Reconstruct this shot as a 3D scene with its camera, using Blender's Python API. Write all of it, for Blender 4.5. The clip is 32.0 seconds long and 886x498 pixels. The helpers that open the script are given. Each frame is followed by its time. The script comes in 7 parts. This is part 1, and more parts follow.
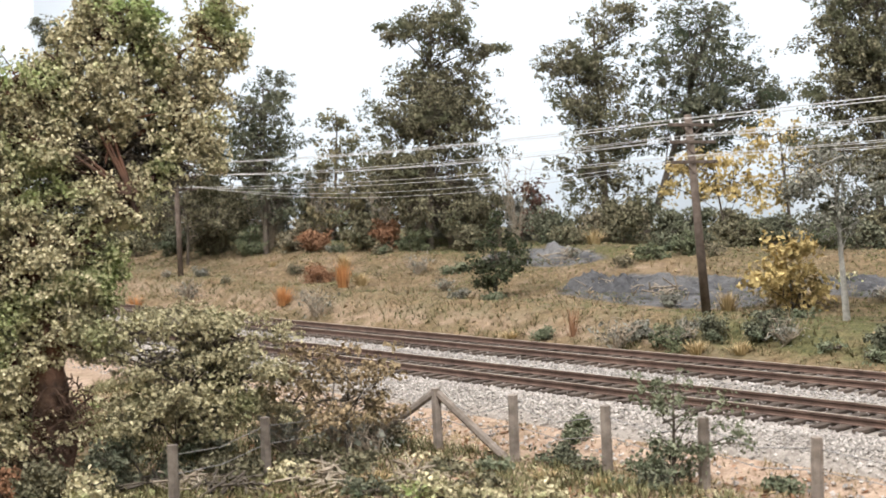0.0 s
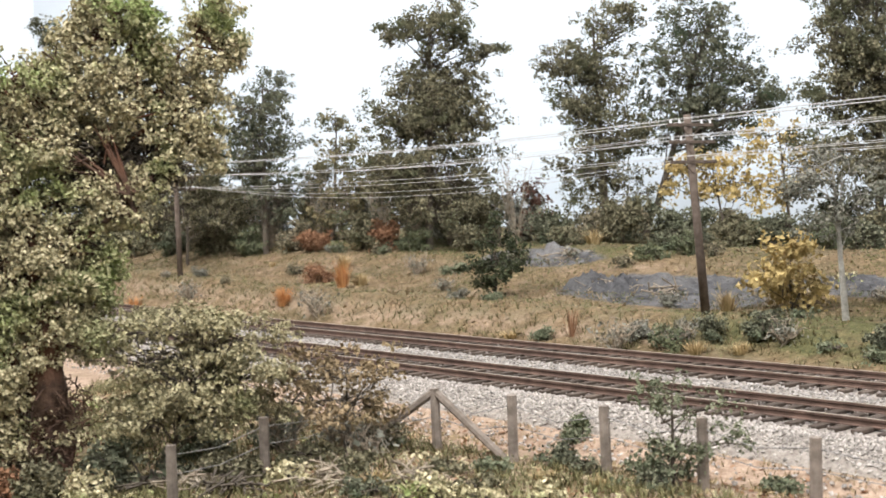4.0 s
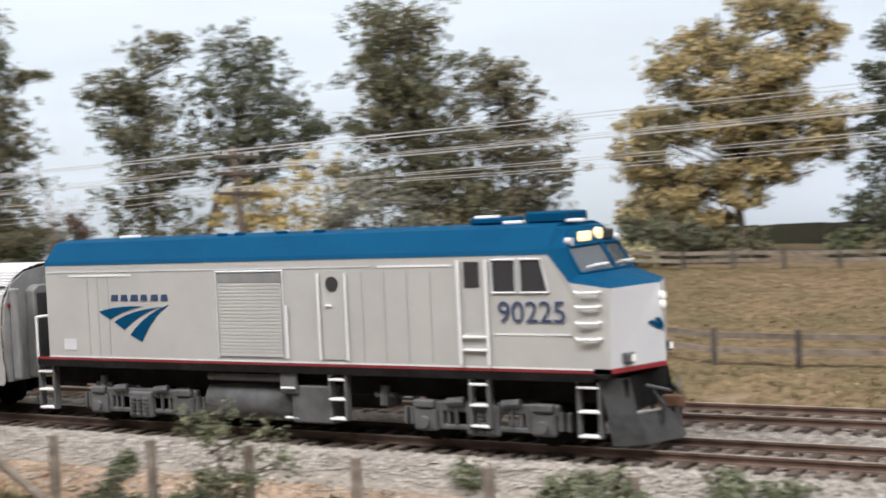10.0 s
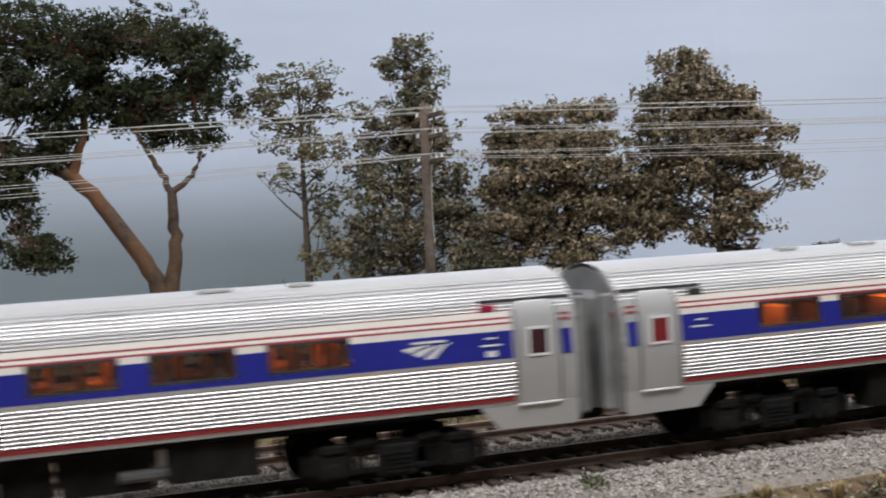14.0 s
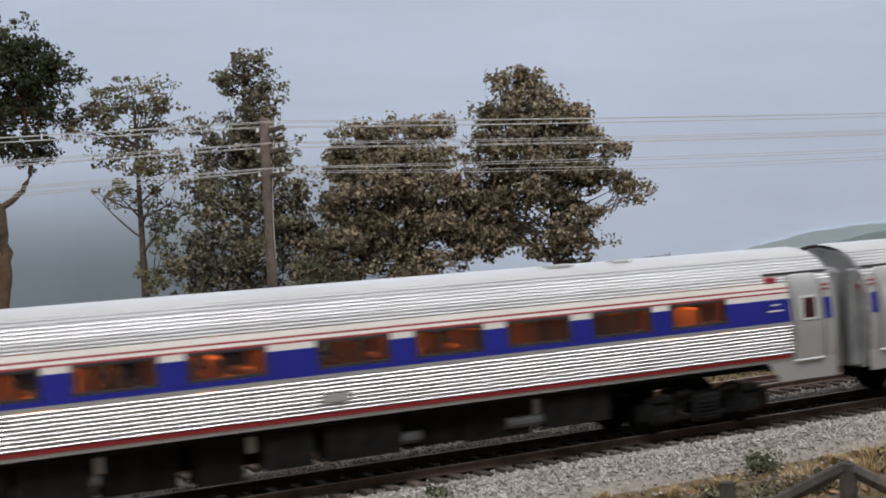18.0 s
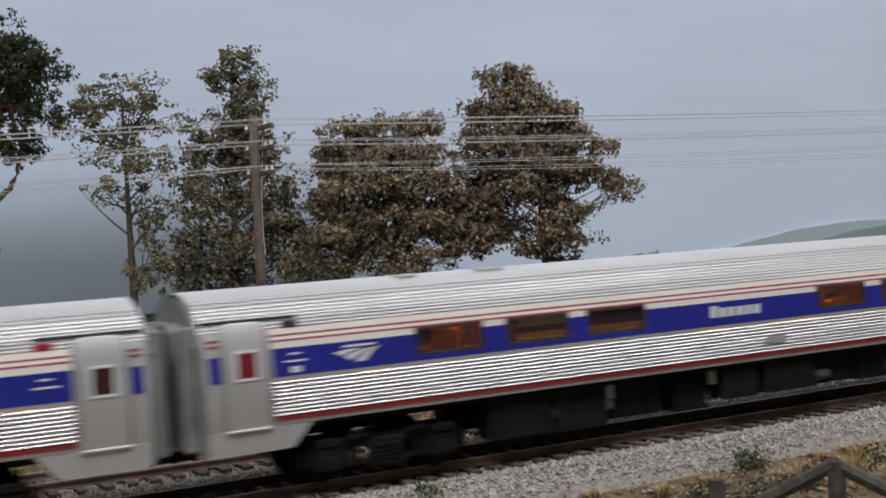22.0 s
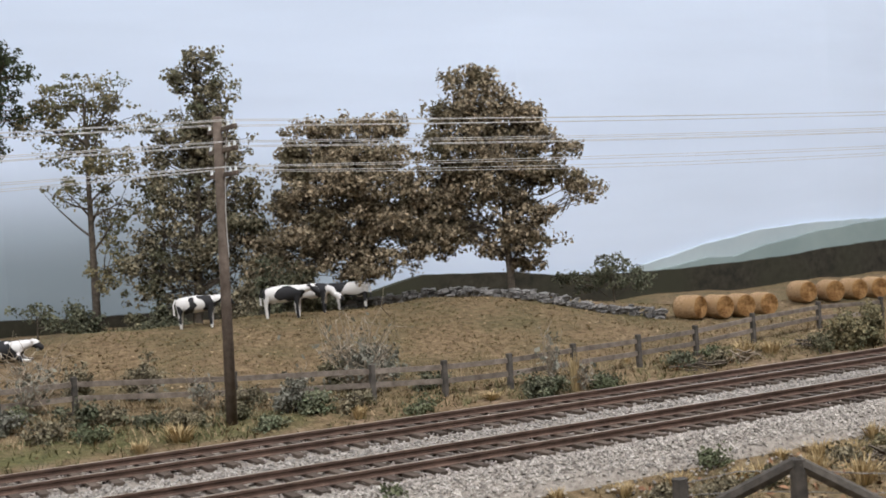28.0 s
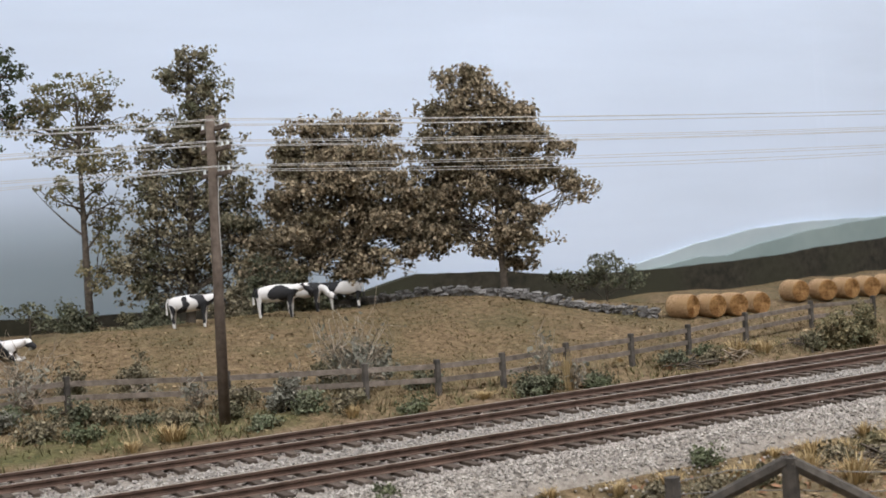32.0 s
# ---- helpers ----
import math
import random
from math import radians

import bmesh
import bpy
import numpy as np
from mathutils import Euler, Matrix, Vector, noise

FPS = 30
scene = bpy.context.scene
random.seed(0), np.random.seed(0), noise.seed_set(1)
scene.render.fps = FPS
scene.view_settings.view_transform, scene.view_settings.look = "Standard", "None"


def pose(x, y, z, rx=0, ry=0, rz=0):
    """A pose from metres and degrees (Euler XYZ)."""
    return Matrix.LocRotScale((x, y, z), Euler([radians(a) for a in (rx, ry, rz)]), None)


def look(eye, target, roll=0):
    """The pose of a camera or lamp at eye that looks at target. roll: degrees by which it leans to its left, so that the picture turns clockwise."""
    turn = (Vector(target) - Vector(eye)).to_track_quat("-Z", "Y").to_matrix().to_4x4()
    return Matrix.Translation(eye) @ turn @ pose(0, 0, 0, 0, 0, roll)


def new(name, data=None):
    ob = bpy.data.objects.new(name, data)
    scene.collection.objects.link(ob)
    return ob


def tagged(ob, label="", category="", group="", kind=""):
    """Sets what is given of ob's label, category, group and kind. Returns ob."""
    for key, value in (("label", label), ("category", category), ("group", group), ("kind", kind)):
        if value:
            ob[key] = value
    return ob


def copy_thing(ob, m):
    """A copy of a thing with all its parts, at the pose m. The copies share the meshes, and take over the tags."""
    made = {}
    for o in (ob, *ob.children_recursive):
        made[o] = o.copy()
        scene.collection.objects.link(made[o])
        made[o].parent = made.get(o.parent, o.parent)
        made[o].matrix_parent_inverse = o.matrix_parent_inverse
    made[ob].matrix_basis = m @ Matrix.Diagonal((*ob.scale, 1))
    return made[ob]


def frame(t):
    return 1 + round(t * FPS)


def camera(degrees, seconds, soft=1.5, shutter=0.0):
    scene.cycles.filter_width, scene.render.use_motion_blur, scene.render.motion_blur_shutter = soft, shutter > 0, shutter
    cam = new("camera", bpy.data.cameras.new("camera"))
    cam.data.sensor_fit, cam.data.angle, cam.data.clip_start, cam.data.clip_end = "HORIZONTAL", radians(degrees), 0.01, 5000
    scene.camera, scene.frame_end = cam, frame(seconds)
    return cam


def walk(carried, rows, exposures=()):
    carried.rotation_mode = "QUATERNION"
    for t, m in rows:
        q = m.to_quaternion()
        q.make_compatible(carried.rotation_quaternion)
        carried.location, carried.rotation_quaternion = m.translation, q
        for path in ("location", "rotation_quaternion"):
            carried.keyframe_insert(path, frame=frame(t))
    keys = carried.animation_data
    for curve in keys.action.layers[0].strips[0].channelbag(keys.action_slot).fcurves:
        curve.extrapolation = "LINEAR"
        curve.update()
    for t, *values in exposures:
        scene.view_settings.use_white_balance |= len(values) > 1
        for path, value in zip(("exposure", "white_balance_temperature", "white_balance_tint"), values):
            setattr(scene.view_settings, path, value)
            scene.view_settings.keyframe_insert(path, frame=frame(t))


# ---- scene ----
# A model railway in 1:87. Lengths in this file are millimetres unless they belong to the camera.
MM = 0.001
cam = camera(37.63, 32.0, soft=1.7, shutter=0.4)
cam.data.dof.use_dof, cam.data.dof.focus_distance, cam.data.dof.aperture_fstop = True, 0.43, 64.0
PATH = [
    (0, (-0.0014, 0.0029, 0.0571), (-1.2316, 1.5775, -0.0281), -2.35),
    (0.5, (-0.0014, 0.0030, 0.0568), (-1.2316, 1.5777, -0.0271), -2.34),
    (1, (-0.0012, 0.0029, 0.0569), (-1.2313, 1.5776, -0.0272), -2.36),
    (1.5, (-0.0013, 0.0031, 0.0571), (-1.2310, 1.5781, -0.0281), -2.35),
    (2, (-0.0013, 0.0031, 0.0571), (-1.2310, 1.5781, -0.0281), -2.35),
    (2.5, (-0.0014, 0.0030, 0.0569), (-1.2307, 1.5784, -0.0276), -2.36),
    (3, (-0.0012, 0.0032, 0.0571), (-1.2314, 1.5777, -0.0280), -2.36),
    (3.5, (-0.0012, 0.0032, 0.0571), (-1.2314, 1.5777, -0.0280), -2.36),
    (5.5, (-0.0014, 0.0033, 0.0569), (-1.2317, 1.5778, -0.0277), -2.36),
    (6, (-0.0014, 0.0030, 0.0572), (-1.2307, 1.5782, -0.0286), -2.32),
    (6.5, (-0.0012, 0.0034, 0.0571), (-1.2298, 1.5792, -0.0284), -2.40),
    (7, (-0.0015, 0.0032, 0.0569), (-1.2278, 1.5807, -0.0289), -2.32),
    (7.5, (-0.0014, 0.0032, 0.0572), (-1.2279, 1.5806, -0.0299), -2.33),
    (8, (-0.0012, 0.0034, 0.0571), (-1.2257, 1.5824, -0.0296), -2.38),
    (8.5, (-0.0014, 0.0033, 0.0571), (-1.2099, 1.5945, -0.0280), -2.42),
    (9, (-0.0003, 0.0044, 0.0569), (-1.1378, 1.6475, -0.0221), -2.50),
    (9.2, (0.0003, 0.0036, 0.0570), (-1.0553, 1.7006, -0.0200), -2.51),
    (9.5, (0.0010, 0.0026, 0.0571), (-0.9243, 1.7741, -0.0179), -2.49),
    (9.7, (0.0013, 0.0023, 0.0571), (-0.8292, 1.8203, -0.0154), -2.59),
    (9.9, (0.0016, 0.0021, 0.0570), (-0.6976, 1.8746, -0.0113), -2.69),
    (10, (0.0020, 0.0023, 0.0570), (-0.6324, 1.8978, -0.0103), -2.67),
    (10.1, (0.0017, 0.0019, 0.0564), (-0.5726, 1.9166, -0.0082), -2.75),
    (10.3, (0.0018, 0.0019, 0.0555), (-0.4506, 1.9493, 0.0012), -2.45),
    (10.4, (0.0019, 0.0021, 0.0559), (-0.3849, 1.9635, -0.0010), -2.69),
    (10.5, (0.0020, 0.0024, 0.0561), (-0.3159, 1.9761, -0.0022), -2.93),
    (10.6, (0.0019, 0.0025, 0.0559), (-0.2484, 1.9861, 0.0010), -2.78),
    (10.7, (0.0019, 0.0027, 0.0556), (-0.1780, 1.9939, 0.0032), -2.63),
    (11, (0.0017, 0.0032, 0.0546), (0.0150, 2.0026, 0.0058), -2.48),
    (11.5, (0.0015, 0.0017, 0.0552), (0.2831, 1.9812, 0.0074), -2.93),
    (11.7, (0.0015, 0.0010, 0.0555), (0.3687, 1.9663, 0.0061), -3.00),
    (11.8, (0.0016, 0.0006, 0.0555), (0.4074, 1.9584, 0.0073), -3.06),
    (12, (0.0011, 0.0011, 0.0557), (0.4837, 1.9414, 0.0080), -3.05),
    (12.1, (0.0009, 0.0011, 0.0557), (0.5202, 1.9319, 0.0083), -3.11),
    (12.5, (0.0002, 0.0013, 0.0556), (0.6686, 1.8858, 0.0117), -3.18),
    (13, (0.0014, -0.0004, 0.0568), (0.8304, 1.8191, 0.0105), -3.21),
    (13.3, (0.0015, -0.0008, 0.0573), (0.8971, 1.7868, 0.0109), -3.25),
    (13.5, (0.0016, -0.0012, 0.0576), (0.9302, 1.7695, 0.0103), -3.29),
    (13.6, (0.0016, -0.0014, 0.0576), (0.9475, 1.7602, 0.0116), -3.34),
    (14, (0.0018, -0.0022, 0.0573), (1.0159, 1.7211, 0.0148), -3.39),
    (14.3, (0.0016, -0.0029, 0.0571), (1.0667, 1.6895, 0.0194), -3.41),
    (14.4, (0.0016, -0.0032, 0.0570), (1.0841, 1.6780, 0.0173), -3.43),
    (14.5, (0.0016, -0.0035, 0.0568), (1.0931, 1.6720, 0.0197), -3.45),
    (15, (0.0005, -0.0024, 0.0600), (1.1170, 1.6564, 0.0171), -3.38),
    (15.5, (0.0009, -0.0034, 0.0576), (1.1553, 1.6295, 0.0264), -3.48),
    (17.5, (0.0007, -0.0020, 0.0562), (1.2136, 1.5879, 0.0267), -3.52),
    (18, (0.0001, -0.0024, 0.0564), (1.2214, 1.5811, 0.0262), -3.58),
    (18.5, (-0.0002, -0.0023, 0.0568), (1.2302, 1.5741, 0.0242), -3.61),
    (19, (-0.0001, -0.0023, 0.0566), (1.2371, 1.5688, 0.0239), -3.61),
    (19.5, (0.0001, -0.0024, 0.0565), (1.2393, 1.5670, 0.0225), -3.59),
    (20, (-0.0001, -0.0022, 0.0566), (1.2404, 1.5663, 0.0219), -3.58),
    (20.5, (0.0001, -0.0024, 0.0567), (1.2373, 1.5687, 0.0216), -3.57),
    (21, (0.0000, -0.0021, 0.0565), (1.2360, 1.5700, 0.0221), -3.61),
    (21.5, (0.0003, -0.0020, 0.0566), (1.2346, 1.5713, 0.0208), -3.62),
    (22, (-0.0003, -0.0023, 0.0568), (1.2354, 1.5699, 0.0201), -3.59),
    (22.5, (-0.0001, -0.0020, 0.0563), (1.2372, 1.5689, 0.0213), -3.59),
    (23, (0.0003, -0.0023, 0.0565), (1.2384, 1.5680, 0.0205), -3.62),
    (23.5, (0.0001, -0.0021, 0.0566), (1.2408, 1.5660, 0.0194), -3.57),
    (24, (-0.0001, -0.0021, 0.0567), (1.2434, 1.5639, 0.0190), -3.58),
    (24.5, (-0.0003, -0.0021, 0.0563), (1.2446, 1.5628, 0.0199), -3.53),
    (25, (0.0001, -0.0020, 0.0562), (1.2457, 1.5624, 0.0204), -3.59),
    (25.5, (-0.0001, -0.0021, 0.0564), (1.2463, 1.5616, 0.0199), -3.62),
    (27.5, (-0.0007, -0.0024, 0.0566), (1.2747, 1.5377, 0.0193), -3.64),
    (27.7, (-0.0006, -0.0024, 0.0567), (1.2765, 1.5362, 0.0188), -3.58),
    (28, (-0.0008, -0.0023, 0.0566), (1.2789, 1.5343, 0.0190), -3.63),
    (28.5, (-0.0013, -0.0027, 0.0570), (1.2784, 1.5339, 0.0191), -3.63),
    (29, (-0.0010, -0.0027, 0.0568), (1.2805, 1.5323, 0.0191), -3.66),
    (29.5, (-0.0007, -0.0023, 0.0566), (1.2823, 1.5315, 0.0187), -3.62),
    (30, (-0.0007, -0.0022, 0.0563), (1.2841, 1.5302, 0.0193), -3.57),
    (30.5, (-0.0006, -0.0023, 0.0565), (1.2843, 1.5298, 0.0193), -3.62),
    (31, (-0.0005, -0.0022, 0.0566), (1.2855, 1.5290, 0.0187), -3.61),
    (31.5, (-0.0009, -0.0027, 0.0567), (1.2854, 1.5283, 0.0177), -3.68),
    (32, (-0.0009, -0.0026, 0.0566), (1.2866, 1.5274, 0.0172), -3.64),
]
EXPOSURES = [(0, 0.97, 6620, 10), (8.5, 0.93, 6620, 10), (9.5, 0.67, 6600, 10), (10.5, 0.58, 6560, 10), (12, 0.22, 6480, 10), (13, -0.04, 6450, 10), (18, -0.20, 6400, 10), (21, -0.24, 6400, 10), (22, -0.40, 6400, 10), (23, -0.33, 6400, 10), (24, -0.26, 6400, 10), (25.5, -0.16, 6420, 10), (27.4, 0.27, 6460, 10), (32, 0.26, 6480, 10)]
walk(cam, [(t, look(eye, target, roll)) for t, eye, target, roll in PATH], EXPOSURES)

# ---- light: a railway room with ceiling panels ----
world = bpy.data.worlds.new("room_light")
scene.world = world
world.use_nodes = True
world.node_tree.nodes["Background"].inputs[0].default_value = (0.84, 0.90, 1.0, 1)
world.node_tree.nodes["Background"].inputs[1].default_value = 0.25


def area(name, x, y, z, sx, sy, watts, colour, target):
    lamp = bpy.data.lights.new(name, "AREA")
    lamp.shape, lamp.size, lamp.size_y, lamp.energy, lamp.color = "RECTANGLE", sx, sy, watts, colour
    ob = new(name, lamp)
    ob.matrix_world = look((x, y, z), target)
    return ob


for lamp_x, watts in ((-1.0, 25), (0.35, 18.5), (1.5, 14.5)):
    area("ceiling_panel_lamp", lamp_x, -0.25, 1.32, 1.2, 0.5, watts, (0.97, 0.97, 1.0), (lamp_x * 0.75, 0.55, 0))


# ---- materials ----
def node_material(name):
    m = bpy.data.materials.new(name)
    m.use_nodes = True
    return m, m.node_tree, m.node_tree.nodes["Principled BSDF"]


def mixed(name, a, b, scale=0.3, rough=0.85, c=None, scale2=2.0, bump=0.3, island=0.0, metal=0.0, spec=0.3, fine=None, objrand=0.0):
    """Two base colours blended by noise in the object's millimetre space, a third in larger patches, and a fine relief."""
    m, tree, out = node_material(name)
    nodes, links = tree.nodes, tree.links
    coord = nodes.new("ShaderNodeTexCoord")
    n1 = nodes.new("ShaderNodeTexNoise")
    n1.inputs["Scale"].default_value = scale * 1000
    n1.inputs["Detail"].default_value = 6
    n1.inputs["Roughness"].default_value = 0.65
    links.new(coord.outputs["Object"], n1.inputs["Vector"])
    ramp = nodes.new("ShaderNodeValToRGB")
    ramp.color_ramp.elements[0].position, ramp.color_ramp.elements[1].position = 0.32, 0.68
    ramp.color_ramp.elements[0].color, ramp.color_ramp.elements[1].color = (*a, 1), (*b, 1)
    links.new(n1.outputs["Fac"], ramp.inputs["Fac"])
    colour = ramp.outputs["Color"]
    if c:
        n2 = nodes.new("ShaderNodeTexNoise")
        n2.inputs["Scale"].default_value = scale2 * 10
        n2.inputs["Detail"].default_value = 4
        links.new(coord.outputs["Object"], n2.inputs["Vector"])
        r2 = nodes.new("ShaderNodeValToRGB")
        r2.color_ramp.elements[0].position, r2.color_ramp.elements[1].position = 0.45, 0.62
        links.new(n2.outputs["Fac"], r2.inputs["Fac"])
        mix = nodes.new("ShaderNodeMixRGB")
        links.new(r2.outputs["Color"], mix.inputs["Fac"])
        links.new(colour, mix.inputs["Color1"])
        mix.inputs["Color2"].default_value = (*c, 1)
        colour = mix.outputs["Color"]
    if island or objrand:
        geo = nodes.new("ShaderNodeNewGeometry" if island else "ShaderNodeObjectInfo")
        amount = island or objrand
        mul = nodes.new("ShaderNodeMapRange")
        mul.inputs["To Min"].default_value, mul.inputs["To Max"].default_value = 1 - amount, 1 + amount
        links.new(geo.outputs["Random Per Island" if island else "Random"], mul.inputs["Value"])
        hsv = nodes.new("ShaderNodeHueSaturation")
        links.new(mul.outputs["Result"], hsv.inputs["Value"])
        links.new(colour, hsv.inputs["Color"])
        colour = hsv.outputs["Color"]
    links.new(colour, out.inputs["Base Color"])
    out.inputs["Roughness"].default_value, out.inputs["Metallic"].default_value = rough, metal
    out.inputs["Specular IOR Level"].default_value = spec
    if bump:
        b1 = nodes.new("ShaderNodeBump")
        b1.inputs["Strength"].default_value, b1.inputs["Distance"].default_value = bump, 0.0006
        n3 = nodes.new("ShaderNodeTexNoise")
        n3.inputs["Scale"].default_value, n3.inputs["Detail"].default_value = (fine or scale * 3) * 1000, 5
        links.new(coord.outputs["Object"], n3.inputs["Vector"])
        links.new(n3.outputs["Fac"], b1.inputs["Height"])
        links.new(b1.outputs["Normal"], out.inputs["Normal"])
    return m


def leaf(name, a, b, c, spread=0.35):
    m, tree, out = node_material(name)
    nodes, links = tree.nodes, tree.links
    geo, ramp, coord, n1, mix = [nodes.new(k) for k in ("ShaderNodeNewGeometry", "ShaderNodeValToRGB", "ShaderNodeTexCoord", "ShaderNodeTexNoise", "ShaderNodeMixRGB")]
    ramp.color_ramp.elements[0].color, ramp.color_ramp.elements[1].color = (*a, 1), (*b, 1)
    links.new(geo.outputs["Random Per Island"], ramp.inputs["Fac"])
    n1.inputs["Scale"].default_value = 45
    links.new(coord.outputs["Object"], n1.inputs["Vector"])
    r2 = nodes.new("ShaderNodeValToRGB")
    r2.color_ramp.elements[0].position, r2.color_ramp.elements[1].position = 0.5, 0.7
    links.new(n1.outputs["Fac"], r2.inputs["Fac"])
    links.new(r2.outputs["Color"], mix.inputs["Fac"])
    links.new(ramp.outputs["Color"], mix.inputs["Color1"])
    mix.inputs["Color2"].default_value = (*c, 1)
    links.new(mix.outputs["Color"], out.inputs["Base Color"])
    out.inputs["Roughness"].default_value = 0.8
    out.inputs["Specular IOR Level"].default_value = 0.15
    return m


LEAF = {
    "leaf_olive": leaf("leaf_olive", (0.055, 0.052, 0.03), (0.27, 0.245, 0.155), (0.10, 0.108, 0.06)),
    "leaf_green": leaf("leaf_green", (0.042, 0.047, 0.03), (0.21, 0.21, 0.14), (0.075, 0.095, 0.055)),
    "leaf_dark": leaf("leaf_dark", (0.026, 0.032, 0.017), (0.075, 0.082, 0.042), (0.035, 0.048, 0.022)),
    "leaf_brown": leaf("leaf_brown", (0.06, 0.053, 0.034), (0.33, 0.285, 0.19), (0.12, 0.125, 0.075)),
    # The low tan tone puts deep crown shade into the colour of single leaves.
    "leaf_tan": leaf("leaf_tan", (0.055, 0.044, 0.028), (0.46, 0.37, 0.25), (0.14, 0.12, 0.072)),
    "leaf_yellow": leaf("leaf_yellow", (0.32, 0.235, 0.09), (0.62, 0.48, 0.22), (0.26, 0.215, 0.09)),
    "leaf_ochre": leaf("leaf_ochre", (0.20, 0.165, 0.085), (0.56, 0.43, 0.21), (0.21, 0.19, 0.11)),
    "leaf_grey": leaf("leaf_grey", (0.12, 0.12, 0.095), (0.29, 0.28, 0.23), (0.16, 0.165, 0.12)),
    "leaf_pale": leaf("leaf_pale", (0.11, 0.105, 0.06), (0.30, 0.25, 0.14), (0.12, 0.135, 0.08)),
    "leaf_khaki": leaf("leaf_khaki", (0.21, 0.19, 0.10), (0.68, 0.60, 0.39), (0.22, 0.29, 0.095)),
    # Khaki dimmed for the near bush; its inner and lower shade is coloured in.
    "leaf_khaki_shaded": leaf("leaf_khaki_shaded", (0.17, 0.155, 0.085), (0.54, 0.48, 0.30), (0.22, 0.235, 0.105)),
    "leaf_straw": leaf("leaf_straw", (0.16, 0.12, 0.07), (0.40, 0.30, 0.18), (0.20, 0.165, 0.085)),
    "leaf_sage": leaf("leaf_sage", (0.09, 0.105, 0.06), (0.24, 0.25, 0.165), (0.11, 0.135, 0.075)),
    "leaf_red": leaf("leaf_red", (0.08, 0.045, 0.035), (0.20, 0.11, 0.085), (0.10, 0.08, 0.055)),
}
BARK = mixed("bark", (0.06, 0.05, 0.04), (0.16, 0.13, 0.10), 0.5, 0.95, bump=0.8)
OAK_BARK = mixed("oak_bark", (0.045, 0.034, 0.027), (0.13, 0.095, 0.066), 0.25, 0.95, c=(0.21, 0.10, 0.046), scale2=2.2, bump=0.8)
RED_BARK = mixed("red_brown_bark", (0.035, 0.022, 0.016), (0.13, 0.078, 0.052), 0.3, 0.95, c=(0.15, 0.07, 0.042), scale2=6.0, bump=1.0)
PALE_BARK = mixed("pale_bark", (0.22, 0.21, 0.18), (0.42, 0.40, 0.35), 0.5, 0.95, bump=0.6)


def earth():
    """Meadow soil whose red, green and blue weights bring in bare dirt, green turf and grey cinders."""
    m, tree, out = node_material("meadow_soil")
    nodes, links = tree.nodes, tree.links
    coord = nodes.new("ShaderNodeTexCoord")

    def noise_ramp(scale, a, b, lo=0.35, hi=0.65):
        n, r = nodes.new("ShaderNodeTexNoise"), nodes.new("ShaderNodeValToRGB")
        n.inputs["Scale"].default_value, n.inputs["Detail"].default_value, n.inputs["Roughness"].default_value = scale, 7, 0.7
        links.new(coord.outputs["Object"], n.inputs["Vector"])
        links.new(n.outputs["Fac"], r.inputs["Fac"])
        r.color_ramp.elements[0].position, r.color_ramp.elements[1].position = lo, hi
        r.color_ramp.elements[0].color, r.color_ramp.elements[1].color = (*a, 1), (*b, 1)
        return r.outputs["Color"]

    colour = noise_ramp(300, (0.095, 0.064, 0.036), (0.27, 0.195, 0.115))
    patch = nodes.new("ShaderNodeMixRGB")
    links.new(noise_ramp(26, (0, 0, 0), (1, 1, 1), 0.45, 0.68), patch.inputs["Fac"])
    links.new(colour, patch.inputs["Color1"])
    links.new(noise_ramp(340, (0.055, 0.048, 0.025), (0.17, 0.14, 0.075)), patch.inputs["Color2"])
    colour = patch.outputs["Color"]
    att, sep = nodes.new("ShaderNodeAttribute"), nodes.new("ShaderNodeSeparateColor")
    att.attribute_name = "cover"
    links.new(att.outputs["Color"], sep.inputs["Color"])
    for key, scale, a, b in (("Red", 330, (0.24, 0.165, 0.115), (0.44, 0.33, 0.245)), ("Green", 420, (0.05, 0.056, 0.024), (0.16, 0.145, 0.068)), ("Blue", 160, (0.035, 0.035, 0.037), (0.17, 0.165, 0.162))):
        mix, wob, rough = nodes.new("ShaderNodeMixRGB"), nodes.new("ShaderNodeMath"), nodes.new("ShaderNodeMapRange")
        n = nodes.new("ShaderNodeTexNoise")
        n.inputs["Scale"].default_value, n.inputs["Detail"].default_value = 90, 6
        links.new(coord.outputs["Object"], n.inputs["Vector"])
        wob.operation = "ADD"
        links.new(sep.outputs[key], wob.inputs[0])
        links.new(n.outputs["Fac"], wob.inputs[1])
        rough.inputs["From Min"].default_value, rough.inputs["From Max"].default_value = 0.85, 1.2
        links.new(wob.outputs["Value"], rough.inputs["Value"])
        links.new(rough.outputs["Result"], mix.inputs["Fac"])
        links.new(colour, mix.inputs["Color1"])
        links.new(noise_ramp(scale, a, b), mix.inputs["Color2"])
        colour = mix.outputs["Color"]
    links.new(colour, out.inputs["Base Color"])
    out.inputs["Roughness"].default_value = 0.95
    out.inputs["Specular IOR Level"].default_value = 0.1
    bump, n3 = nodes.new("ShaderNodeBump"), nodes.new("ShaderNodeTexNoise")
    bump.inputs["Strength"].default_value, bump.inputs["Distance"].default_value = 1.0, 0.0012
    n3.inputs["Scale"].default_value, n3.inputs["Detail"].default_value = 700, 6
    links.new(coord.outputs["Object"], n3.inputs["Vector"])
    links.new(n3.outputs["Fac"], bump.inputs["Height"])
    links.new(bump.outputs["Normal"], out.inputs["Normal"])
    return m


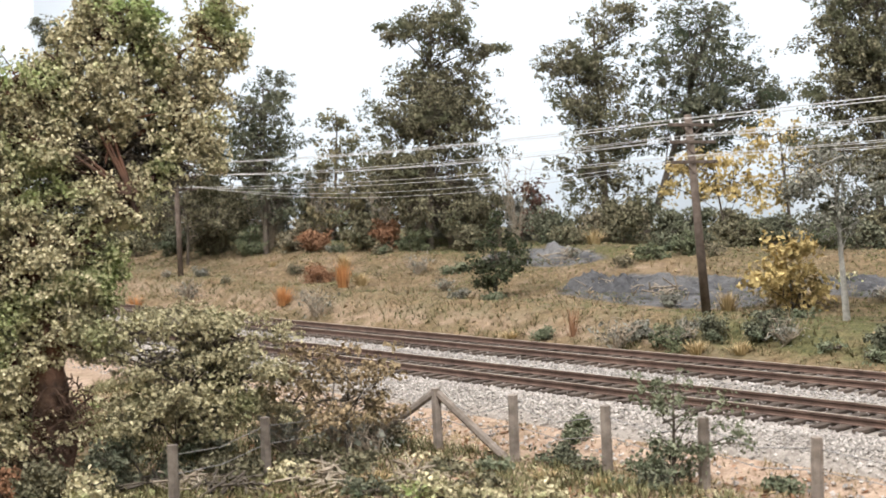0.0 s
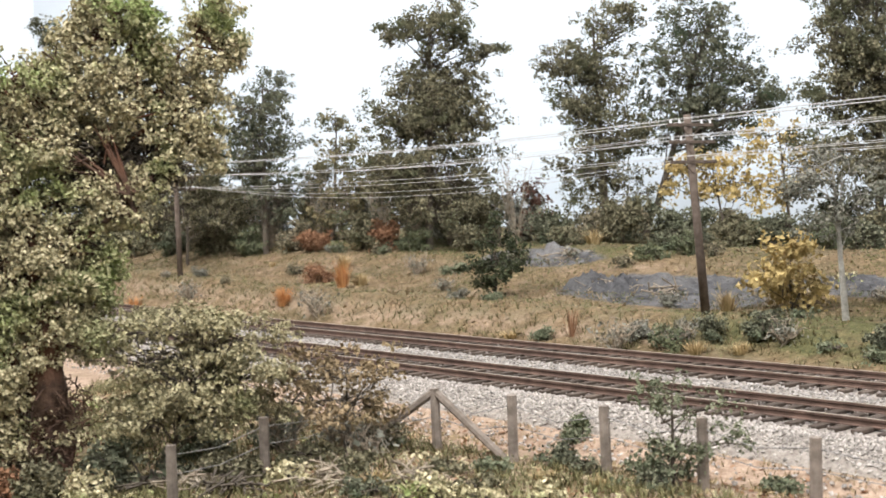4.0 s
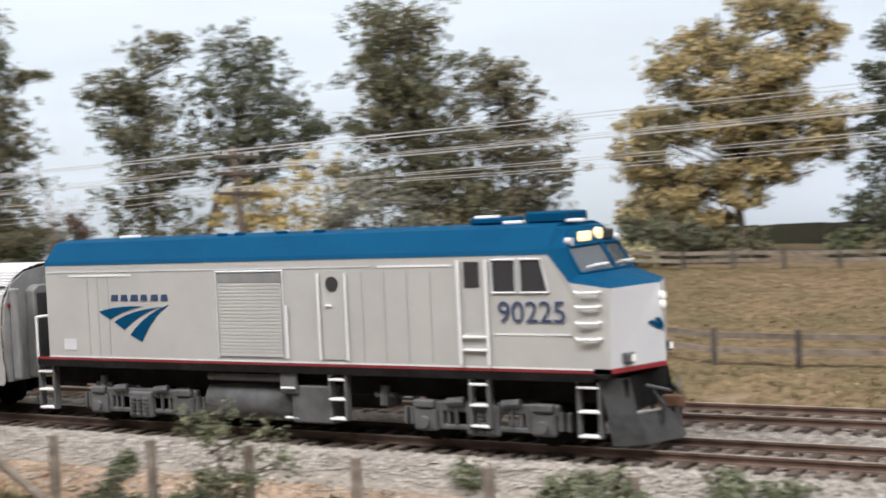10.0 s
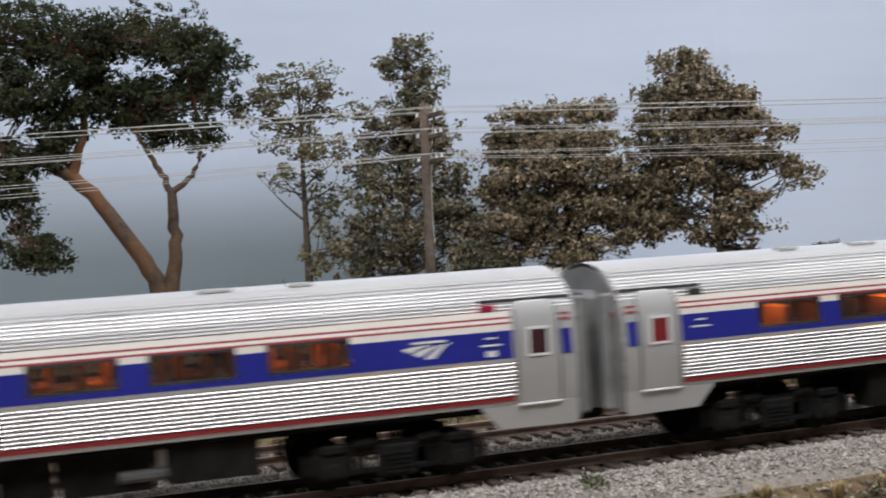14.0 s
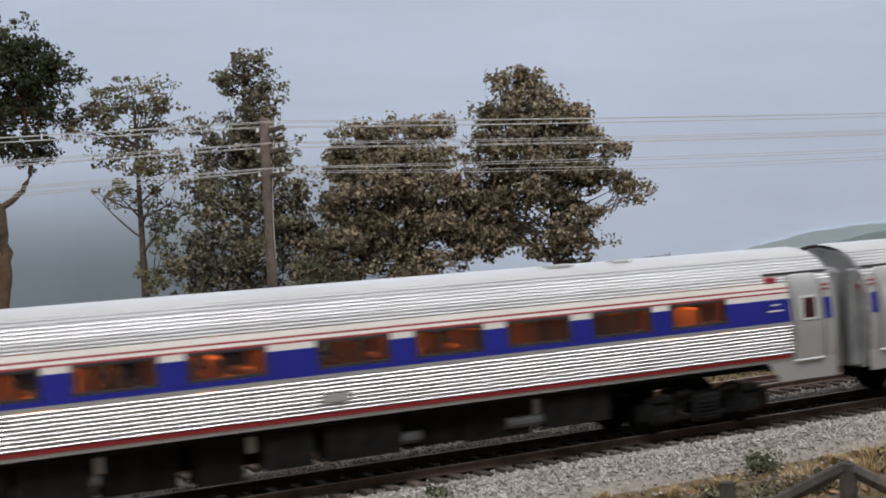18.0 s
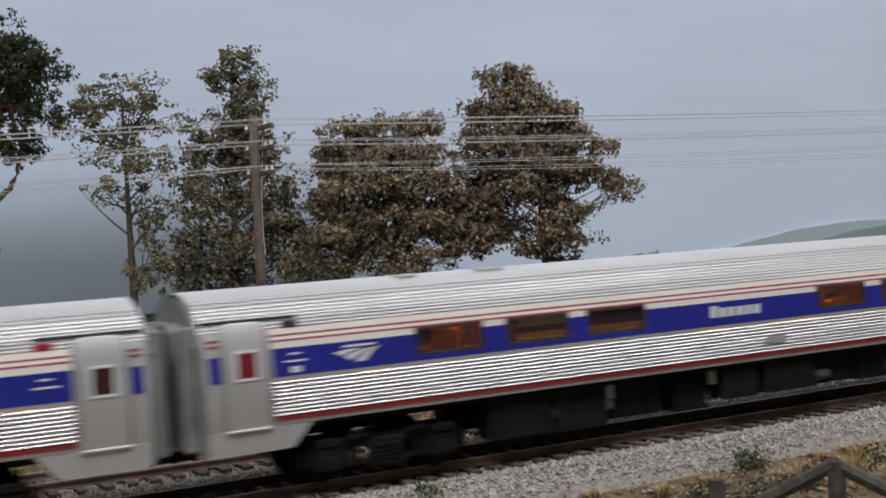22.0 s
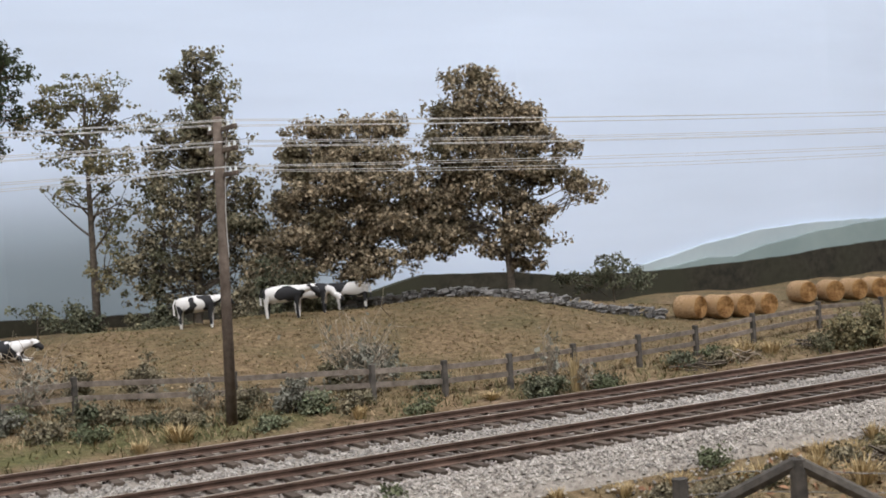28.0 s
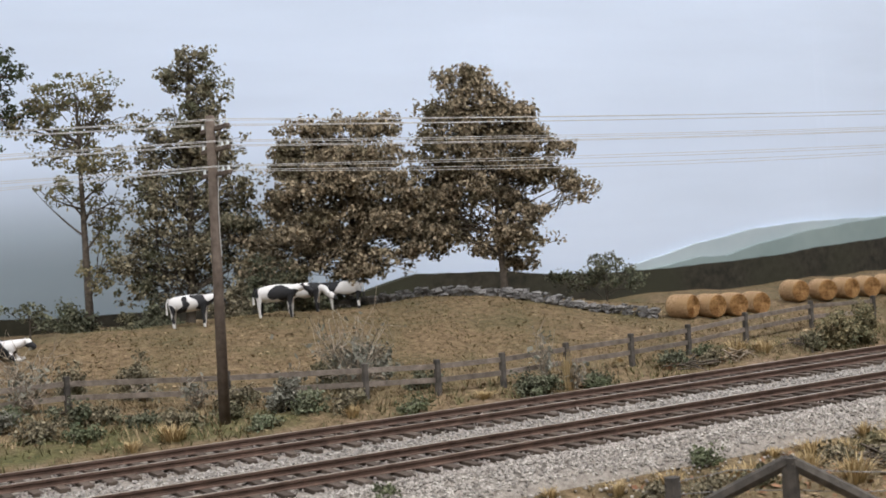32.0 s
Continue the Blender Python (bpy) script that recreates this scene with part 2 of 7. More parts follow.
SOIL = earth()
RAIL = mixed("rusty_rail", (0.068, 0.043, 0.033), (0.16, 0.102, 0.078), 0.2, 0.6, bump=0.2)
RAILHEAD = mixed("rail_head", (0.34, 0.26, 0.20), (0.54, 0.47, 0.40), 0.1, 0.4, metal=0.5, bump=0.1)
TIE = mixed("tie_wood", (0.05, 0.038, 0.03), (0.12, 0.092, 0.072), 0.4, 0.9, objrand=0.35)
BALLAST = mixed("ballast_stone", (0.25, 0.222, 0.195), (0.44, 0.405, 0.365), 0.3, 0.9, island=0.4, bump=0.3)
BALLAST_BED = mixed("ballast_bed", (0.19, 0.163, 0.138), (0.37, 0.33, 0.285), 0.6, 0.95, bump=1.0)
POLE_WOOD = mixed("pole_wood", (0.085, 0.064, 0.05), (0.18, 0.14, 0.112), 0.3, 0.9)
WIRE = mixed("line_wire", (0.42, 0.41, 0.39), (0.58, 0.56, 0.53), 0.1, 0.5, bump=0)
FENCE_WOOD = mixed("fence_wood", (0.13, 0.105, 0.085), (0.28, 0.235, 0.195), 0.3, 0.95, objrand=0.2)


def painted_sky():
    """Sky paint whose tone comes from the brushed colour stored on the board."""
    m, tree, out = node_material("sky_paint")
    nodes, links = tree.nodes, tree.links
    att, coord, n, mp, r, mix = [nodes.new(k) for k in ("ShaderNodeAttribute", "ShaderNodeTexCoord", "ShaderNodeTexNoise", "ShaderNodeMapping", "ShaderNodeMapRange", "ShaderNodeHueSaturation")]
    att.attribute_name = "brushed"
    mp.inputs["Scale"].default_value = (1.2, 1.2, 9)
    n.inputs["Scale"].default_value, n.inputs["Detail"].default_value = 3, 5
    links.new(coord.outputs["Object"], mp.inputs["Vector"])
    links.new(mp.outputs["Vector"], n.inputs["Vector"])
    links.new(n.outputs["Fac"], r.inputs["Value"])
    r.inputs["To Min"].default_value, r.inputs["To Max"].default_value = 0.86, 1.12
    links.new(r.outputs["Result"], mix.inputs["Value"])
    links.new(att.outputs["Color"], mix.inputs["Color"])
    links.new(mix.outputs["Color"], out.inputs["Base Color"])
    out.inputs["Roughness"].default_value = 0.9
    return m


SKY_PAINT = painted_sky()
PLASTER = mixed("room_paint", (0.72, 0.72, 0.70), (0.76, 0.76, 0.74), 0.01, 0.9, bump=0.1)
# Assumed dark brown for the unseen floor, so the coach ribs reflect dark below.
FLOOR_DARK = mixed("unseen_floor_dark", (0.05, 0.042, 0.036), (0.10, 0.085, 0.07), 0.02, 0.95, bump=0.3)
HILL_DARK = mixed("hill_dark_paint", (0.014, 0.013, 0.010), (0.05, 0.044, 0.03), 0.16, 0.95, c=(0.036, 0.036, 0.022), scale2=0.8, bump=0.2)
HILL_GREEN = mixed("hill_green_paint", (0.22, 0.28, 0.275), (0.27, 0.33, 0.32), 0.02, 0.95, bump=0.1)
HILL_GREY = mixed("hill_grey_paint", (0.36, 0.43, 0.46), (0.42, 0.48, 0.50), 0.02, 0.95, bump=0.1)


# ---- helpers ----
def P(x, y, z=0.0, turn=0.0):
    return pose(x * MM, y * MM, z * MM, 0, 0, turn)


def mesh_of(name, verts, faces, smooth=False):
    me = bpy.data.meshes.new(name)
    me.from_pydata((np.asarray(verts, float) * MM).tolist(), [], [list(map(int, f)) for f in faces] if not isinstance(faces, np.ndarray) else faces.tolist())
    if smooth:
        me.polygons.foreach_set("use_smooth", [True] * len(me.polygons))
    me.update()
    return me


def mesh_part(name, verts, faces, material, parent=None, label="", smooth=False):
    me = mesh_of(name, verts, faces, smooth)
    me.materials.append(material)
    ob = new(name, me)
    if parent:
        ob.parent = parent
    if label:
        ob["label"] = label
    return ob


def part(name, bm, material, parent=None, label="", smooth=False):
    """Links a bmesh, in millimetres, as one mesh object under a thing or a part."""
    bmesh.ops.scale(bm, vec=(MM, MM, MM), verts=bm.verts)
    me = bpy.data.meshes.new(name)
    bm.to_mesh(me)
    bm.free()
    if smooth:
        me.polygons.foreach_set("use_smooth", [True] * len(me.polygons))
    me.materials.append(material)
    ob = new(name, me)
    if parent:
        ob.parent = parent
    if label:
        ob["label"] = label
    return ob


def box(bm, x, y, z, sx, sy, sz, bevel=0.0, m=None):
    """A box with its centre at x, y, z."""
    t = Matrix.Translation((x, y, z)) @ Matrix.Diagonal((sx, sy, sz, 1))
    made = bmesh.ops.create_cube(bm, size=1, matrix=(m or Matrix()) @ t)
    if bevel:
        edges = list({e for v in made["verts"] for e in v.link_edges})
        bmesh.ops.bevel(bm, geom=edges, offset=bevel, segments=1, affect="EDGES")


def rod(bm, a, b, r0, r1=None, sides=6):
    a, b = Vector(a), Vector(b)
    turn = (b - a).to_track_quat("Z", "Y").to_matrix().to_4x4()
    m = Matrix.Translation((a + b) / 2) @ turn
    bmesh.ops.create_cone(bm, cap_ends=True, segments=sides, radius1=r0, radius2=r0 if r1 is None else r1, depth=(b - a).length, matrix=m)


def empty(name, m):
    ob = new(name)
    ob.matrix_world = m
    ob.empty_display_size = 0.01
    return ob


def tube(points, radii, sides=6):
    """Vertices and faces of a tapered tube along points."""
    pts = np.asarray(points, float)
    tang = np.gradient(pts, axis=0)
    tang /= np.linalg.norm(tang, axis=1)[:, None] + 1e-9
    ref = np.where(np.abs(tang[:, 2:3]) > 0.9, [[1.0, 0, 0]], [[0, 0, 1.0]])
    u = np.cross(tang, ref)
    u /= np.linalg.norm(u, axis=1)[:, None] + 1e-9
    w = np.cross(tang, u)
    ang = np.linspace(0, 2 * np.pi, sides, endpoint=False)
    ring = u[:, None] * np.cos(ang)[None, :, None] + w[:, None] * np.sin(ang)[None, :, None]
    verts = (pts[:, None] + ring * np.asarray(radii, float)[:, None, None]).reshape(-1, 3)
    faces = []
    for i in range(len(pts) - 1):
        for k in range(sides):
            a, b = i * sides + k, i * sides + (k + 1) % sides
            faces.append((a, b, b + sides, a + sides))
    return verts, faces


class Soup:
    """Gathers vertices and faces for one mesh."""

    def __init__(self):
        self.v, self.f, self.n = [], [], 0

    def add(self, verts, faces):
        verts = np.asarray(verts, float)
        self.v.append(verts)
        self.f += [tuple(i + self.n for i in face) for face in faces]
        self.n += len(verts)

    def link(self, name, material, parent=None, label="", smooth=False):
        return mesh_part(name, np.concatenate(self.v), self.f, material, parent, label, smooth)


def strip(name, prof, x0, x1, material, parent, label="", sides=(-1, 1), shade=False):
    """A wall strip along x whose section is (half width, height) points, on one or both sides."""
    v, f = [], []
    for side in sides:
        b = len(v)
        v += [(x, side * w, z) for x in (x0, x1) for w, z in prof]
        n = len(prof)
        for i in range(n - 1):
            face = (b + i, b + n + i, b + n + i + 1, b + i + 1)
            f.append(face if side < 0 else face[::-1])
    return mesh_part(name, v, f, material, parent, label, shade)


def prism(name, outline, x0, x1, material, parent, label="", bevel=0.0):
    """A closed section of (y, z) points drawn out from x0 to x1."""
    bm = bmesh.new()
    a = [bm.verts.new((x0, y, z)) for y, z in outline]
    b = [bm.verts.new((x1, y, z)) for y, z in outline]
    bm.faces.new(a[::-1])
    bm.faces.new(b)
    for i in range(len(a)):
        j = (i + 1) % len(a)
        bm.faces.new((a[i], a[j], b[j], b[i]))
    bmesh.ops.recalc_face_normals(bm, faces=bm.faces)
    if bevel:
        bmesh.ops.bevel(bm, geom=bm.edges[:], offset=bevel, segments=1, affect="EDGES")
    return part(name, bm, material, parent, label)


def block(name, x, y, z, sx, sy, sz, material, parent, label="", bevel=0.2):
    bm = bmesh.new()
    box(bm, x, y, z, sx, sy, sz, min(bevel, 0.3 * min(sx, sy, sz)))
    return part(name, bm, material, parent, label)


def bar(name, points, r, material, parent, label="", sides=5):
    bm = bmesh.new()
    for p, q in zip(points, points[1:]):
        rod(bm, p, q, r, sides=sides)
    return part(name, bm, material, parent, label)


def plate(name, outline, y, side, material, parent, label="", thick=0.12):
    """A thin shape on a side wall; outline in (x, z)."""
    bm = bmesh.new()
    a = [bm.verts.new((px, side * y, pz)) for px, pz in outline]
    b = [bm.verts.new((px, side * (y + thick), pz)) for px, pz in outline]
    bm.faces.new(a)
    bm.faces.new(b[::-1])
    for i in range(len(a)):
        j = (i + 1) % len(a)
        bm.faces.new((a[i], a[j], b[j], b[i]))
    bmesh.ops.recalc_face_normals(bm, faces=bm.faces)
    return part(name, bm, material, parent, label)


# ---- the line: a loop whose front stretch is in view ----
COEFS = (290.218, -0.202861, 2.62661e-5, 2.019401e-8, 4.147814e-11)
SPACING = 49.58


def front_y(x):
    return sum(c * x**i for i, c in enumerate(COEFS))


def front_slope(x):
    return sum(i * c * x ** (i - 1) for i, c in enumerate(COEFS) if i)


def centre_line():
    """Points of the near track's centre, every 4 mm, by arc length from x = 0."""
    step = 4.0
    xs = np.arange(-900, 760.1, 1.0)
    front = np.stack([xs, front_y(xs)], 1)
    left, right = [], []
    # backwards from the left end: straight, then round behind the backdrop
    p, a = front[0].copy(), math.atan2(-front_slope(-900.0), -1.0)
    for n in range(920):
        s = n * step
        if s > 420 and a > 0.0:
            a -= step / 640.0
        p = p + step * np.array([math.cos(a), math.sin(a)])
        left.append(p.copy())
    q, a = front[-1].copy(), math.atan2(front_slope(760.0), 1.0)
    for n in range(860):
        s = n * step
        if s > 330 and a < math.pi:
            a += step / 640.0
        q = q + step * np.array([math.cos(a), math.sin(a)])
        right.append(q.copy())
    pts = np.concatenate([np.array(left[::-1]), front[::4], np.array(right)])
    s = np.r_[0, np.cumsum(np.hypot(*np.diff(pts, axis=0).T))]
    k = int(np.argmin(np.abs(pts[:, 0]) + 1e6 * (pts[:, 1] > 600)))
    return pts, s - s[k]


LINE, LINE_S = centre_line()


def line_at(s, off=0.0):
    """Place, heading in degrees on the line at arc length s, off to its left."""
    p = np.array([np.interp(s, LINE_S, LINE[:, 0]), np.interp(s, LINE_S, LINE[:, 1])])
    d = np.array([np.interp(s + 3, LINE_S, LINE[:, 0]) - np.interp(s - 3, LINE_S, LINE[:, 0]), np.interp(s + 3, LINE_S, LINE[:, 1]) - np.interp(s - 3, LINE_S, LINE[:, 1])])
    d /= np.linalg.norm(d)
    p = p + off * np.array([-d[1], d[0]])
    return p[0], p[1], math.degrees(math.atan2(d[1], d[0]))


def smooth(a, b, t):
    t = np.clip((t - a) / (b - a), 0, 1)
    return t * t * (3 - 2 * t)


def ground_z(x, y):
    """Height of the scenery over the rail top."""
    x, y = np.asarray(x, float), np.asarray(y, float)
    xc = np.clip(x, -1400, 1200)
    d = (y - front_y(xc)) / np.sqrt(1 + front_slope(xc) ** 2)
    west = 1 - smooth(-330, 120, x)
    hill = -4 + 13 * smooth(72, 105, d) + 17 * smooth(110, 215, d) + 5 * smooth(-400, -650, x)
    field = -4 + 4 * smooth(72, 98, d) + 20 * smooth(105, 260, d) * (1 - 0.55 * smooth(430, 560, x))
    far = west * hill + (1 - west) * field
    near = -3.2 - 7 * smooth(-22, -46, d) - 4 * smooth(-60, -160, d) - 1.6 * smooth(-52, -44, d)
    bumps = np.array([noise.fractal((a * 0.012, b * 0.012, 3.0), 1.0, 2.0, 4) for a, b in zip(x.ravel(), y.ravel())]).reshape(x.shape)
    rough = np.where(d < 0, smooth(-40, -80, d), smooth(80, 130, d))
    behind = y - np.interp(x, [150, 200, 220, 262, 288, 339, 397, 424, 445, 460, 480, 520, 562, 604, 700], [545, 527, 520, 496, 489, 498, 488, 460, 430, 408, 400, 395, 388, 368, 332]) - 5
    dip = 13 * smooth(0, 45, behind) * smooth(110, 190, x)
    return np.where(d < 0, near, np.where(d < 70, -4.8, far - dip)) + bumps * 3.0 * rough


def gz(x, y):
    return float(ground_z(np.array([x]), np.array([y]))[0])


# ---- setting: scenery, backdrop, room ----
def sheet(name, xs, ds, material):
    X, D = np.meshgrid(xs, ds)
    Y = front_y(np.clip(X, -1400, 1200)) + D
    Z = ground_z(X, Y)
    n, m = X.shape
    idx = np.arange(n * m).reshape(n, m)
    faces = np.stack([idx[:-1, :-1], idx[:-1, 1:], idx[1:, 1:], idx[1:, :-1]], -1).reshape(-1, 4)
    return mesh_part(name, np.stack([X, Y, Z], -1).reshape(-1, 3), faces, material, smooth=True)


ground = tagged(sheet("ground", np.linspace(-1300, 1150, 330), np.r_[np.linspace(-230, 120, 110), np.linspace(125, 620, 110)], SOIL), "brown earth and thin dry grass beside the tracks", "ground", kind="structure")


def cover(x, y):
    """Weights of dirt, turf and cinders on the ground."""
    xc = np.clip(x, -1400, 1200)
    d = (y - front_y(xc)) / np.sqrt(1 + front_slope(xc) ** 2)
    dirt = np.where(d < 0, 0.72 * smooth(-27, -34, d) * (1 - smooth(-110, -150, d)) * (1 - 0.6 * smooth(100, 200, x)), 0.35 * smooth(98, 80, d) + 0.36 * smooth(-150, -260, x) * smooth(78, 92, d) * smooth(220, 170, d))
    turf = np.where(d < 0, 0.55 * smooth(-70, -130, d), 0.5 * smooth(150, 200, d) * smooth(-200, -330, x) + 0.08 * smooth(90, 120, d) * smooth(-150, -260, x) + 0.34 * smooth(-260, -180, x) * smooth(-90, -130, x) + 0.36 * smooth(75, 90, d) * smooth(130, 110, d) + 0.3 * smooth(75, 85, d) * smooth(125, 100, d) * smooth(260, 190, x) * smooth(0, 60, x) + 0.22 * smooth(130, 160, d) * smooth(-140, -100, x))
    cinder = np.zeros_like(x)
    for cx, cy, rx, ry in ((-268, 488, 62, 26), (-370, 556, 48, 16), (-178, 494, 40, 16)):
        q = ((x - cx) / rx) ** 2 + ((y - cy + 0.25 * (x - cx)) / ry) ** 2
        cinder = np.maximum(cinder, 0.9 * smooth(1.2, 0.5, q))
    return np.stack([dirt, turf, cinder, np.ones_like(x)], -1)


co = np.empty(len(ground.data.vertices) * 3)
ground.data.vertices.foreach_get("co", co)
co = co.reshape(-1, 3) * 1000
ground.data.color_attributes.new("cover", "FLOAT_COLOR", "POINT").data.foreach_set("color", cover(co[:, 0], co[:, 1]).ravel())


def backdrop_y(x):
    return front_y(np.clip(x, -1400, 1200)) + 0.25 * np.minimum(np.asarray(x, float) + 1400, 0) + np.interp(x, [-1480, -900, -600, -300, 0, 300, 600, 900, 1150], [250, 290, 380, 500, 570, 530, 450, 420, 420])


def backdrop_strip(name, material, top, x0, x1, forward, bottom=-12, n=160, thick=6, label="", category="backdrop"):
    xs = np.linspace(x0, x1, n)
    y = backdrop_y(xs) - forward
    z1 = np.array([top(x) for x in xs])
    rows = [np.stack([xs, y, np.full(n, float(bottom))], 1), np.stack([xs, y, z1], 1), np.stack([xs, y + thick, z1], 1), np.stack([xs, y + thick, np.full(n, float(bottom))], 1)]
    verts = np.concatenate(rows)
    faces = []
    for r in range(4):
        for i in range(n - 1):
            a, b = r * n + i, ((r + 1) % 4) * n + i
            faces.append((a, a + 1, b + 1, b))
    faces += [(0, n, 2 * n, 3 * n), (n - 1, 4 * n - 1, 3 * n - 1, 2 * n - 1)]
    ob = mesh_part(name, verts, faces, material)
    return tagged(ob, label, category, kind="structure")


def sky_board():
    """The curved board, with pale haze in the west, blue in the east and dark brushed cloud low down between."""
    xs, zs = np.linspace(-1720, 1150, 280), np.r_[np.linspace(-14, 120, 40), np.linspace(130, 520, 12)]
    X, Z = np.meshgrid(xs, zs)
    n, m = X.shape
    front = np.stack([X, backdrop_y(X), Z], -1).reshape(-1, 3)
    back = front + (0, 6, 0)
    idx = np.arange(n * m).reshape(n, m)
    f = np.stack([idx[:-1, :-1], idx[:-1, 1:], idx[1:, 1:], idx[1:, :-1]], -1).reshape(-1, 4)
    rim = np.r_[idx[0], idx[1:, -1], idx[-1, -2::-1], idx[-2:0:-1, 0]]
    edge = np.stack([rim, np.roll(rim, -1), np.roll(rim, -1) + n * m, rim + n * m], 1)
    ob = mesh_part("backdrop", np.concatenate([front, back]), np.concatenate([f, f[:, ::-1] + n * m, edge]), SKY_PAINT)
    x, z = front[:, 0], front[:, 2]
    east = smooth(-180, 270, x)[:, None]
    c = (1 - east) * np.array([0.635, 0.71, 0.775]) + east * np.array([0.615, 0.70, 0.835])
    cloud = (smooth(120, 40, z) * smooth(60, 180, x) * smooth(560, 420, x))[:, None]
    c = c * (1 - 0.9 * cloud) + 0.9 * cloud * np.array([0.20, 0.245, 0.265])
    veil = (smooth(110, 30, z) * smooth(-620, -450, x) * smooth(60, -100, x))[:, None]
    c = c * (1 - 0.35 * veil) + 0.35 * veil * np.array([0.45, 0.50, 0.54])
    c = np.concatenate([np.c_[c, np.ones(len(c))]] * 2)
    ob.data.color_attributes.new("brushed", "FLOAT_COLOR", "POINT").data.foreach_set("color", c.ravel())
    tagged(ob, "pale blue painted sky board behind the scenery", "backdrop", kind="structure")


sky_board()


# Unseen room shell added around the layout; its dark floor deepens steel reflections.
def room():
    for name, x, y, z, sx, sy, sz in (("floor", 0, 700, -1105, 5200, 4600, 10), ("ceiling", 0, 700, 1405, 5200, 4600, 10), ("wall_north", 0, 3005, 150, 5200, 10, 2500), ("wall_south", 0, -1605, 150, 5200, 10, 2500), ("wall_east", 2605, 700, 150, 10, 4600, 2500), ("wall_west", -2605, 700, 150, 10, 4600, 2500)):
        bm = bmesh.new()
        box(bm, x, y, z, sx, sy, sz)
        tagged(part(name, bm, FLOOR_DARK if name == "floor" else PLASTER), "unseen room floor, added dark to deepen reflections in the steel" if name == "floor" else "plain off-white painted room surface", name.split("_")[0], kind="structure")


room()


# ---- tracks ----
def track(off, label):
    t = empty("railway_track", Matrix())
    tagged(t, label, "track")
    for side in (-1, 1):
        s = np.arange(LINE_S[0] + 5, LINE_S[-1] - 5, 8.0)
        pts = np.array([line_at(v, off + side * 8.6) for v in s])
        nrm = np.stack([-np.sin(np.radians(pts[:, 2])), np.cos(np.radians(pts[:, 2]))], 1)
        rail = ((-0.65, -2.1), (-0.65, -1.9), (-0.2, -1.7), (-0.2, -0.8), (-0.45, -0.65), (-0.45, -0.1), (0.45, -0.1), (0.45, -0.65), (0.2, -0.8), (0.2, -1.7), (0.65, -1.9), (0.65, -2.1))
        head = ((-0.4, -0.12), (-0.4, 0.0), (0.4, 0.0), (0.4, -0.12))
        for name, prof, mat in (("rail", rail, RAIL), ("rail_head", head, RAILHEAD)):
            n, k = len(pts), len(prof)
            rows = [np.c_[pts[:, :2] + o * nrm, np.full(n, z)] for o, z in prof]
            faces = [(r * n + i, r * n + i + 1, ((r + 1) % k) * n + i + 1, ((r + 1) % k) * n + i) for r in range(k) for i in range(n - 1)]
            mesh_part(name, np.concatenate(rows), faces, mat, t, "bright worn running surface" if name == "rail_head" else "rusty brown steel rail")
    return t


NEAR_TRACK = track(0.0, "near track of rusty rails on dark wooden ties")
FAR_TRACK = track(SPACING, "far track of rusty rails on dark wooden ties")


# ---- poles and wires ----
POLES = ((-621, 533, 9, 84, 0.0, 0.0), (-225.2, 449.5, 9, 83.0, -4.2, -2.0), (201, 346, -2, 93.8, 1.4, -0.8))
INSULATOR = mixed("insulator_glass", (0.62, 0.66, 0.66), (0.78, 0.80, 0.80), 0.2, 0.25, bump=0, spec=0.6)


def telegraph_pole(x, y, z0, z1, dx, dy):
    a = empty("telegraph_pole", P(x, y, z0, -12))
    tagged(a, "weathered brown wooden telegraph pole with three crossarms", "pole", "telegraph poles along the line")
    c, k = math.cos(math.radians(12)), math.sin(math.radians(12))
    lx, ly = c * dx - k * dy, k * dx + c * dy
    h = z1 - z0
    bm = bmesh.new()
    rod(bm, (0, 0, -3), (lx, ly, h), 1.75, 1.4, 10)
    part("post", bm, POLE_WOOD, a, smooth=True)
    for z in (h - 4.0, h - 10.4, h - 17.9):
        w = z / h
        bm = bmesh.new()
        box(bm, lx * w + 1.3, ly * w, z, 1.1, 26, 1.3, 0.15)
        arm = part("crossarm", bm, POLE_WOOD, a)
        for off in (-11.5, -6.5, 6.5, 11.5):
            bm = bmesh.new()
            rod(bm, (lx * w + 1.3, ly * w + off, z + 0.6), (lx * w + 1.3, ly * w + off, z + 2.0), 0.55, 0.3, 7)
            part("insulator", bm, INSULATOR, arm, "pale glass insulator")
        for side in (-1, 1):
            bar("arm_brace", [(lx * w + 1.4, ly * w + side * 6.0, z - 0.5), (lx * w + 1.4, ly * w, z - 4.6)], 0.25, POLE_WOOD, a)
    if z1 > 90:
        sag = [(lx * w + 1.9 + 1.1 * math.sin(w * 7.0), ly * w - 1.6, h * w) for w in (0.98, 0.9, 0.8, 0.7, 0.62, 0.55)]
        bar("down_wire", sag, 0.13, WIRE, a, "loose pale down wire", 4)
    return a


for pole in POLES:
    telegraph_pole(*pole)


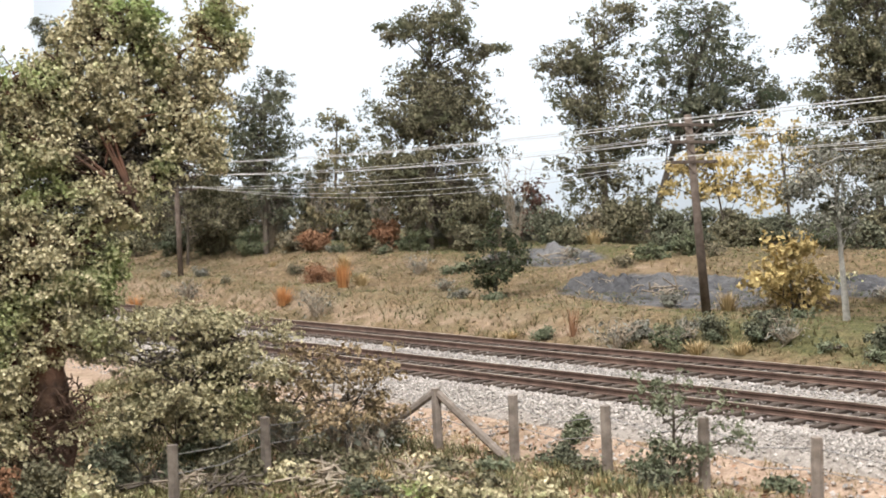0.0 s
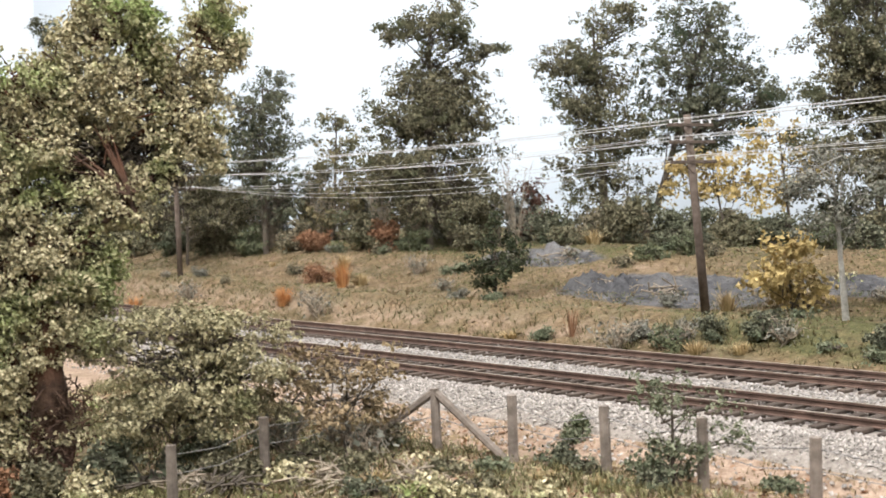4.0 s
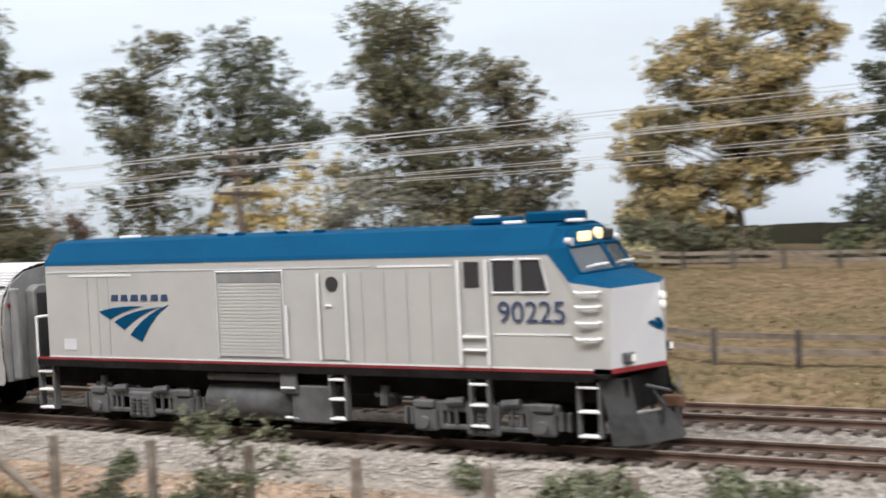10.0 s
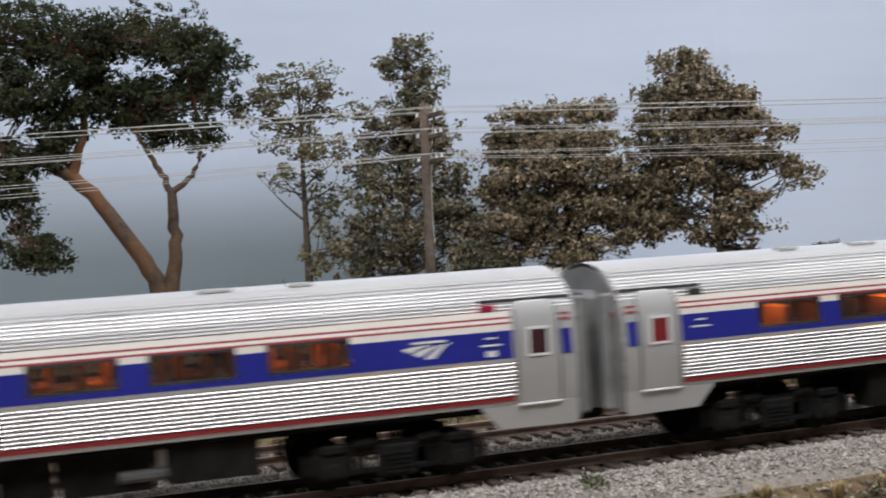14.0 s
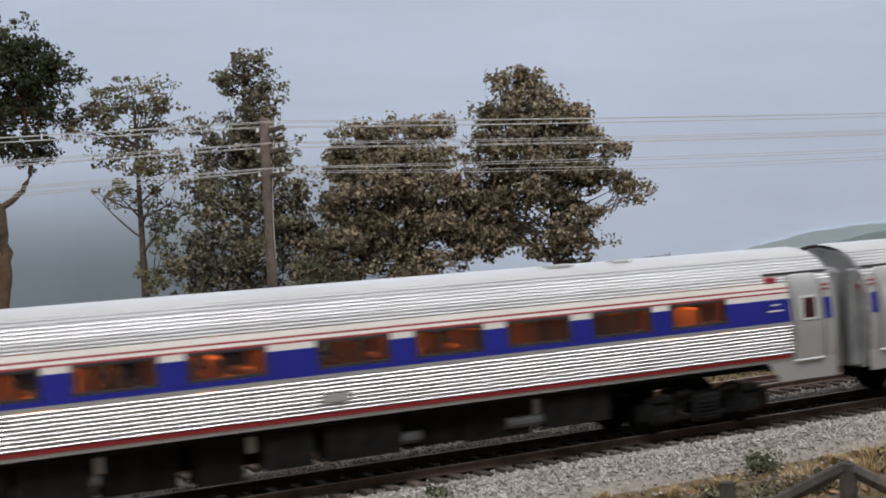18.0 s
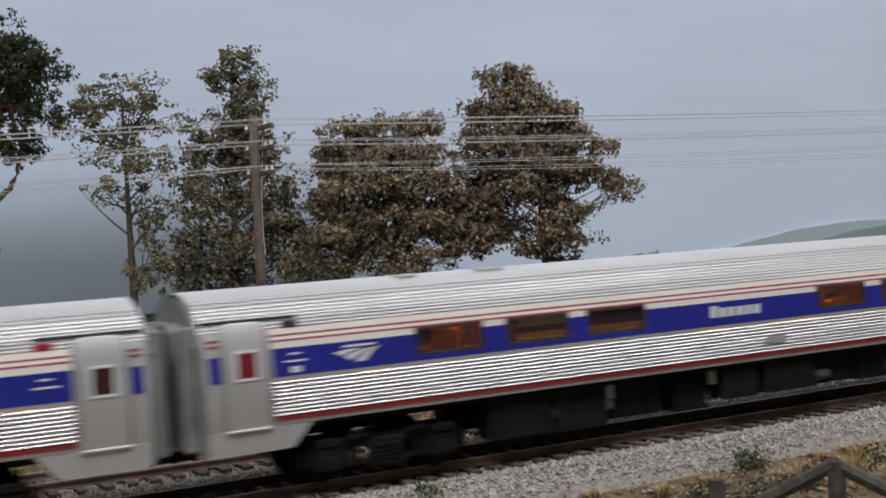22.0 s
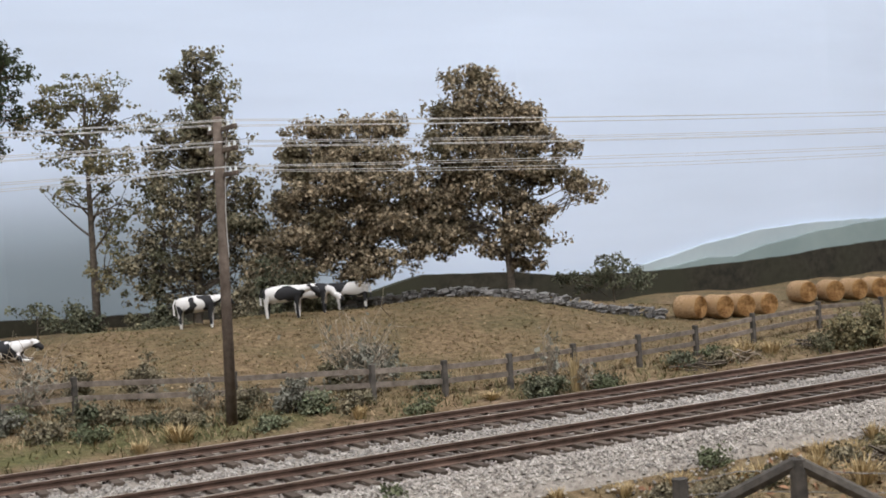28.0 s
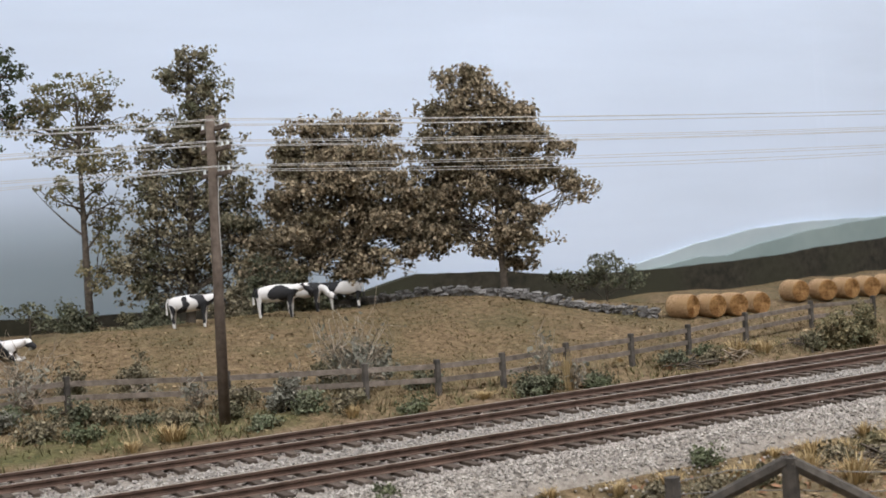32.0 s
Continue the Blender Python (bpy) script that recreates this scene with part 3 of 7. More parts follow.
# ---- trees ----
def tree(kind, place, blobs, size, material, density, label="", bark=None, category="tree", limbs=(), seed=1, trunk_r=None, airy=0.0, scatter=0.22):
    x, y, z, turn = place
    rng = np.random.default_rng(seed)
    z = min(z, gz(x, y) + 0.5) if kind != "stuff" else z
    a = empty(kind, P(x, y, z, -turn))
    tagged(a, label, category, "trees and bushes along the line")
    lift = place[2] - z
    blobs = [(bx, bz + lift, rx, rz) for bx, bz, rx, rz in blobs]
    top = max(bz for _, bz, _, _ in blobs)
    wood = Soup()
    cx = np.mean([b[0] for b in blobs])
    r0 = trunk_r or max(0.5, top * 0.016)
    if limbs:
        for pts, ra, rb in limbs:
            pts = np.array(pts, float)
            fine = np.stack([np.interp(np.linspace(0, 1, 14), np.linspace(0, 1, len(pts)), pts[:, k]) for k in range(3)], 1)
            fine[:, 2] += lift * np.clip(fine[:, 2] / 6.0, 0, 1)
            fine[1:-1] += rng.normal(0, 0.5, (12, 3))
            wood.add(*tube(fine, np.linspace(ra, rb, 14), 9))
    else:
        h = np.linspace(-2, top, 12)
        line = np.stack([np.interp(h, [0, top * 0.4, top], [0, cx * 0.4, cx]), rng.normal(0, 0.5, 12), h], 1)
        line[:2, :2] = 0
        wood.add(*tube(line, r0 * np.linspace(1.15, 0.25, 12), 8))
    V, F, n = [], [], 0
    for bx, bz, rx, rz in blobs:
        ry = 0.85 * rx
        by = rng.uniform(-0.25, 0.25) * rx
        if not limbs:
            h0 = max(0.12 * top, bz - (0.5 + rng.uniform(0.2, 0.7)) * rx - 0.35 * abs(bx - cx))
            t0 = np.array([np.interp(h0, [0, top * 0.4, top], [0, cx * 0.4, cx]), 0, h0])
        else:
            ends = [np.array(p[-1], float) + (0, 0, lift) for p, _, _ in limbs]
            t0 = min(ends, key=lambda e: abs(e[0] - bx) + abs(e[2] - bz))
        low = max(0.12 * top, bz - 1.3 * rx - 0.4 * abs(bx - cx))
        for k in range(3):
            if not limbs:
                h0 = rng.uniform(low, max(low + 0.1, bz - 0.2 * rz))
                t0 = np.array([np.interp(h0, [0, top * 0.4, top], [0, cx * 0.4, cx]), 0, h0])
            end = np.array([bx, by, bz]) + rng.uniform(-0.7, 0.7, 3) * (rx, ry, rz)
            mid = (t0 + end) / 2 + rng.normal(0, 0.08, 3) * rx
            w = np.linspace(0, 1, 6)[:, None]
            line = (1 - w) ** 2 * t0 + 2 * w * (1 - w) * mid + w**2 * end
            wood.add(*tube(line, np.linspace(r0 * 0.3, 0.1, 6), 4))
        clumps = max(6, int(rx * rz * density * 0.62 / (size / 2.2) ** 2))
        d = rng.normal(size=(clumps, 3))
        d /= np.linalg.norm(d, axis=1)[:, None]
        rad = rng.uniform(0.25, 1.0, clumps) ** 0.5
        lobe = np.array([noise.noise((q[0] * 2.2 + bx, q[1] * 2.2, q[2] * 2.2 + bz)) for q in d])
        rad = rad * np.clip(1.0 + 0.6 * lobe + rng.normal(0, 0.08, clumps), 0.5, 1.5)
        c = d * rad[:, None] * (rx, ry, rz) + (bx, by, bz)
        # most leaves hang in separate sprays
        sprays = c[: max(5, min(34, int(rx * rz / 16)))]
        pick = rng.integers(0, len(sprays), clumps)
        near = sprays[pick] + rng.normal(0, 1, (clumps, 3)) * (0.17 * rx + 0.8, 0.17 * ry + 0.8, 0.11 * rz + 0.6)
        loose = rng.random(clumps) < scatter
        c = np.where(loose[:, None], c, near)
        # bare pockets between the sprays of leaves
        g = 0.36 / size
        keep = np.array([noise.noise((q[0] * g, q[1] * g + seed, q[2] * g * 1.3)) for q in c]) > np.clip(0.03 - 0.08 * density, -0.16, 0.02) + airy
        c, d = c[keep], d[keep]
        clumps = len(c)
        for k in range(0, clumps, 3 if airy else 5):
            f = rng.uniform(0.5, 1.0)
            t1 = np.array([bx, by, bz]) * f + t0 * (1 - f) + rng.normal(0, 0.22, 3) * (rx, ry, rz)
            wood.add(*tube(np.stack([t1, (t1 + c[k]) / 2 + rng.normal(0, 0.05, 3) * rx, c[k]]), (0.30, 0.2, 0.1), 3))
        per = 17
        wide = np.repeat(size * rng.uniform(0.55, 1.35, clumps), per)[:, None]
        spread = np.clip(rng.normal(0, 1, (clumps * per, 3)), -1.5, 1.5) * wide * (1, 1, 0.72)
        q = np.repeat(c, per, 0) + spread
        m = len(q)
        out = 0.75 * spread / wide + 0.25 * np.repeat(d, per, 0) + rng.normal(0, 0.6, (m, 3)) + (0, 0, 0.25)
        out /= np.linalg.norm(out, axis=1)[:, None]
        u = np.cross(out, rng.normal(size=(m, 3)))
        u /= np.linalg.norm(u, axis=1)[:, None]
        w = np.cross(out, u)
        s = size * rng.uniform(0.27, 0.64, (m, 1))
        nrm = np.cross(u, w) * s * 0.35
        quad = np.stack([q - u * s, q + w * s * 0.7 + nrm, q + u * s, q - w * s * 0.7 + nrm], 1).reshape(-1, 3)
        V.append(quad)
        F.append(np.arange(m * 4).reshape(-1, 4) + n)
        n += m * 4
    wood.link("trunk", bark or BARK, a, smooth=True)
    mesh_part("crown", np.concatenate(V), np.concatenate(F), LEAF[material], a)
    return a


# ---- trees and bushes, from the left end of the line to the right ----
tree("oak_tree", (-475, 597, 25, -39), [(10, 128, 20, 18), (-13, 126, 13, 7), (33, 112, 13, 7), (7, 95, 27, 18), (-5, 76, 30, 18), (15, 74, 30, 21), (4, 46, 40, 21), (14, 23, 31, 15), (-18, 37, 21, 18)], 1.85, "leaf_olive", 1.3, "tall ragged olive-green oak on the hillside", seed=1)
tree("oak_tree", (-410, 690, 22, -31), [(8, 134, 18, 14), (-22, 113, 18, 11), (-5, 107, 27, 16), (-12, 87, 20, 19), (4, 71, 28, 21), (-4, 46, 25, 19), (-1, 23, 24, 14)], 1.85, "leaf_olive", 1.0, "tall olive-brown oak at the back of the slope", seed=2)
tree("oak_tree", (-395, 711, 22, -29), [(33, 136, 23, 18), (27, 112, 30, 19), (54, 107, 20, 17), (23, 85, 34, 19), (56, 81, 30, 16), (35, 64, 35, 16), (78, 87, 12, 9)], 1.85, "leaf_green", 0.85, "wide open-crowned dark green oak on the slope", seed=3)
tree("maple_tree", (-300, 625, 31, -26), [(-22, 26, 13, 13), (-1, 30, 18, 13), (9, 18, 10, 11), (-12, 36, 12, 9)], 2.4, "leaf_yellow", 0.9, "small maple with golden autumn leaves", seed=4)
tree("maple_tree", (-282, 666, 23, -23), [(-7, 59, 14, 10), (3, 44, 16, 14), (-11, 29, 11, 12)], 2.4, "leaf_yellow", 0.8, "slender maple with yellow leaves behind the wires", seed=5)
tree("oak_tree", (-240, 681, 11, -20), [(-4, 145, 30, 17), (-14, 121, 24, 16), (7, 108, 31, 19), (-18, 91, 20, 14), (15, 80, 34, 17), (2, 59, 38, 16), (23, 46, 28, 14)], 1.85, "leaf_olive", 1.4, "high dense olive-green tree by the meadow", seed=6)
tree("oak_tree", (-191, 707, 8, -15), [(-11, 123, 18, 13), (-2, 105, 24, 17), (3, 83, 30, 17), (8, 60, 29, 19), (1, 37, 36, 16)], 1.85, "leaf_brown", 1.1, "dense brown-green tree beside the high tree", seed=7)
tree("birch_tree", (-168, 443, -4, -21), [(-4, 66, 17, 8), (-13, 59, 10, 8), (5, 57, 11, 10), (-3, 48, 15, 7)], 1.7, "leaf_grey", 0.6, "grey-leaved birch with a thin white trunk by the track", seed=8, bark=PALE_BARK, trunk_r=1.3)
tree("bush", (-197, 463, -5, -23), [(-2, 37, 9, 6), (-5, 24, 12, 8), (7, 17, 10, 10), (1, 7, 9, 6)], 2.6, "leaf_yellow", 1.3, "golden-leaved bush by the far track", seed=9, category="bush")
tree("bush", (-346, 482, 13, -36), [(1, 24, 10, 7), (3, 13, 13, 9), (-2, 4, 8, 5)], 1.9, "leaf_dark", 1.2, "dark green bush alone on the slope", seed=10, category="bush")
tree("oak_tree", (-617, 603, 31, -46), [(8, 101, 14, 11), (-2, 87, 22, 14), (3, 68, 25, 17), (-7, 50, 30, 17), (11, 31, 21, 19)], 1.85, "leaf_green", 1.0, "dark green tree on the hill crest", seed=11)
tree("oak_tree", (-579, 627, 27, -43), [(5, 80, 9, 9), (3, 62, 16, 10), (9, 41, 21, 17), (5, 22, 28, 17)], 2.2, "leaf_pale", 0.8, "small thin brown tree on the hill crest", seed=12)
tree("oak_tree", (-889, 636, 21, -55), [(0, 175, 13, 14), (5, 140, 24, 23), (-4, 95, 38, 33), (11, 54, 38, 28)], 2.4, "leaf_green", 1.0, "tall dark tree far behind the bend", seed=13)
tree("oak_tree", (-667, 579, 31, -49), [(2, 49, 23, 19), (-13, 27, 31, 19), (20, 22, 27, 19)], 1.85, "leaf_olive", 1.0, "low olive trees at the edge of the wood", seed=14)
tree("bush", (-441, 659, 27, -34), [(-1, 29, 10, 8), (4, 14, 14, 10)], 2.0, "leaf_red", 1.0, "dark red shrub at the top of the slope", seed=15, category="bush")
tree("maple_tree", (-66, 709, 33, -6), [(15, 119, 20, 11), (-10, 103, 19, 11), (39, 105, 14, 18), (-31, 88, 17, 14), (13, 85, 29, 17), (-42, 59, 19, 13), (-6, 62, 29, 17), (30, 60, 24, 17), (-46, 32, 12, 11), (-50, 43, 17, 14), (-39, 24, 19, 14), (-24, 12, 17, 10), (42, 45, 15, 11), (-56, 15, 14, 11), (2, 41, 19, 11), (20, 34, 16, 9), (-17, 33, 15, 10), (0, 22, 14, 7)], 2.1, "leaf_ochre", 1.9, "broad ochre-yellow tree behind the meadow fence", seed=16)
tree("oak_tree", (25, 722, 32, 2), [(3, 125, 12, 7), (-9, 102, 13, 7), (9, 97, 20, 14), (4, 80, 21, 14), (-7, 56, 27, 16), (-6, 33, 27, 16), (4, 112, 11, 11), (-12, 79, 15, 13), (15, 59, 16, 14), (-11, 14, 27, 11), (10, 19, 19, 13), (23, 39, 13, 13)], 2.3, "leaf_green", 1.5, "narrow dark green tree behind the meadow", seed=17)
tree("birch_tree", (71, 719, 30, 5), [(-2, 71, 9, 14), (3, 48, 13, 15), (8, 27, 9, 12)], 1.8, "leaf_grey", 0.7, "thin grey half-bare tree beside a green one", seed=18)
tree("ash_tree", (271, 588, 13, 25), [(-2, 116, 22, 10), (-18, 104, 12, 14), (14, 109, 16, 11), (-8, 95, 20, 11), (9, 83, 17, 8), (-13, 69, 14, 7), (11, 61, 14, 16), (11, 33, 13, 17)], 2.0, "leaf_pale", 0.75, "airy tree with sparse tan-green leaves", seed=19, airy=0.1)
tree("elm_tree", (304, 549, 12, 29), [(8, 131, 10, 6), (1, 119, 11, 7), (15, 116, 10, 8), (7, 102, 17, 9), (8, 110, 13, 8), (9, 93, 18, 9), (1, 87, 20, 10), (15, 83, 18, 10), (-6, 66, 21, 13), (19, 64, 18, 13), (-9, 44, 24, 15), (17, 43, 21, 13), (-2, 24, 24, 13), (-22, 32, 13, 14), (23, 68, 9, 9), (30, 45, 10, 10), (20, 87, 7, 7), (-14, 80, 8, 8), (30, 26, 12, 10), (-10, 96, 7, 7)], 2.0, "leaf_brown", 1.1, "slim pointed green tree behind the pole", seed=20, airy=0.04)
tree("beech_tree", (363, 500, 26, 36), [(-2, 77, 23, 8), (-16, 68, 15, 10), (14, 66, 15, 10), (-1, 54, 28, 12), (-15, 39, 26, 15), (17, 37, 21, 15), (-23, 21, 25, 12), (5, 16, 23, 10), (29, 50, 10, 10), (30, 33, 11, 11), (30, 19, 10, 8), (20, 78, 8, 5), (-24, 58, 9, 10)], 2.0, "leaf_tan", 2.0, "low round tree full of brown leaves", seed=21)
tree("beech_tree", (423, 457, 22, 43), [(-14, 101, 13, 10), (-22, 90, 14, 10), (-2, 89, 10, 9), (-12, 76, 26, 13), (13, 72, 14, 13), (-26, 64, 15, 10), (-5, 56, 26, 13), (-21, 39, 23, 15), (8, 38, 16, 15), (0, 23, 18, 10), (31, 67, 5, 8), (37, 47, 10, 8), (-28, 47, 10, 11), (-30, 32, 9, 10), (18, 56, 11, 10), (10, 84, 10, 8)], 2.0, "leaf_tan", 1.7, "tall brown-leaved tree by the stone wall", seed=22)
tree("bush", (483, 446, 9, 47), [(-14, 16, 13, 7), (3, 16, 14, 8), (11, 12, 9, 6), (-5, 21, 10, 6)], 1.6, "leaf_green", 0.8, "thin dark shrub behind the stone wall", seed=23, category="bush")
tree("bush", (215, 525, 16, 22), [(-2, 16, 9, 5), (3, 9, 6, 5)], 1.8, "leaf_green", 0.4, "thin green sapling at the meadow edge", seed=24, category="bush")
IVIED = tree("oak_tree", (-283, 202, -10, -55), [(22, 117, 9, 7), (13, 120, 6, 4), (44, 118, 6, 6), (48, 108, 5, 6), (40, 112, 5, 5), (14, 110, 9, 7), (26, 109, 7, 6), (41, 104, 5, 4), (6, 103, 8, 7), (-8, 97, 11, 8), (-20, 92, 12, 10), (33, 100, 6, 5), (2, 93, 8, 7), (42, 95, 5, 5), (39, 87, 7, 6), (31, 81, 6, 4), (40, 79, 5, 4), (-6, 84, 11, 9), (-18, 78, 12, 10), (4, 82, 6, 6), (24, 74, 6, 4), (9, 72, 9, 5), (-6, 68, 12, 9), (-18, 62, 12, 10), (18, 66, 8, 6), (6, 60, 11, 7), (-8, 53, 12, 9), (2, 49, 10, 7), (12, 52, 7, 6), (10, 43, 7, 5), (-14, 42, 10, 9), (-2, 41, 9, 6), (-16, 28, 9, 9), (-18, 15, 8, 8), (-4, 32, 8, 5), (5, 34, 7, 5), (-13, 22, 6, 6), (-10, 8, 6, 6), (-2, 10, 5, 5), (18, 100, 8, 6), (11, 95, 7, 5), (26, 97, 7, 4), (33, 92, 5, 4), (19, 92, 7, 4), (27, 90, 6, 4), (13, 87, 5, 4), (30, 104, 6, 5), (29, 76, 5, 4)], 1.25, "leaf_khaki", 2.2, "khaki-leaved ivied tree close beside the near track", seed=25, bark=RED_BARK, trunk_r=3.0, scatter=0.4, limbs=[([(0, 0, -3), (-2, 0, 16), (-3, 0, 34)], 4.2, 5.0), ([(-3, 0, 33), (-4, 0, 44), (-3, 0, 56)], 4.8, 2.8), ([(-3, 0, 56), (6, 4, 74), (16, 5, 92), (25, 2, 112)], 1.9, 0.6), ([(6, 4, 74), (22, 1, 86), (34, 0, 92)], 1.0, 0.4), ([(16, 5, 92), (30, 3, 100), (40, 1, 112)], 0.9, 0.4), ([(-3, 0, 56), (-9, 0, 76), (-10, 0, 98)], 2.0, 0.7), ([(-3, 0, 50), (10, -4, 60), (20, -6, 70)], 1.3, 0.5), ([(-3, 0, 40), (-14, 0, 52), (-20, 0, 66)], 1.3, 0.5)])


def twig_tangle(a, blobs, n, seed, material, label):
    """a dense knot of fine bare twigs inside a crown"""
    rng = np.random.default_rng(seed)
    twigs = Soup()
    for x, y, z, rx, ry, rz in blobs:
        for _ in range(n):
            p = rng.normal(0, 0.45, 3) * (rx, ry, rz) + (x, y, z)
            d = rng.normal(0, 1, 3) * (1, 0.8, 0.8)
            d *= rng.uniform(2.0, 5.5) / np.linalg.norm(d)
            bend = rng.normal(0, 0.9, 3)
            twigs.add(*tube(np.stack([p - d / 2, p - d / 6 + bend, p + d / 6 + bend, p + d / 2]), (0.22, 0.2, 0.16, 0.08), 3))
    twigs.link("twig_tangle", material, a)["label"] = label


twig_tangle(IVIED, [(18, 5, 83, 12, 6, 6), (12, 6, 88, 9, 6, 6), (27, 4, 80, 9, 5, 5), (8, 5, 78, 8, 5, 6), (24, 5, 90, 10, 5, 5), (-4, 6, 62, 10, 5, 9)], 520, 61, BARK, "dark brown knot of bare twigs")
twig_tangle(IVIED, [(0, -2, 20, 8, 5, 8), (-4, -2, 9, 8, 5, 7)], 300, 62, RED_BARK, "dark brown knot of bare twigs")
tree("bush", (-259, 217, -5, -50), [(2, 32, 18, 5), (17, 28, 11, 6), (-2, 25, 16, 7), (19, 19, 11, 7), (5, 14, 18, 7), (-4, 9, 10, 6), (15, 9, 16, 6)], 1.3, "leaf_khaki_shaded", 1.6, "spreading khaki bush under the near tree", seed=26, category="bush")
tree("bush", (-228, 249, -4, -43), [(-7, 17, 11, 7), (5, 18, 10, 6), (-1, 10, 14, 7), (11, 9, 7, 6), (-13, 12, 7, 6), (14, 15, 5, 4)], 1.5, "leaf_straw", 0.55, "dry straw-coloured bush by the wire fence", seed=27, category="bush")
tree("weed", (-138, 257, -10, -29), [(-3, 23, 7, 4), (2, 18, 9, 4), (6, 12, 8, 4), (0, 9, 7, 4), (-2, 3, 8, 4)], 1.2, "leaf_sage", 0.6, "tall sage-green weed in the ballast edge", seed=28, category="weed")
tree("hawthorn_tree", (-122, 425, -1, -16), [(-10, 48, 10, 8), (1, 40, 12, 10), (-6, 29, 12, 9), (7, 27, 11, 10), (-2, 16, 12, 8), (-14, 37, 8, 8)], 1.9, "leaf_brown", 0.55, "sprawling grey-brown half-bare tree by the far track", seed=29)
tree("bush", (-144, 595, 18, -14), [(-2, 18, 15, 10), (10, 15, 12, 10), (-12, 13, 11, 8)], 2.4, "leaf_ochre", 1.5, "ochre-yellow bush behind the meadow fence", seed=30, category="bush")
tree("bush", (-117, 611, 20, -11), [(-2, 13, 12, 8), (8, 9, 9, 7)], 2.2, "leaf_khaki", 0.9, "khaki hedge bush at the meadow fence", seed=31, category="bush")
tree("oak_tree", (205, 608, 31, 19), [(-91, 128, 22, 10), (-61, 125, 30, 15), (-84, 104, 17, 12), (-63, 98, 27, 15), (-34, 117, 24, 15), (-3, 124, 35, 13), (20, 113, 19, 15), (9, 94, 27, 12), (-87, 81, 13, 10), (-75, 65, 18, 12), (-53, 70, 14, 9), (-66, 45, 12, 12), (-64, 26, 15, 11), (-53, 17, 10, 7), (16, 74, 15, 10), (-13, 90, 17, 13), (-29, 97, 15, 13), (-47, 83, 14, 9), (-1, 78, 11, 8)], 2.0, "leaf_dark", 1.9, "great oak with a forked orange-barked trunk", seed=32, airy=0.09, bark=OAK_BARK, limbs=[([(0, 0, -3), (-8, 0, 12), (-24, 0, 38), (-41, 0, 58)], 4.6, 3.4), ([(-41, 0, 58), (-55, 1, 66), (-72, 0, 74)], 3.2, 1.2), ([(-41, 0, 58), (-34, -1, 80), (-32, 0, 112)], 2.8, 1.0), ([(-72, 0, 74), (-70, 0, 58), (-66, 0, 40), (-62, 0, 22)], 1.1, 0.4), ([(0, 0, -3), (4, 1, 12), (5, 1, 30), (5, 0, 48)], 4.2, 2.2), ([(5, 0, 48), (-2, 0, 62), (-12, 0, 80)], 1.8, 0.8), ([(5, 0, 48), (16, 0, 56), (22, 0, 72)], 1.7, 0.7)])


# ---- small growth ----
TWIG = mixed("dry_twig", (0.22, 0.17, 0.12), (0.42, 0.36, 0.28), 0.4, 0.95, bump=0.2)
STRAW = leaf("straw_grass", (0.30, 0.21, 0.10), (0.55, 0.43, 0.24), (0.34, 0.27, 0.13))
ORANGE = leaf("orange_grass", (0.36, 0.15, 0.05), (0.58, 0.30, 0.13), (0.42, 0.22, 0.09))
RUST = leaf("rust_leaf", (0.18, 0.09, 0.05), (0.34, 0.19, 0.11), (0.19, 0.11, 0.065))
LEAF.update({"leaf_rust": RUST, "leaf_scrub": leaf("leaf_scrub", (0.06, 0.075, 0.04), (0.19, 0.20, 0.12), (0.11, 0.12, 0.06))})
LEAFY = {"sage": "leaf_sage", "green": "leaf_scrub", "dark": "leaf_green", "pale": "leaf_pale", "brown": "leaf_brown", "grey": "leaf_grey", "olive": "leaf_olive", "khaki": "leaf_khaki", "rust": "leaf_rust"}
GROWTH_LABEL = {"sage": "low sage-green weed on bare ground", "green": "low green leafy bush beside the line", "dark": "low dark green bush by the tracks", "pale": "pale green straggly scrub by the fence", "brown": "brown dry scrub beside the track", "grey": "grey-green thin scrub on the slope", "olive": "olive green undergrowth at the wood edge", "khaki": "khaki ground weed on the verge", "rust": "rust-brown undergrowth bush in autumn leaf"}


def blades(rng, n, rx, rz, width):
    """Leaning grass blades from one root."""
    a = rng.uniform(0, 2 * np.pi, n)
    lean = rng.uniform(0.1, 1.0, n) * rx
    h = rz * rng.uniform(0.45, 1.0, n)
    r0 = rng.uniform(0, 0.35, n) * rx
    root = np.stack([r0 * np.cos(a), r0 * np.sin(a), np.zeros(n) - 0.5], 1)
    tip = np.stack([lean * np.cos(a), lean * np.sin(a), h], 1)
    mid = root * 0.5 + tip * 0.5 + np.stack([np.zeros(n), np.zeros(n), h * 0.16], 1)
    side = np.stack([-np.sin(a), np.cos(a), np.zeros(n)], 1) * width
    v = np.stack([root - side, root + side, mid + side * 0.8, mid - side * 0.8, tip], 1).reshape(-1, 3)
    f = [g for k in range(n) for g in ((5 * k, 5 * k + 1, 5 * k + 2, 5 * k + 3), (5 * k + 3, 5 * k + 2, 5 * k + 4))]
    return v, f


def grass_tuft(x, y, w, h, material, label, seed, full=1.0):
    rng = np.random.default_rng(seed)
    a = empty("grass_tuft", P(x, y, gz(x, y)))
    v, f = blades(rng, int((40 + 14 * w) * full), w, max(h, 2.0) * 1.25, 0.16)
    mesh_part("tuft", v, f, material, a)
    tagged(a, label, "grass", "grass tufts on the scenery")


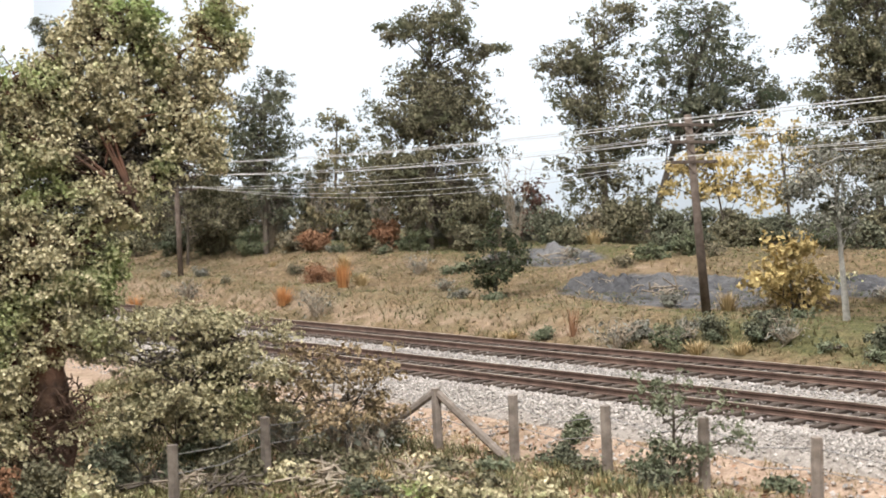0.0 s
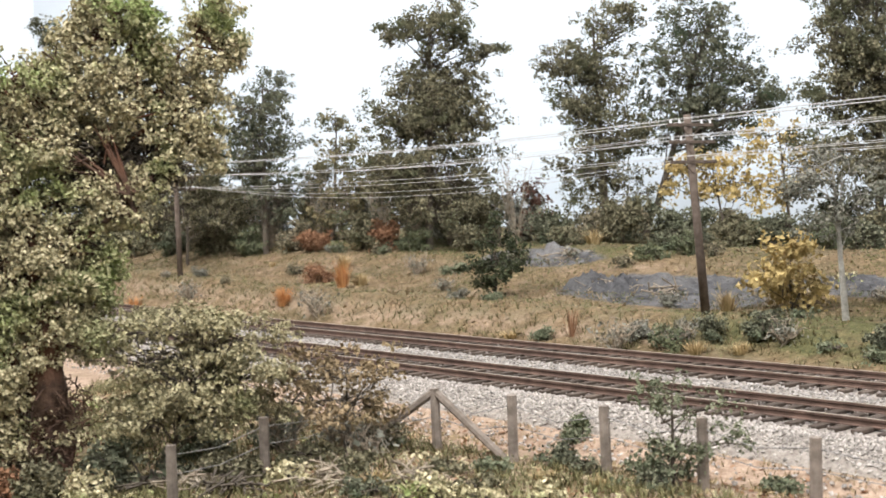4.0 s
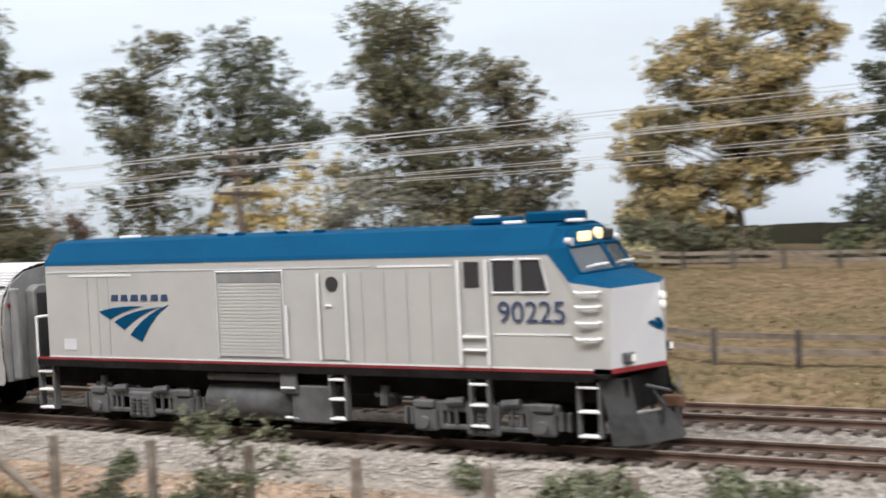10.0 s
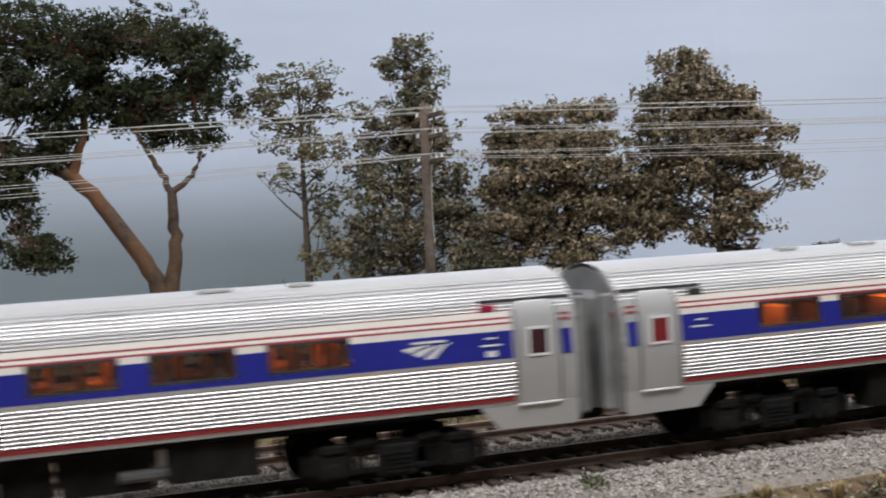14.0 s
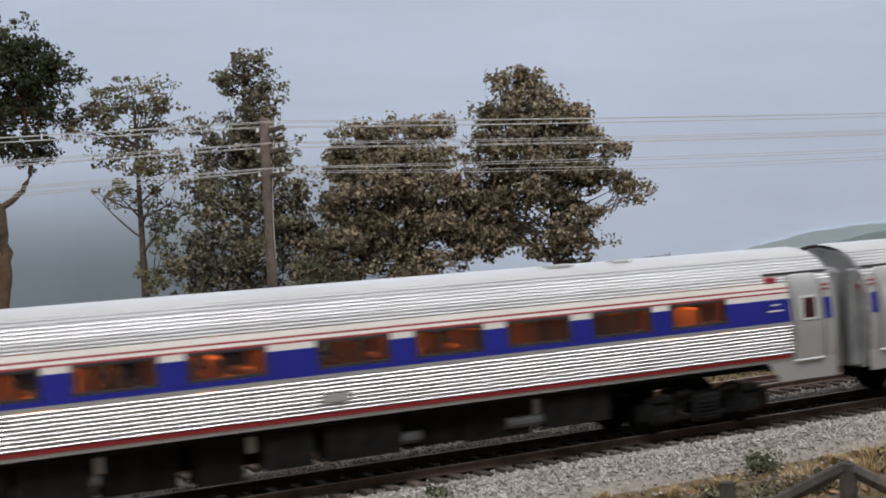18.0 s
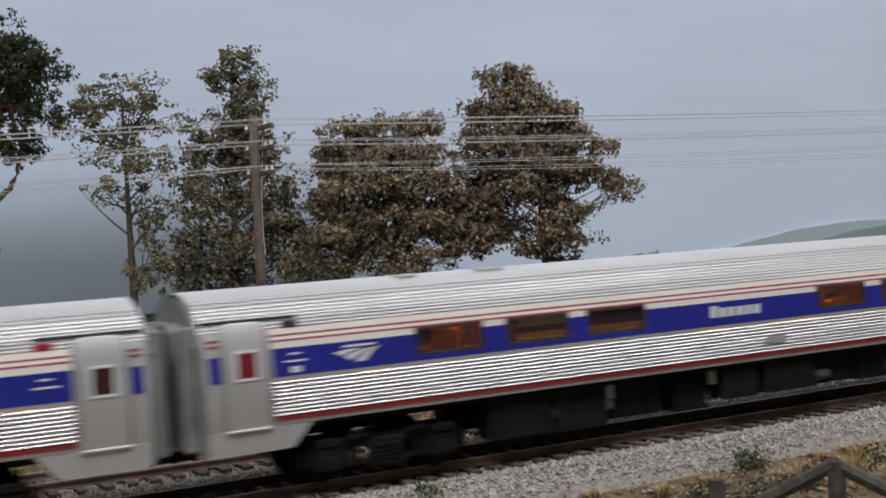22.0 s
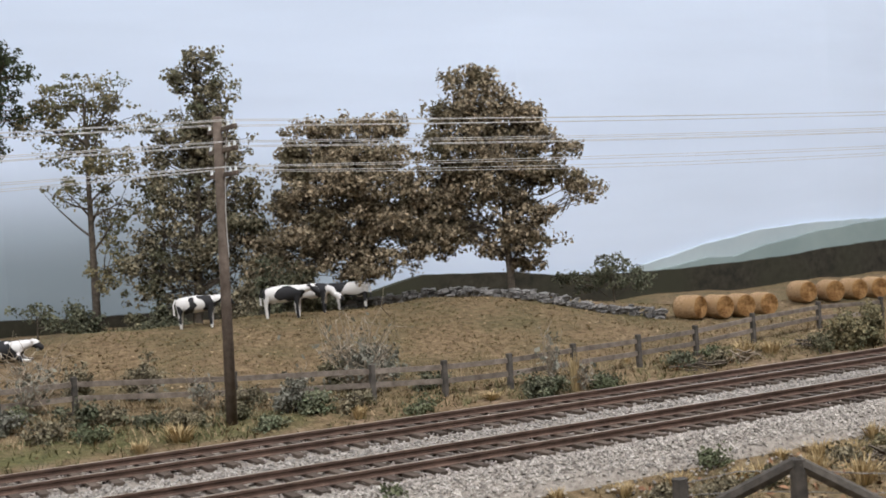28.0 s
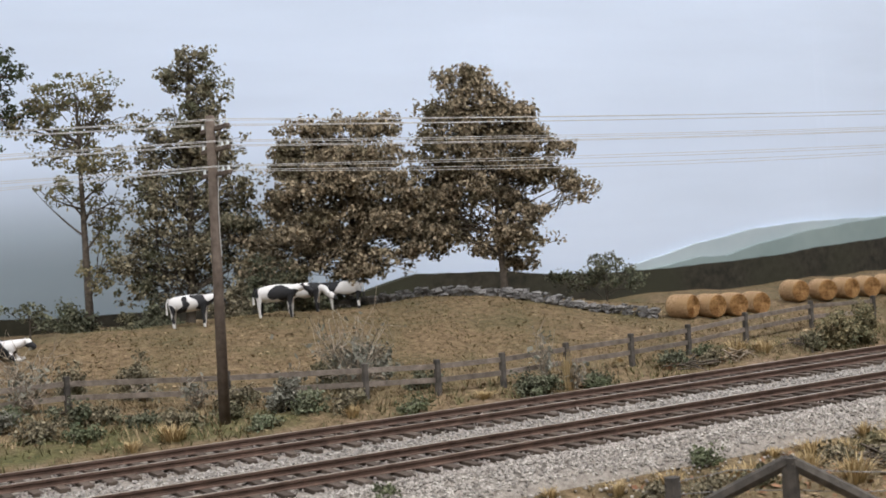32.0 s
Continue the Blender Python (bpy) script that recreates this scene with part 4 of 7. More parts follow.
def twig_bush(x, y, w, h, seed, label="bare grey-brown twiggy bush with few leaves"):
    rng = np.random.default_rng(seed)
    a = empty("bush", P(x, y, gz(x, y)))
    wood = Soup()
    for k in range(int(9 + w)):
        ang = rng.uniform(0, 2 * np.pi)
        end = np.array([math.cos(ang) * w * rng.uniform(0.3, 1.0), math.sin(ang) * w * rng.uniform(0.3, 1.0), h * rng.uniform(0.5, 1.25)])
        w3 = np.linspace(0, 1, 5)[:, None]
        line = w3 * end + np.concatenate([np.zeros((1, 3)), rng.normal(0, 0.06 * w, (4, 3))])
        line[0, 2] = -1
        wood.add(*tube(line, np.linspace(0.32, 0.10, 5), 4))
        for _ in range(4):
            p = line[rng.integers(1, 5)]
            q = p + rng.normal(0, 0.28 * w, 3) + (0, 0, 0.12 * h)
            wood.add(*tube(np.stack([p, (p + q) / 2 + rng.normal(0, 0.2, 3), q]), (0.16, 0.12, 0.07), 3))
    wood.link("branchwork", TWIG, a)
    n = int(60 + 10 * w)
    c = rng.normal(0, 0.4, (n, 3)) * (w, w, h * 0.6) + (0, 0, h * 0.6)
    c[:, 2] = np.abs(c[:, 2])
    u = rng.normal(size=(n, 3)) * 0.5
    v = rng.normal(size=(n, 3)) * 0.4
    mesh_part("foliage", np.stack([c - u, c + v, c + u, c - v], 1).reshape(-1, 3), np.arange(n * 4).reshape(-1, 4), LEAF["leaf_grey"], a)
    tagged(a, label, "bush", "trees and bushes along the line")


def growth(rows, seed):
    for k, (x, y, w, h, what) in enumerate(rows):
        s = seed + k
        if what == "twig":
            twig_bush(x, y, w * 0.9, h, s)
        elif what == "red":
            grass_tuft(x, y, w, h, RUST, "red-brown dead stalks beside the ballast", s, 0.3)
        elif what == "straw":
            grass_tuft(x, y, w, h, STRAW, "dry straw-coloured tuft of grass", s)
        elif what == "orange":
            grass_tuft(x, y, w, h, ORANGE, "orange autumn grass tuft", s)
        else:
            z = gz(x, y)
            rnd = random.Random(s)
            blobs = [(rnd.uniform(-0.9, 0.9) * w * 0.6, h * rnd.uniform(0.15, 0.85), w * rnd.uniform(0.28, 0.5), h * rnd.uniform(0.2, 0.36)) for _ in range(6)] + [(0, h * 0.35, w * 0.6, h * 0.35)]
            tree("bush", (x, y, z, 0), blobs, min(2.0, 0.9 + 0.06 * w), LEAFY[what], 1.2 if w > 6 else 1.8, GROWTH_LABEL[what], category="bush", seed=s, trunk_r=0.45)


# along the far fence and the meadow
growth([(261, 354, 10.7, 10.7, "twig"), (229, 341, 8.2, 7.3, "sage"), (237, 329, 5.4, 3.6, "straw"), (304, 314, 7.7, 5.4, "sage"), (325, 306, 6.3, 4.3, "green"), (316, 312, 4.9, 11.8, "straw"), (385, 309, 3.9, 4.8, "green"), (416, 304, 9.0, 4.1, "straw"), (450, 292, 11.8, 13.0, "pale"), (464, 289, 6.0, 14.4, "pale"), (158, 355, 6.9, 5.2, "green"), (201, 398, 6.9, 5.9, "twig")], 100)
growth([(181, 360, 4.5, 5.0, "dark"), (181, 342, 10.3, 4.3, "straw"), (162, 403, 11.5, 11.5, "twig"), (152, 394, 4.7, 5.6, "sage"), (256, 323, 7.3, 3.6, "green"), (244, 373, 4.9, 7.9, "twig"), (207, 336, 7.0, 2.8, "sage"), (167, 340, 5.0, 3.0, "straw"), (367, 334, 2.6, 2.2, "straw"), (364, 309, 6.3, 1.7, "red"), (391, 305, 6.5, 1.7, "red"), (285, 321, 7.6, 1.9, "straw")], 130)
growth([(172, 425, 14, 13, "twig"), (184, 418, 9, 9, "brown"), (167, 380, 9, 8, "dark"), (176, 376, 7, 6, "brown"), (201, 402, 6, 14, "brown"), (208, 376, 8, 9, "twig"), (216, 366, 8, 7, "brown"), (225, 346, 8, 10, "grey"), (264, 367, 19, 21, "twig"), (259, 360, 14, 14, "twig"), (268, 362, 12, 14, "grey"), (258, 368, 7, 9, "olive"), (280, 345, 8, 7, "dark"), (240, 336, 7, 6, "brown")], 500)
growth([(302, 313, 8, 7, "dark"), (311, 318, 6, 17, "twig"), (318, 311, 7, 9, "twig"), (328, 309, 6, 4, "dark"), (372, 311, 7, 7, "dark"), (384, 304, 7, 5, "brown"), (402, 306, 8, 6, "straw"), (436, 296, 8, 6, "olive"), (150, 366, 8, 6, "brown"), (190, 352, 8, 5, "brown"), (206, 350, 6, 4, "olive"), (143, 386, 9, 8, "grey"), (130, 380, 8, 6, "brown")], 530)
# beside the near track, right half
growth([(256, 206, 4.7, 3.5, "green"), (240, 204, 6.3, 3.4, "straw"), (225, 208, 5.5, 2.7, "straw"), (289, 197, 9.3, 3.4, "straw"), (277, 201, 4.6, 2.1, "straw"), (266, 170, 9.0, 6.0, "straw"), (284, 166, 10.0, 8.0, "brown"), (300, 176, 9.0, 8.0, "straw"), (296, 160, 9.0, 8.0, "brown"), (302, 187, 7.9, 7.0, "pale"), (258, 199, 4.4, 2.6, "straw"), (174, 232, 2.6, 1.8, "green"), (209, 214, 3.4, 2.1, "straw"), (312, 196, 5.7, 3.3, "straw")], 160)
# the slope behind the far track, left half
growth([(-247, 420, 10.6, 9.5, "twig"), (-241, 427, 6.4, 6.4, "grey"), (-224, 420, 9.3, 6.6, "green"), (-210, 424, 6.2, 9.3, "dark"), (-212, 415, 8.1, 4.1, "straw"), (-195, 414, 8.0, 3.6, "straw"), (-288, 432, 5.0, 4.1, "sage"), (-275, 433, 6.7, 10.0, "red"), (-305, 434, 9.2, 2.8, "straw"), (-446, 469, 12.7, 12.7, "twig"), (-483, 483, 10.4, 8.9, "orange")], 190)
growth([(-461, 505, 8.3, 12.5, "orange"), (-502, 529, 9.5, 12.0, "rust"), (-457, 515, 9.0, 6.0, "straw"), (-577, 500, 11.6, 9.3, "twig"), (-624, 500, 10.4, 7.0, "orange"), (-341, 472, 7.6, 3.0, "sage"), (-190, 422, 9.1, 10.1, "dark"), (-161, 413, 7.7, 2.7, "sage"), (-147, 406, 7.5, 3.4, "sage"), (-415, 540, 11.8, 4.1, "sage"), (-441, 543, 9.1, 9.1, "twig")], 220)
# undergrowth at the edge of the wood
growth([(-775, 623, 19.4, 23.7, "olive"), (-725, 618, 18.6, 20.7, "dark"), (-673, 609, 17.7, 21.6, "olive"), (-633, 603, 15.2, 19.0, "green"), (-585, 596, 16.3, 19.9, "brown"), (-561, 592, 14.1, 14.1, "rust"), (-522, 591, 17.1, 20.5, "olive"), (-501, 592, 13.4, 15.1, "rust"), (-483, 592, 13.2, 11.6, "green"), (-441, 590, 12.8, 16.0, "olive")], 250)
growth([(-370, 580, 11.9, 10.4, "olive"), (-355, 583, 10.3, 7.4, "straw"), (-299, 541, 12.0, 6.7, "green"), (-305, 570, 11.2, 11.2, "dark"), (-286, 551, 9.4, 9.4, "green"), (-363, 626, 12.5, 11.0, "dark"), (-282, 617, 14.7, 11.8, "green"), (-279, 644, 12.2, 10.6, "dark"), (-228, 577, 13.4, 9.4, "green"), (-208, 579, 13.3, 12.0, "dark")], 280)
# the darker second row inside the wood
growth([(-905, 680, 30, 52, "dark"), (-850, 668, 28, 46, "olive"), (-800, 665, 28, 50, "brown"), (-748, 660, 26, 44, "olive"), (-700, 655, 26, 50, "olive"), (-655, 652, 24, 42, "grey"), (-612, 650, 24, 46, "brown"), (-570, 652, 22, 40, "grey"), (-535, 650, 22, 44, "brown"), (-505, 655, 20, 36, "grey"), (-478, 650, 20, 34, "brown"), (-450, 660, 18, 30, "grey")], 400)
growth([(-395, 602, 16, 20, "dark"), (-372, 612, 15, 23, "brown"), (-350, 605, 15, 24, "olive"), (-328, 612, 14, 20, "dark"), (-306, 608, 14, 13, "dark"), (-284, 602, 14, 12, "olive"), (-262, 610, 15, 14, "dark"), (-240, 606, 15, 13, "dark"), (-218, 612, 15, 14, "olive"), (-196, 606, 14, 13, "dark"), (-176, 612, 14, 14, "dark")], 445)
growth([(-375, 660, 16, 20, "brown"), (-345, 672, 16, 18, "dark"), (-318, 668, 15, 16, "olive"), (-262, 690, 18, 24, "dark"), (-215, 690, 22, 30, "olive"), (-170, 700, 20, 26, "dark"), (-152, 640, 14, 16, "olive"), (-60, 668, 16, 14, "olive"), (-95, 660, 16, 22, "dark"), (52, 690, 14, 14, "dark"), (88, 684, 12, 9, "olive")], 430)
# scrub under the trees on the right and behind the meadow fence
growth([(262, 583, 14, 20, "dark"), (272, 558, 12, 16, "olive"), (286, 548, 14, 24, "dark"), (308, 513, 13, 20, "brown"), (322, 506, 14, 26, "dark"), (336, 504, 14, 26, "olive"), (350, 500, 12, 14, "dark")], 460)
growth([(-109, 633, 13, 24, "dark"), (-97, 645, 14, 28, "olive"), (-83, 647, 13, 20, "dark"), (-70, 648, 12, 16, "olive"), (-15, 682, 14, 13, "green"), (8, 678, 12, 10, "olive")], 480)
# by the wire fence in front
growth([(-186, 291, 3.8, 3.3, "sage"), (-164, 261, 6.8, 3.5, "dark"), (-141, 253, 5.1, 2.8, "dark"), (-117, 270, 6.5, 2.6, "sage"), (-227, 268, 9.2, 6.2, "sage"), (-230, 240, 11.7, 5.1, "olive"), (-238, 220, 11.4, 5.7, "olive"), (-189, 233, 12.0, 4.0, "khaki"), (-260, 218, 9.0, 6.0, "dark"), (-276, 212, 9.2, 4.6, "khaki"), (-187, 257, 7.0, 2.5, "sage")], 310)
growth([(-174, 234, 7.7, 2.6, "khaki"), (-204, 232, 8.2, 3.4, "straw"), (-169, 252, 5.4, 1.9, "straw"), (-276, 200, 12.0, 4.5, "rust"), (-261, 254, 9.6, 6.4, "dark"), (-277, 242, 14.6, 8.1, "dark"), (-304, 240, 10.2, 10.2, "dark"), (-329, 225, 10.5, 14.0, "dark"), (-296, 197, 9.4, 6.3, "khaki"), (-153, 251, 3.9, 1.3, "straw")], 340)
growth([(-86, 278, 5.8, 3.9, "sage"), (-57, 274, 6.2, 4.3, "sage"), (-28, 269, 6.6, 4.8, "sage"), (-16, 266, 4.7, 3.0, "sage"), (-186, 295, 3.1, 3.8, "green"), (17, 244, 12.0, 22.0, "sage"), (29, 245, 9.0, 15.0, "green"), (-58, 246, 4.5, 13.0, "sage"), (-46, 247, 4.5, 12.0, "sage"), (-27, 249, 4.0, 10.0, "sage"), (-121, 408, 9.3, 11.1, "olive"), (-143, 412, 7.6, 7.6, "dark"), (-90, 406, 9.1, 9.1, "twig"), (-101, 403, 9.1, 4.5, "sage"), (-72, 401, 8.9, 2.7, "straw")], 370)


# ---- fences ----
FENCE_WOOD_DARK = mixed("fence_post_wood", (0.05, 0.045, 0.04), (0.12, 0.105, 0.09), 0.3, 0.95, objrand=0.2)
def fence_post(parent, x, y, h, wood, r=1.0, lean=(0, 0)):
    z = gz(x, y)
    bm = bmesh.new()
    rod(bm, (x, y, z - 2), (x + lean[0], y + lean[1], z + h), r, r * 0.92, 7)
    part("post", bm, wood, parent)


FENCE_WIRE = mixed("fence_wire", (0.16, 0.15, 0.14), (0.26, 0.25, 0.24), 0.2, 0.6, bump=0)


def wire_fence(points, braces, label, wood, r):
    a = empty("wire_fence", Matrix())
    tagged(a, label, "fence")
    tops = []
    for k, (x, y, h) in enumerate(points):
        fence_post(a, x, y, h, wood, r, (0.3 * math.sin(k * 2.1), 0.2 * math.cos(k)))
        tops.append((x, y, gz(x, y)))
    for lev in (0.55, 0.85):
        for (x0, y0, z0), (x1, y1, z1), p, q in zip(tops, tops[1:], points, points[1:]):
            mid = ((x0 + x1) / 2, (y0 + y1) / 2, (z0 + z1) / 2 + lev * 14 - 0.8)
            bar("wire", [(x0, y0, z0 + lev * p[2]), mid, (x1, y1, z1 + lev * q[2])], 0.11, FENCE_WIRE, a, "", 4)
    for k, j in braces:
        (x0, y0, h), (x1, y1, _) = points[k], points[j]
        z0, z1 = gz(x0, y0), gz(x1, y1)
        bm = bmesh.new()
        rod(bm, (x0, y0, z0 + h * 0.95), (x0 + (x1 - x0) * 0.9, y0 + (y1 - y0) * 0.9, z1 + 0.5), r * 0.8, r * 0.8, 7)
        part("brace", bm, wood, a, "slanting timber brace")


wire_fence([(-232, 195, 15), (-233, 225, 15), (-234, 257, 15), (-212, 267, 16.5), (-187, 266, 17), (-159, 264, 16), (-131, 258, 16), (-104, 254, 15), (-74, 252, 14), (-44, 249, 14)], [(3, 2), (3, 4)], "grey wooden posts and slack wire by the near track", FENCE_WOOD, 1.35)
wire_fence([(214, 181, 8.5), (221, 156, 14.8), (249, 144, 12)], [(1, 0), (1, 2)], "dark timber posts with a braced corner", FENCE_WOOD_DARK, 1.9)


def board_fence(points, h, label):
    a = empty("board_fence", Matrix())
    tagged(a, label, "fence", "board fences of the meadow")
    zs = [gz(x, y) for x, y in points]
    for (x, y), z in zip(points, zs):
        bm = bmesh.new()
        box(bm, x, y, z + h / 2 - 1, 1.8, 1.8, h + 2, 0.2)
        part("post", bm, FENCE_WOOD_DARK, a)
    for (x0, y0), (x1, y1), z0, z1 in zip(points, points[1:], zs, zs[1:]):
        ln = math.hypot(x1 - x0, y1 - y0)
        for lev in (0.42, 0.80):
            m = look((x0, y0, z0 + lev * h), (x1, y1, z1 + lev * h)) @ Matrix.Translation((0, 0, -ln / 2))
            bm = bmesh.new()
            bmesh.ops.create_cube(bm, size=1, matrix=m @ Matrix.Translation((0.0, 0, 0)) @ Matrix.Diagonal((0.7, 1.7, ln + 1.6, 1)))
            part("board", bm, FENCE_WOOD, a)


board_fence([(-118, 452), (-98, 440), (-74, 427), (-48, 416), (-22, 410), (6, 408), (36, 408), (66, 408), (96, 407), (126, 405), (150, 402), (174, 398), (218, 372), (253, 343), (274, 331), (298, 325), (327, 323), (358, 320), (392, 321), (428, 321), (481, 326), (520, 320)], 12.0, "weathered two-rail board fence along the meadow")
board_fence([(-160, 580), (-133, 588), (-108, 593), (-82, 596), (-60, 599), (-38, 601), (-14, 602), (8, 602), (32, 600), (56, 597), (80, 592)], 9.0, "dark board fence at the back of the meadow")


# ---- cows ----
HIDE, _t, _o = node_material("black_and_white_hide")
_c, _n, _r = (_t.nodes.new(k) for k in ("ShaderNodeTexCoord", "ShaderNodeTexNoise", "ShaderNodeValToRGB"))
_n.inputs["Scale"].default_value, _n.inputs["Detail"].default_value = 165, 0.6
_r.color_ramp.elements[0].position, _r.color_ramp.elements[1].position = 0.51, 0.52
_r.color_ramp.elements[0].color, _r.color_ramp.elements[1].color = (0.72, 0.70, 0.68, 1), (0.02, 0.02, 0.022, 1)
_i, _s = _t.nodes.new("ShaderNodeObjectInfo"), _t.nodes.new("ShaderNodeVectorMath")
_t.links.new(_c.outputs["Object"], _s.inputs[0])
_t.links.new(_i.outputs["Location"], _s.inputs[1])
_t.links.new(_s.outputs[0], _n.inputs["Vector"])
_t.links.new(_n.outputs["Fac"], _r.inputs["Fac"])
_t.links.new(_r.outputs["Color"], _o.inputs["Base Color"])
_o.inputs["Roughness"].default_value = 0.85


def cow(x, y, turn, lying=False, size=1.0, head_down=False):
    z = gz(x, y)
    a = empty("cow", P(x, y, z - (6.2 * size if lying else 0), turn))
    tagged(a, "black and white cow lying in the meadow" if lying else "black and white cow standing in the meadow", "cow", "cows in the meadow")

    def body_part(name, verts_faces, label=""):
        v, f = verts_faces
        v = np.array(v)
        if name == "body":
            v[:, 1] *= 0.84
            v[:, 2] = 12.0 + (v[:, 2] - 12.0) * np.where(v[:, 2] > 12.0, 0.92, 1.12)
        ob = mesh_part(name, np.array(v) * size, f, HIDE, a, label, True)
        return ob

    xs = np.array([-10.5, -10, -8, -4, 0, 4, 7, 9, 9.8])
    rad = np.array([0.4, 2.6, 3.6, 3.9, 4.2, 3.8, 3.5, 2.4, 0.4])
    pts = np.stack([xs, 0 * xs, 12.0 + 0.05 * xs], 1)
    body_part("body", tube(pts, rad, 12))
    hd = -5.0 if head_down else 0.4
    neck = np.array([(8.0, 0, 13.0), (11.0, 0, 13.5 + hd * 0.4), (13.0, 0, 13.5 + hd)])
    body_part("neck", tube(neck, (2.6, 2.0, 1.5), 10))
    head = np.array([(12.2, 0, 14.2 + hd), (13.8, 0, 13.6 + hd), (16.0, 0, 11.8 + hd), (17.0, 0, 11.0 + hd), (17.3, 0, 10.8 + hd)])
    body_part("head", tube(head, (1.0, 1.9, 1.4, 1.2, 0.3), 10))
    for s in (-1, 1):
        body_part("ear", tube(np.array([(13.0, s * 1.4, 14.6 + hd), (12.8, s * 2.6, 14.8 + hd), (12.7, s * 3.4, 14.4 + hd)]), (0.4, 0.6, 0.1), 6))
        for lx in (-8.2, 6.6):
            if lying:
                leg = np.array([(lx, s * 3.2, 9.5), (lx + 2.5, s * 4.2, 7.2), (lx + 6, s * 4.0, 6.8)])
            else:
                leg = np.array([(lx, s * 2.2, 11.0), (lx + 0.5 * s, s * 2.3, 5.5), (lx, s * 2.2, -0.3)])
            body_part("leg", tube(leg, (1.75, 0.8, 0.62), 8))
    body_part("tail", tube(np.array([(-10.2, 0, 14.5), (-11.4, 0, 12), (-11.3, 0, 6.5)]), (0.5, 0.4, 0.6), 6))
    body_part("udder", tube(np.array([(-5.5, 0, 9.2), (-4.5, 0, 7.6), (-4.2, 0, 7.2)]), (2.0, 1.5, 0.3), 8))
    return a


cow(270, 487.5, -29, size=0.86)
cow(308, 479, -36, size=0.9)
cow(330, 490, -40, size=0.84, head_down=True)
cow(353, 492, 147, size=0.84)
cow(181, 477, -30, lying=True, size=0.88)
cow(168, 500, -20, size=0.84)


# ---- hay bales ----
HAY = mixed("hay", (0.27, 0.16, 0.075), (0.60, 0.41, 0.24), 1.1, 0.95, c=(0.42, 0.27, 0.14), scale2=14, bump=1.0)
HAY_DARK = mixed("hay_end", (0.18, 0.09, 0.03), (0.50, 0.29, 0.12), 0.9, 0.95, bump=1.0)


def hay_bale(x, y, turn, r, ln, seed):
    rng = np.random.default_rng(seed)
    a = empty("hay_bale", P(x, y, gz(x, y) + r * 0.96, turn))
    tagged(a, "round golden hay bale lying in the field", "hay bale", "round hay bales in the field")
    n, m = 40, 7
    v, f = [], []
    for i in range(m):
        xx = -ln / 2 + ln * i / (m - 1)
        edge = 0.93 if i in (0, m - 1) else 1.0
        for k in range(n):
            t = 2 * math.pi * k / n
            rr = r * edge * (1 + rng.normal(0, 0.012))
            v.append((xx, rr * math.cos(t), rr * math.sin(t)))
    for i in range(m - 1):
        for k in range(n):
            f.append((i * n + k, i * n + (k + 1) % n, (i + 1) * n + (k + 1) % n, (i + 1) * n + k))
    mesh_part("roll", v, f, HAY, a, "", True)
    for e in (-1, 1):
        v, f = [], []
        rings = 12
        for i in range(rings):
            rr = r * 0.93 * (1 - i / rings)
            for k in range(24):
                t = 2 * math.pi * (k + i * 0.4) / 24
                v.append((e * (ln / 2 + (0.45 if i % 2 else 0.0)), rr * math.cos(t), rr * math.sin(t)))
        for i in range(rings - 1):
            for k in range(24):
                f.append((i * 24 + k, i * 24 + (k + 1) % 24, (i + 1) * 24 + (k + 1) % 24, (i + 1) * 24 + k))
        f.append(tuple((rings - 1) * 24 + k for k in range(24)))
        mesh_part("end_face", v, f, HAY_DARK, a, "coiled straw end")


for k, (x, y) in enumerate(((461, 380), (474, 375), (489, 374), (513, 379), (554, 385), (565, 376), (580, 373), (598, 372), (612, 368))):
    hay_bale(x, y, (-84, -100, -108, -106, -108, -116, -104, -112, -100)[k], 5.5, 11.2, 500 + k)


# ---- telegraph wires ----
FAR_POLES = ((-1018, 640, 12, 86), *((x + dx, y + dy, z0, z1) for x, y, z0, z1, dx, dy in POLES), (640, 262, -2, 94))


def wires():
    for lev, drop in enumerate((3.4, 9.8, 17.3)):
        for off in (-11.5, -6.5, 6.5, 11.5):
            line = []
            for (x0, y0, _, z0), (x1, y1, _, z1) in zip(FAR_POLES, FAR_POLES[1:]):
                w = np.linspace(0, 1, 13)[:-1]
                turn = math.radians(-12)
                ox, oy = -off * math.sin(turn), off * math.cos(turn)
                sag = 4 * w * (1 - w) * (2.0 + 0.6 * math.sin(off + lev * 2) + (3.0 + 0.2 * off if lev == 2 else 0.6 * lev)) * (1.5 if x0 < -400 else 0.6)
                line.append(np.stack([x0 + (x1 - x0) * w + ox, y0 + (y1 - y0) * w + oy, z0 - drop + 1.4 + (z1 - z0) * w - sag], 1))
            line = np.concatenate(line)
            ob = mesh_part("telegraph_wire", *tube(line, np.full(len(line), 0.10), 5), WIRE)
            tagged(ob, "pale thin telegraph wire strung from pole to pole", "wire", "telegraph wires")


wires()


# ---- painted hills on the backdrop ----
def ridge(pts):
    xs, zs = [p[0] for p in pts], [p[1] for p in pts]
    return lambda x: float(np.interp(x, xs, zs)) + 0.25 * math.sin(x * 0.11) + 0.2 * math.sin(x * 0.31)


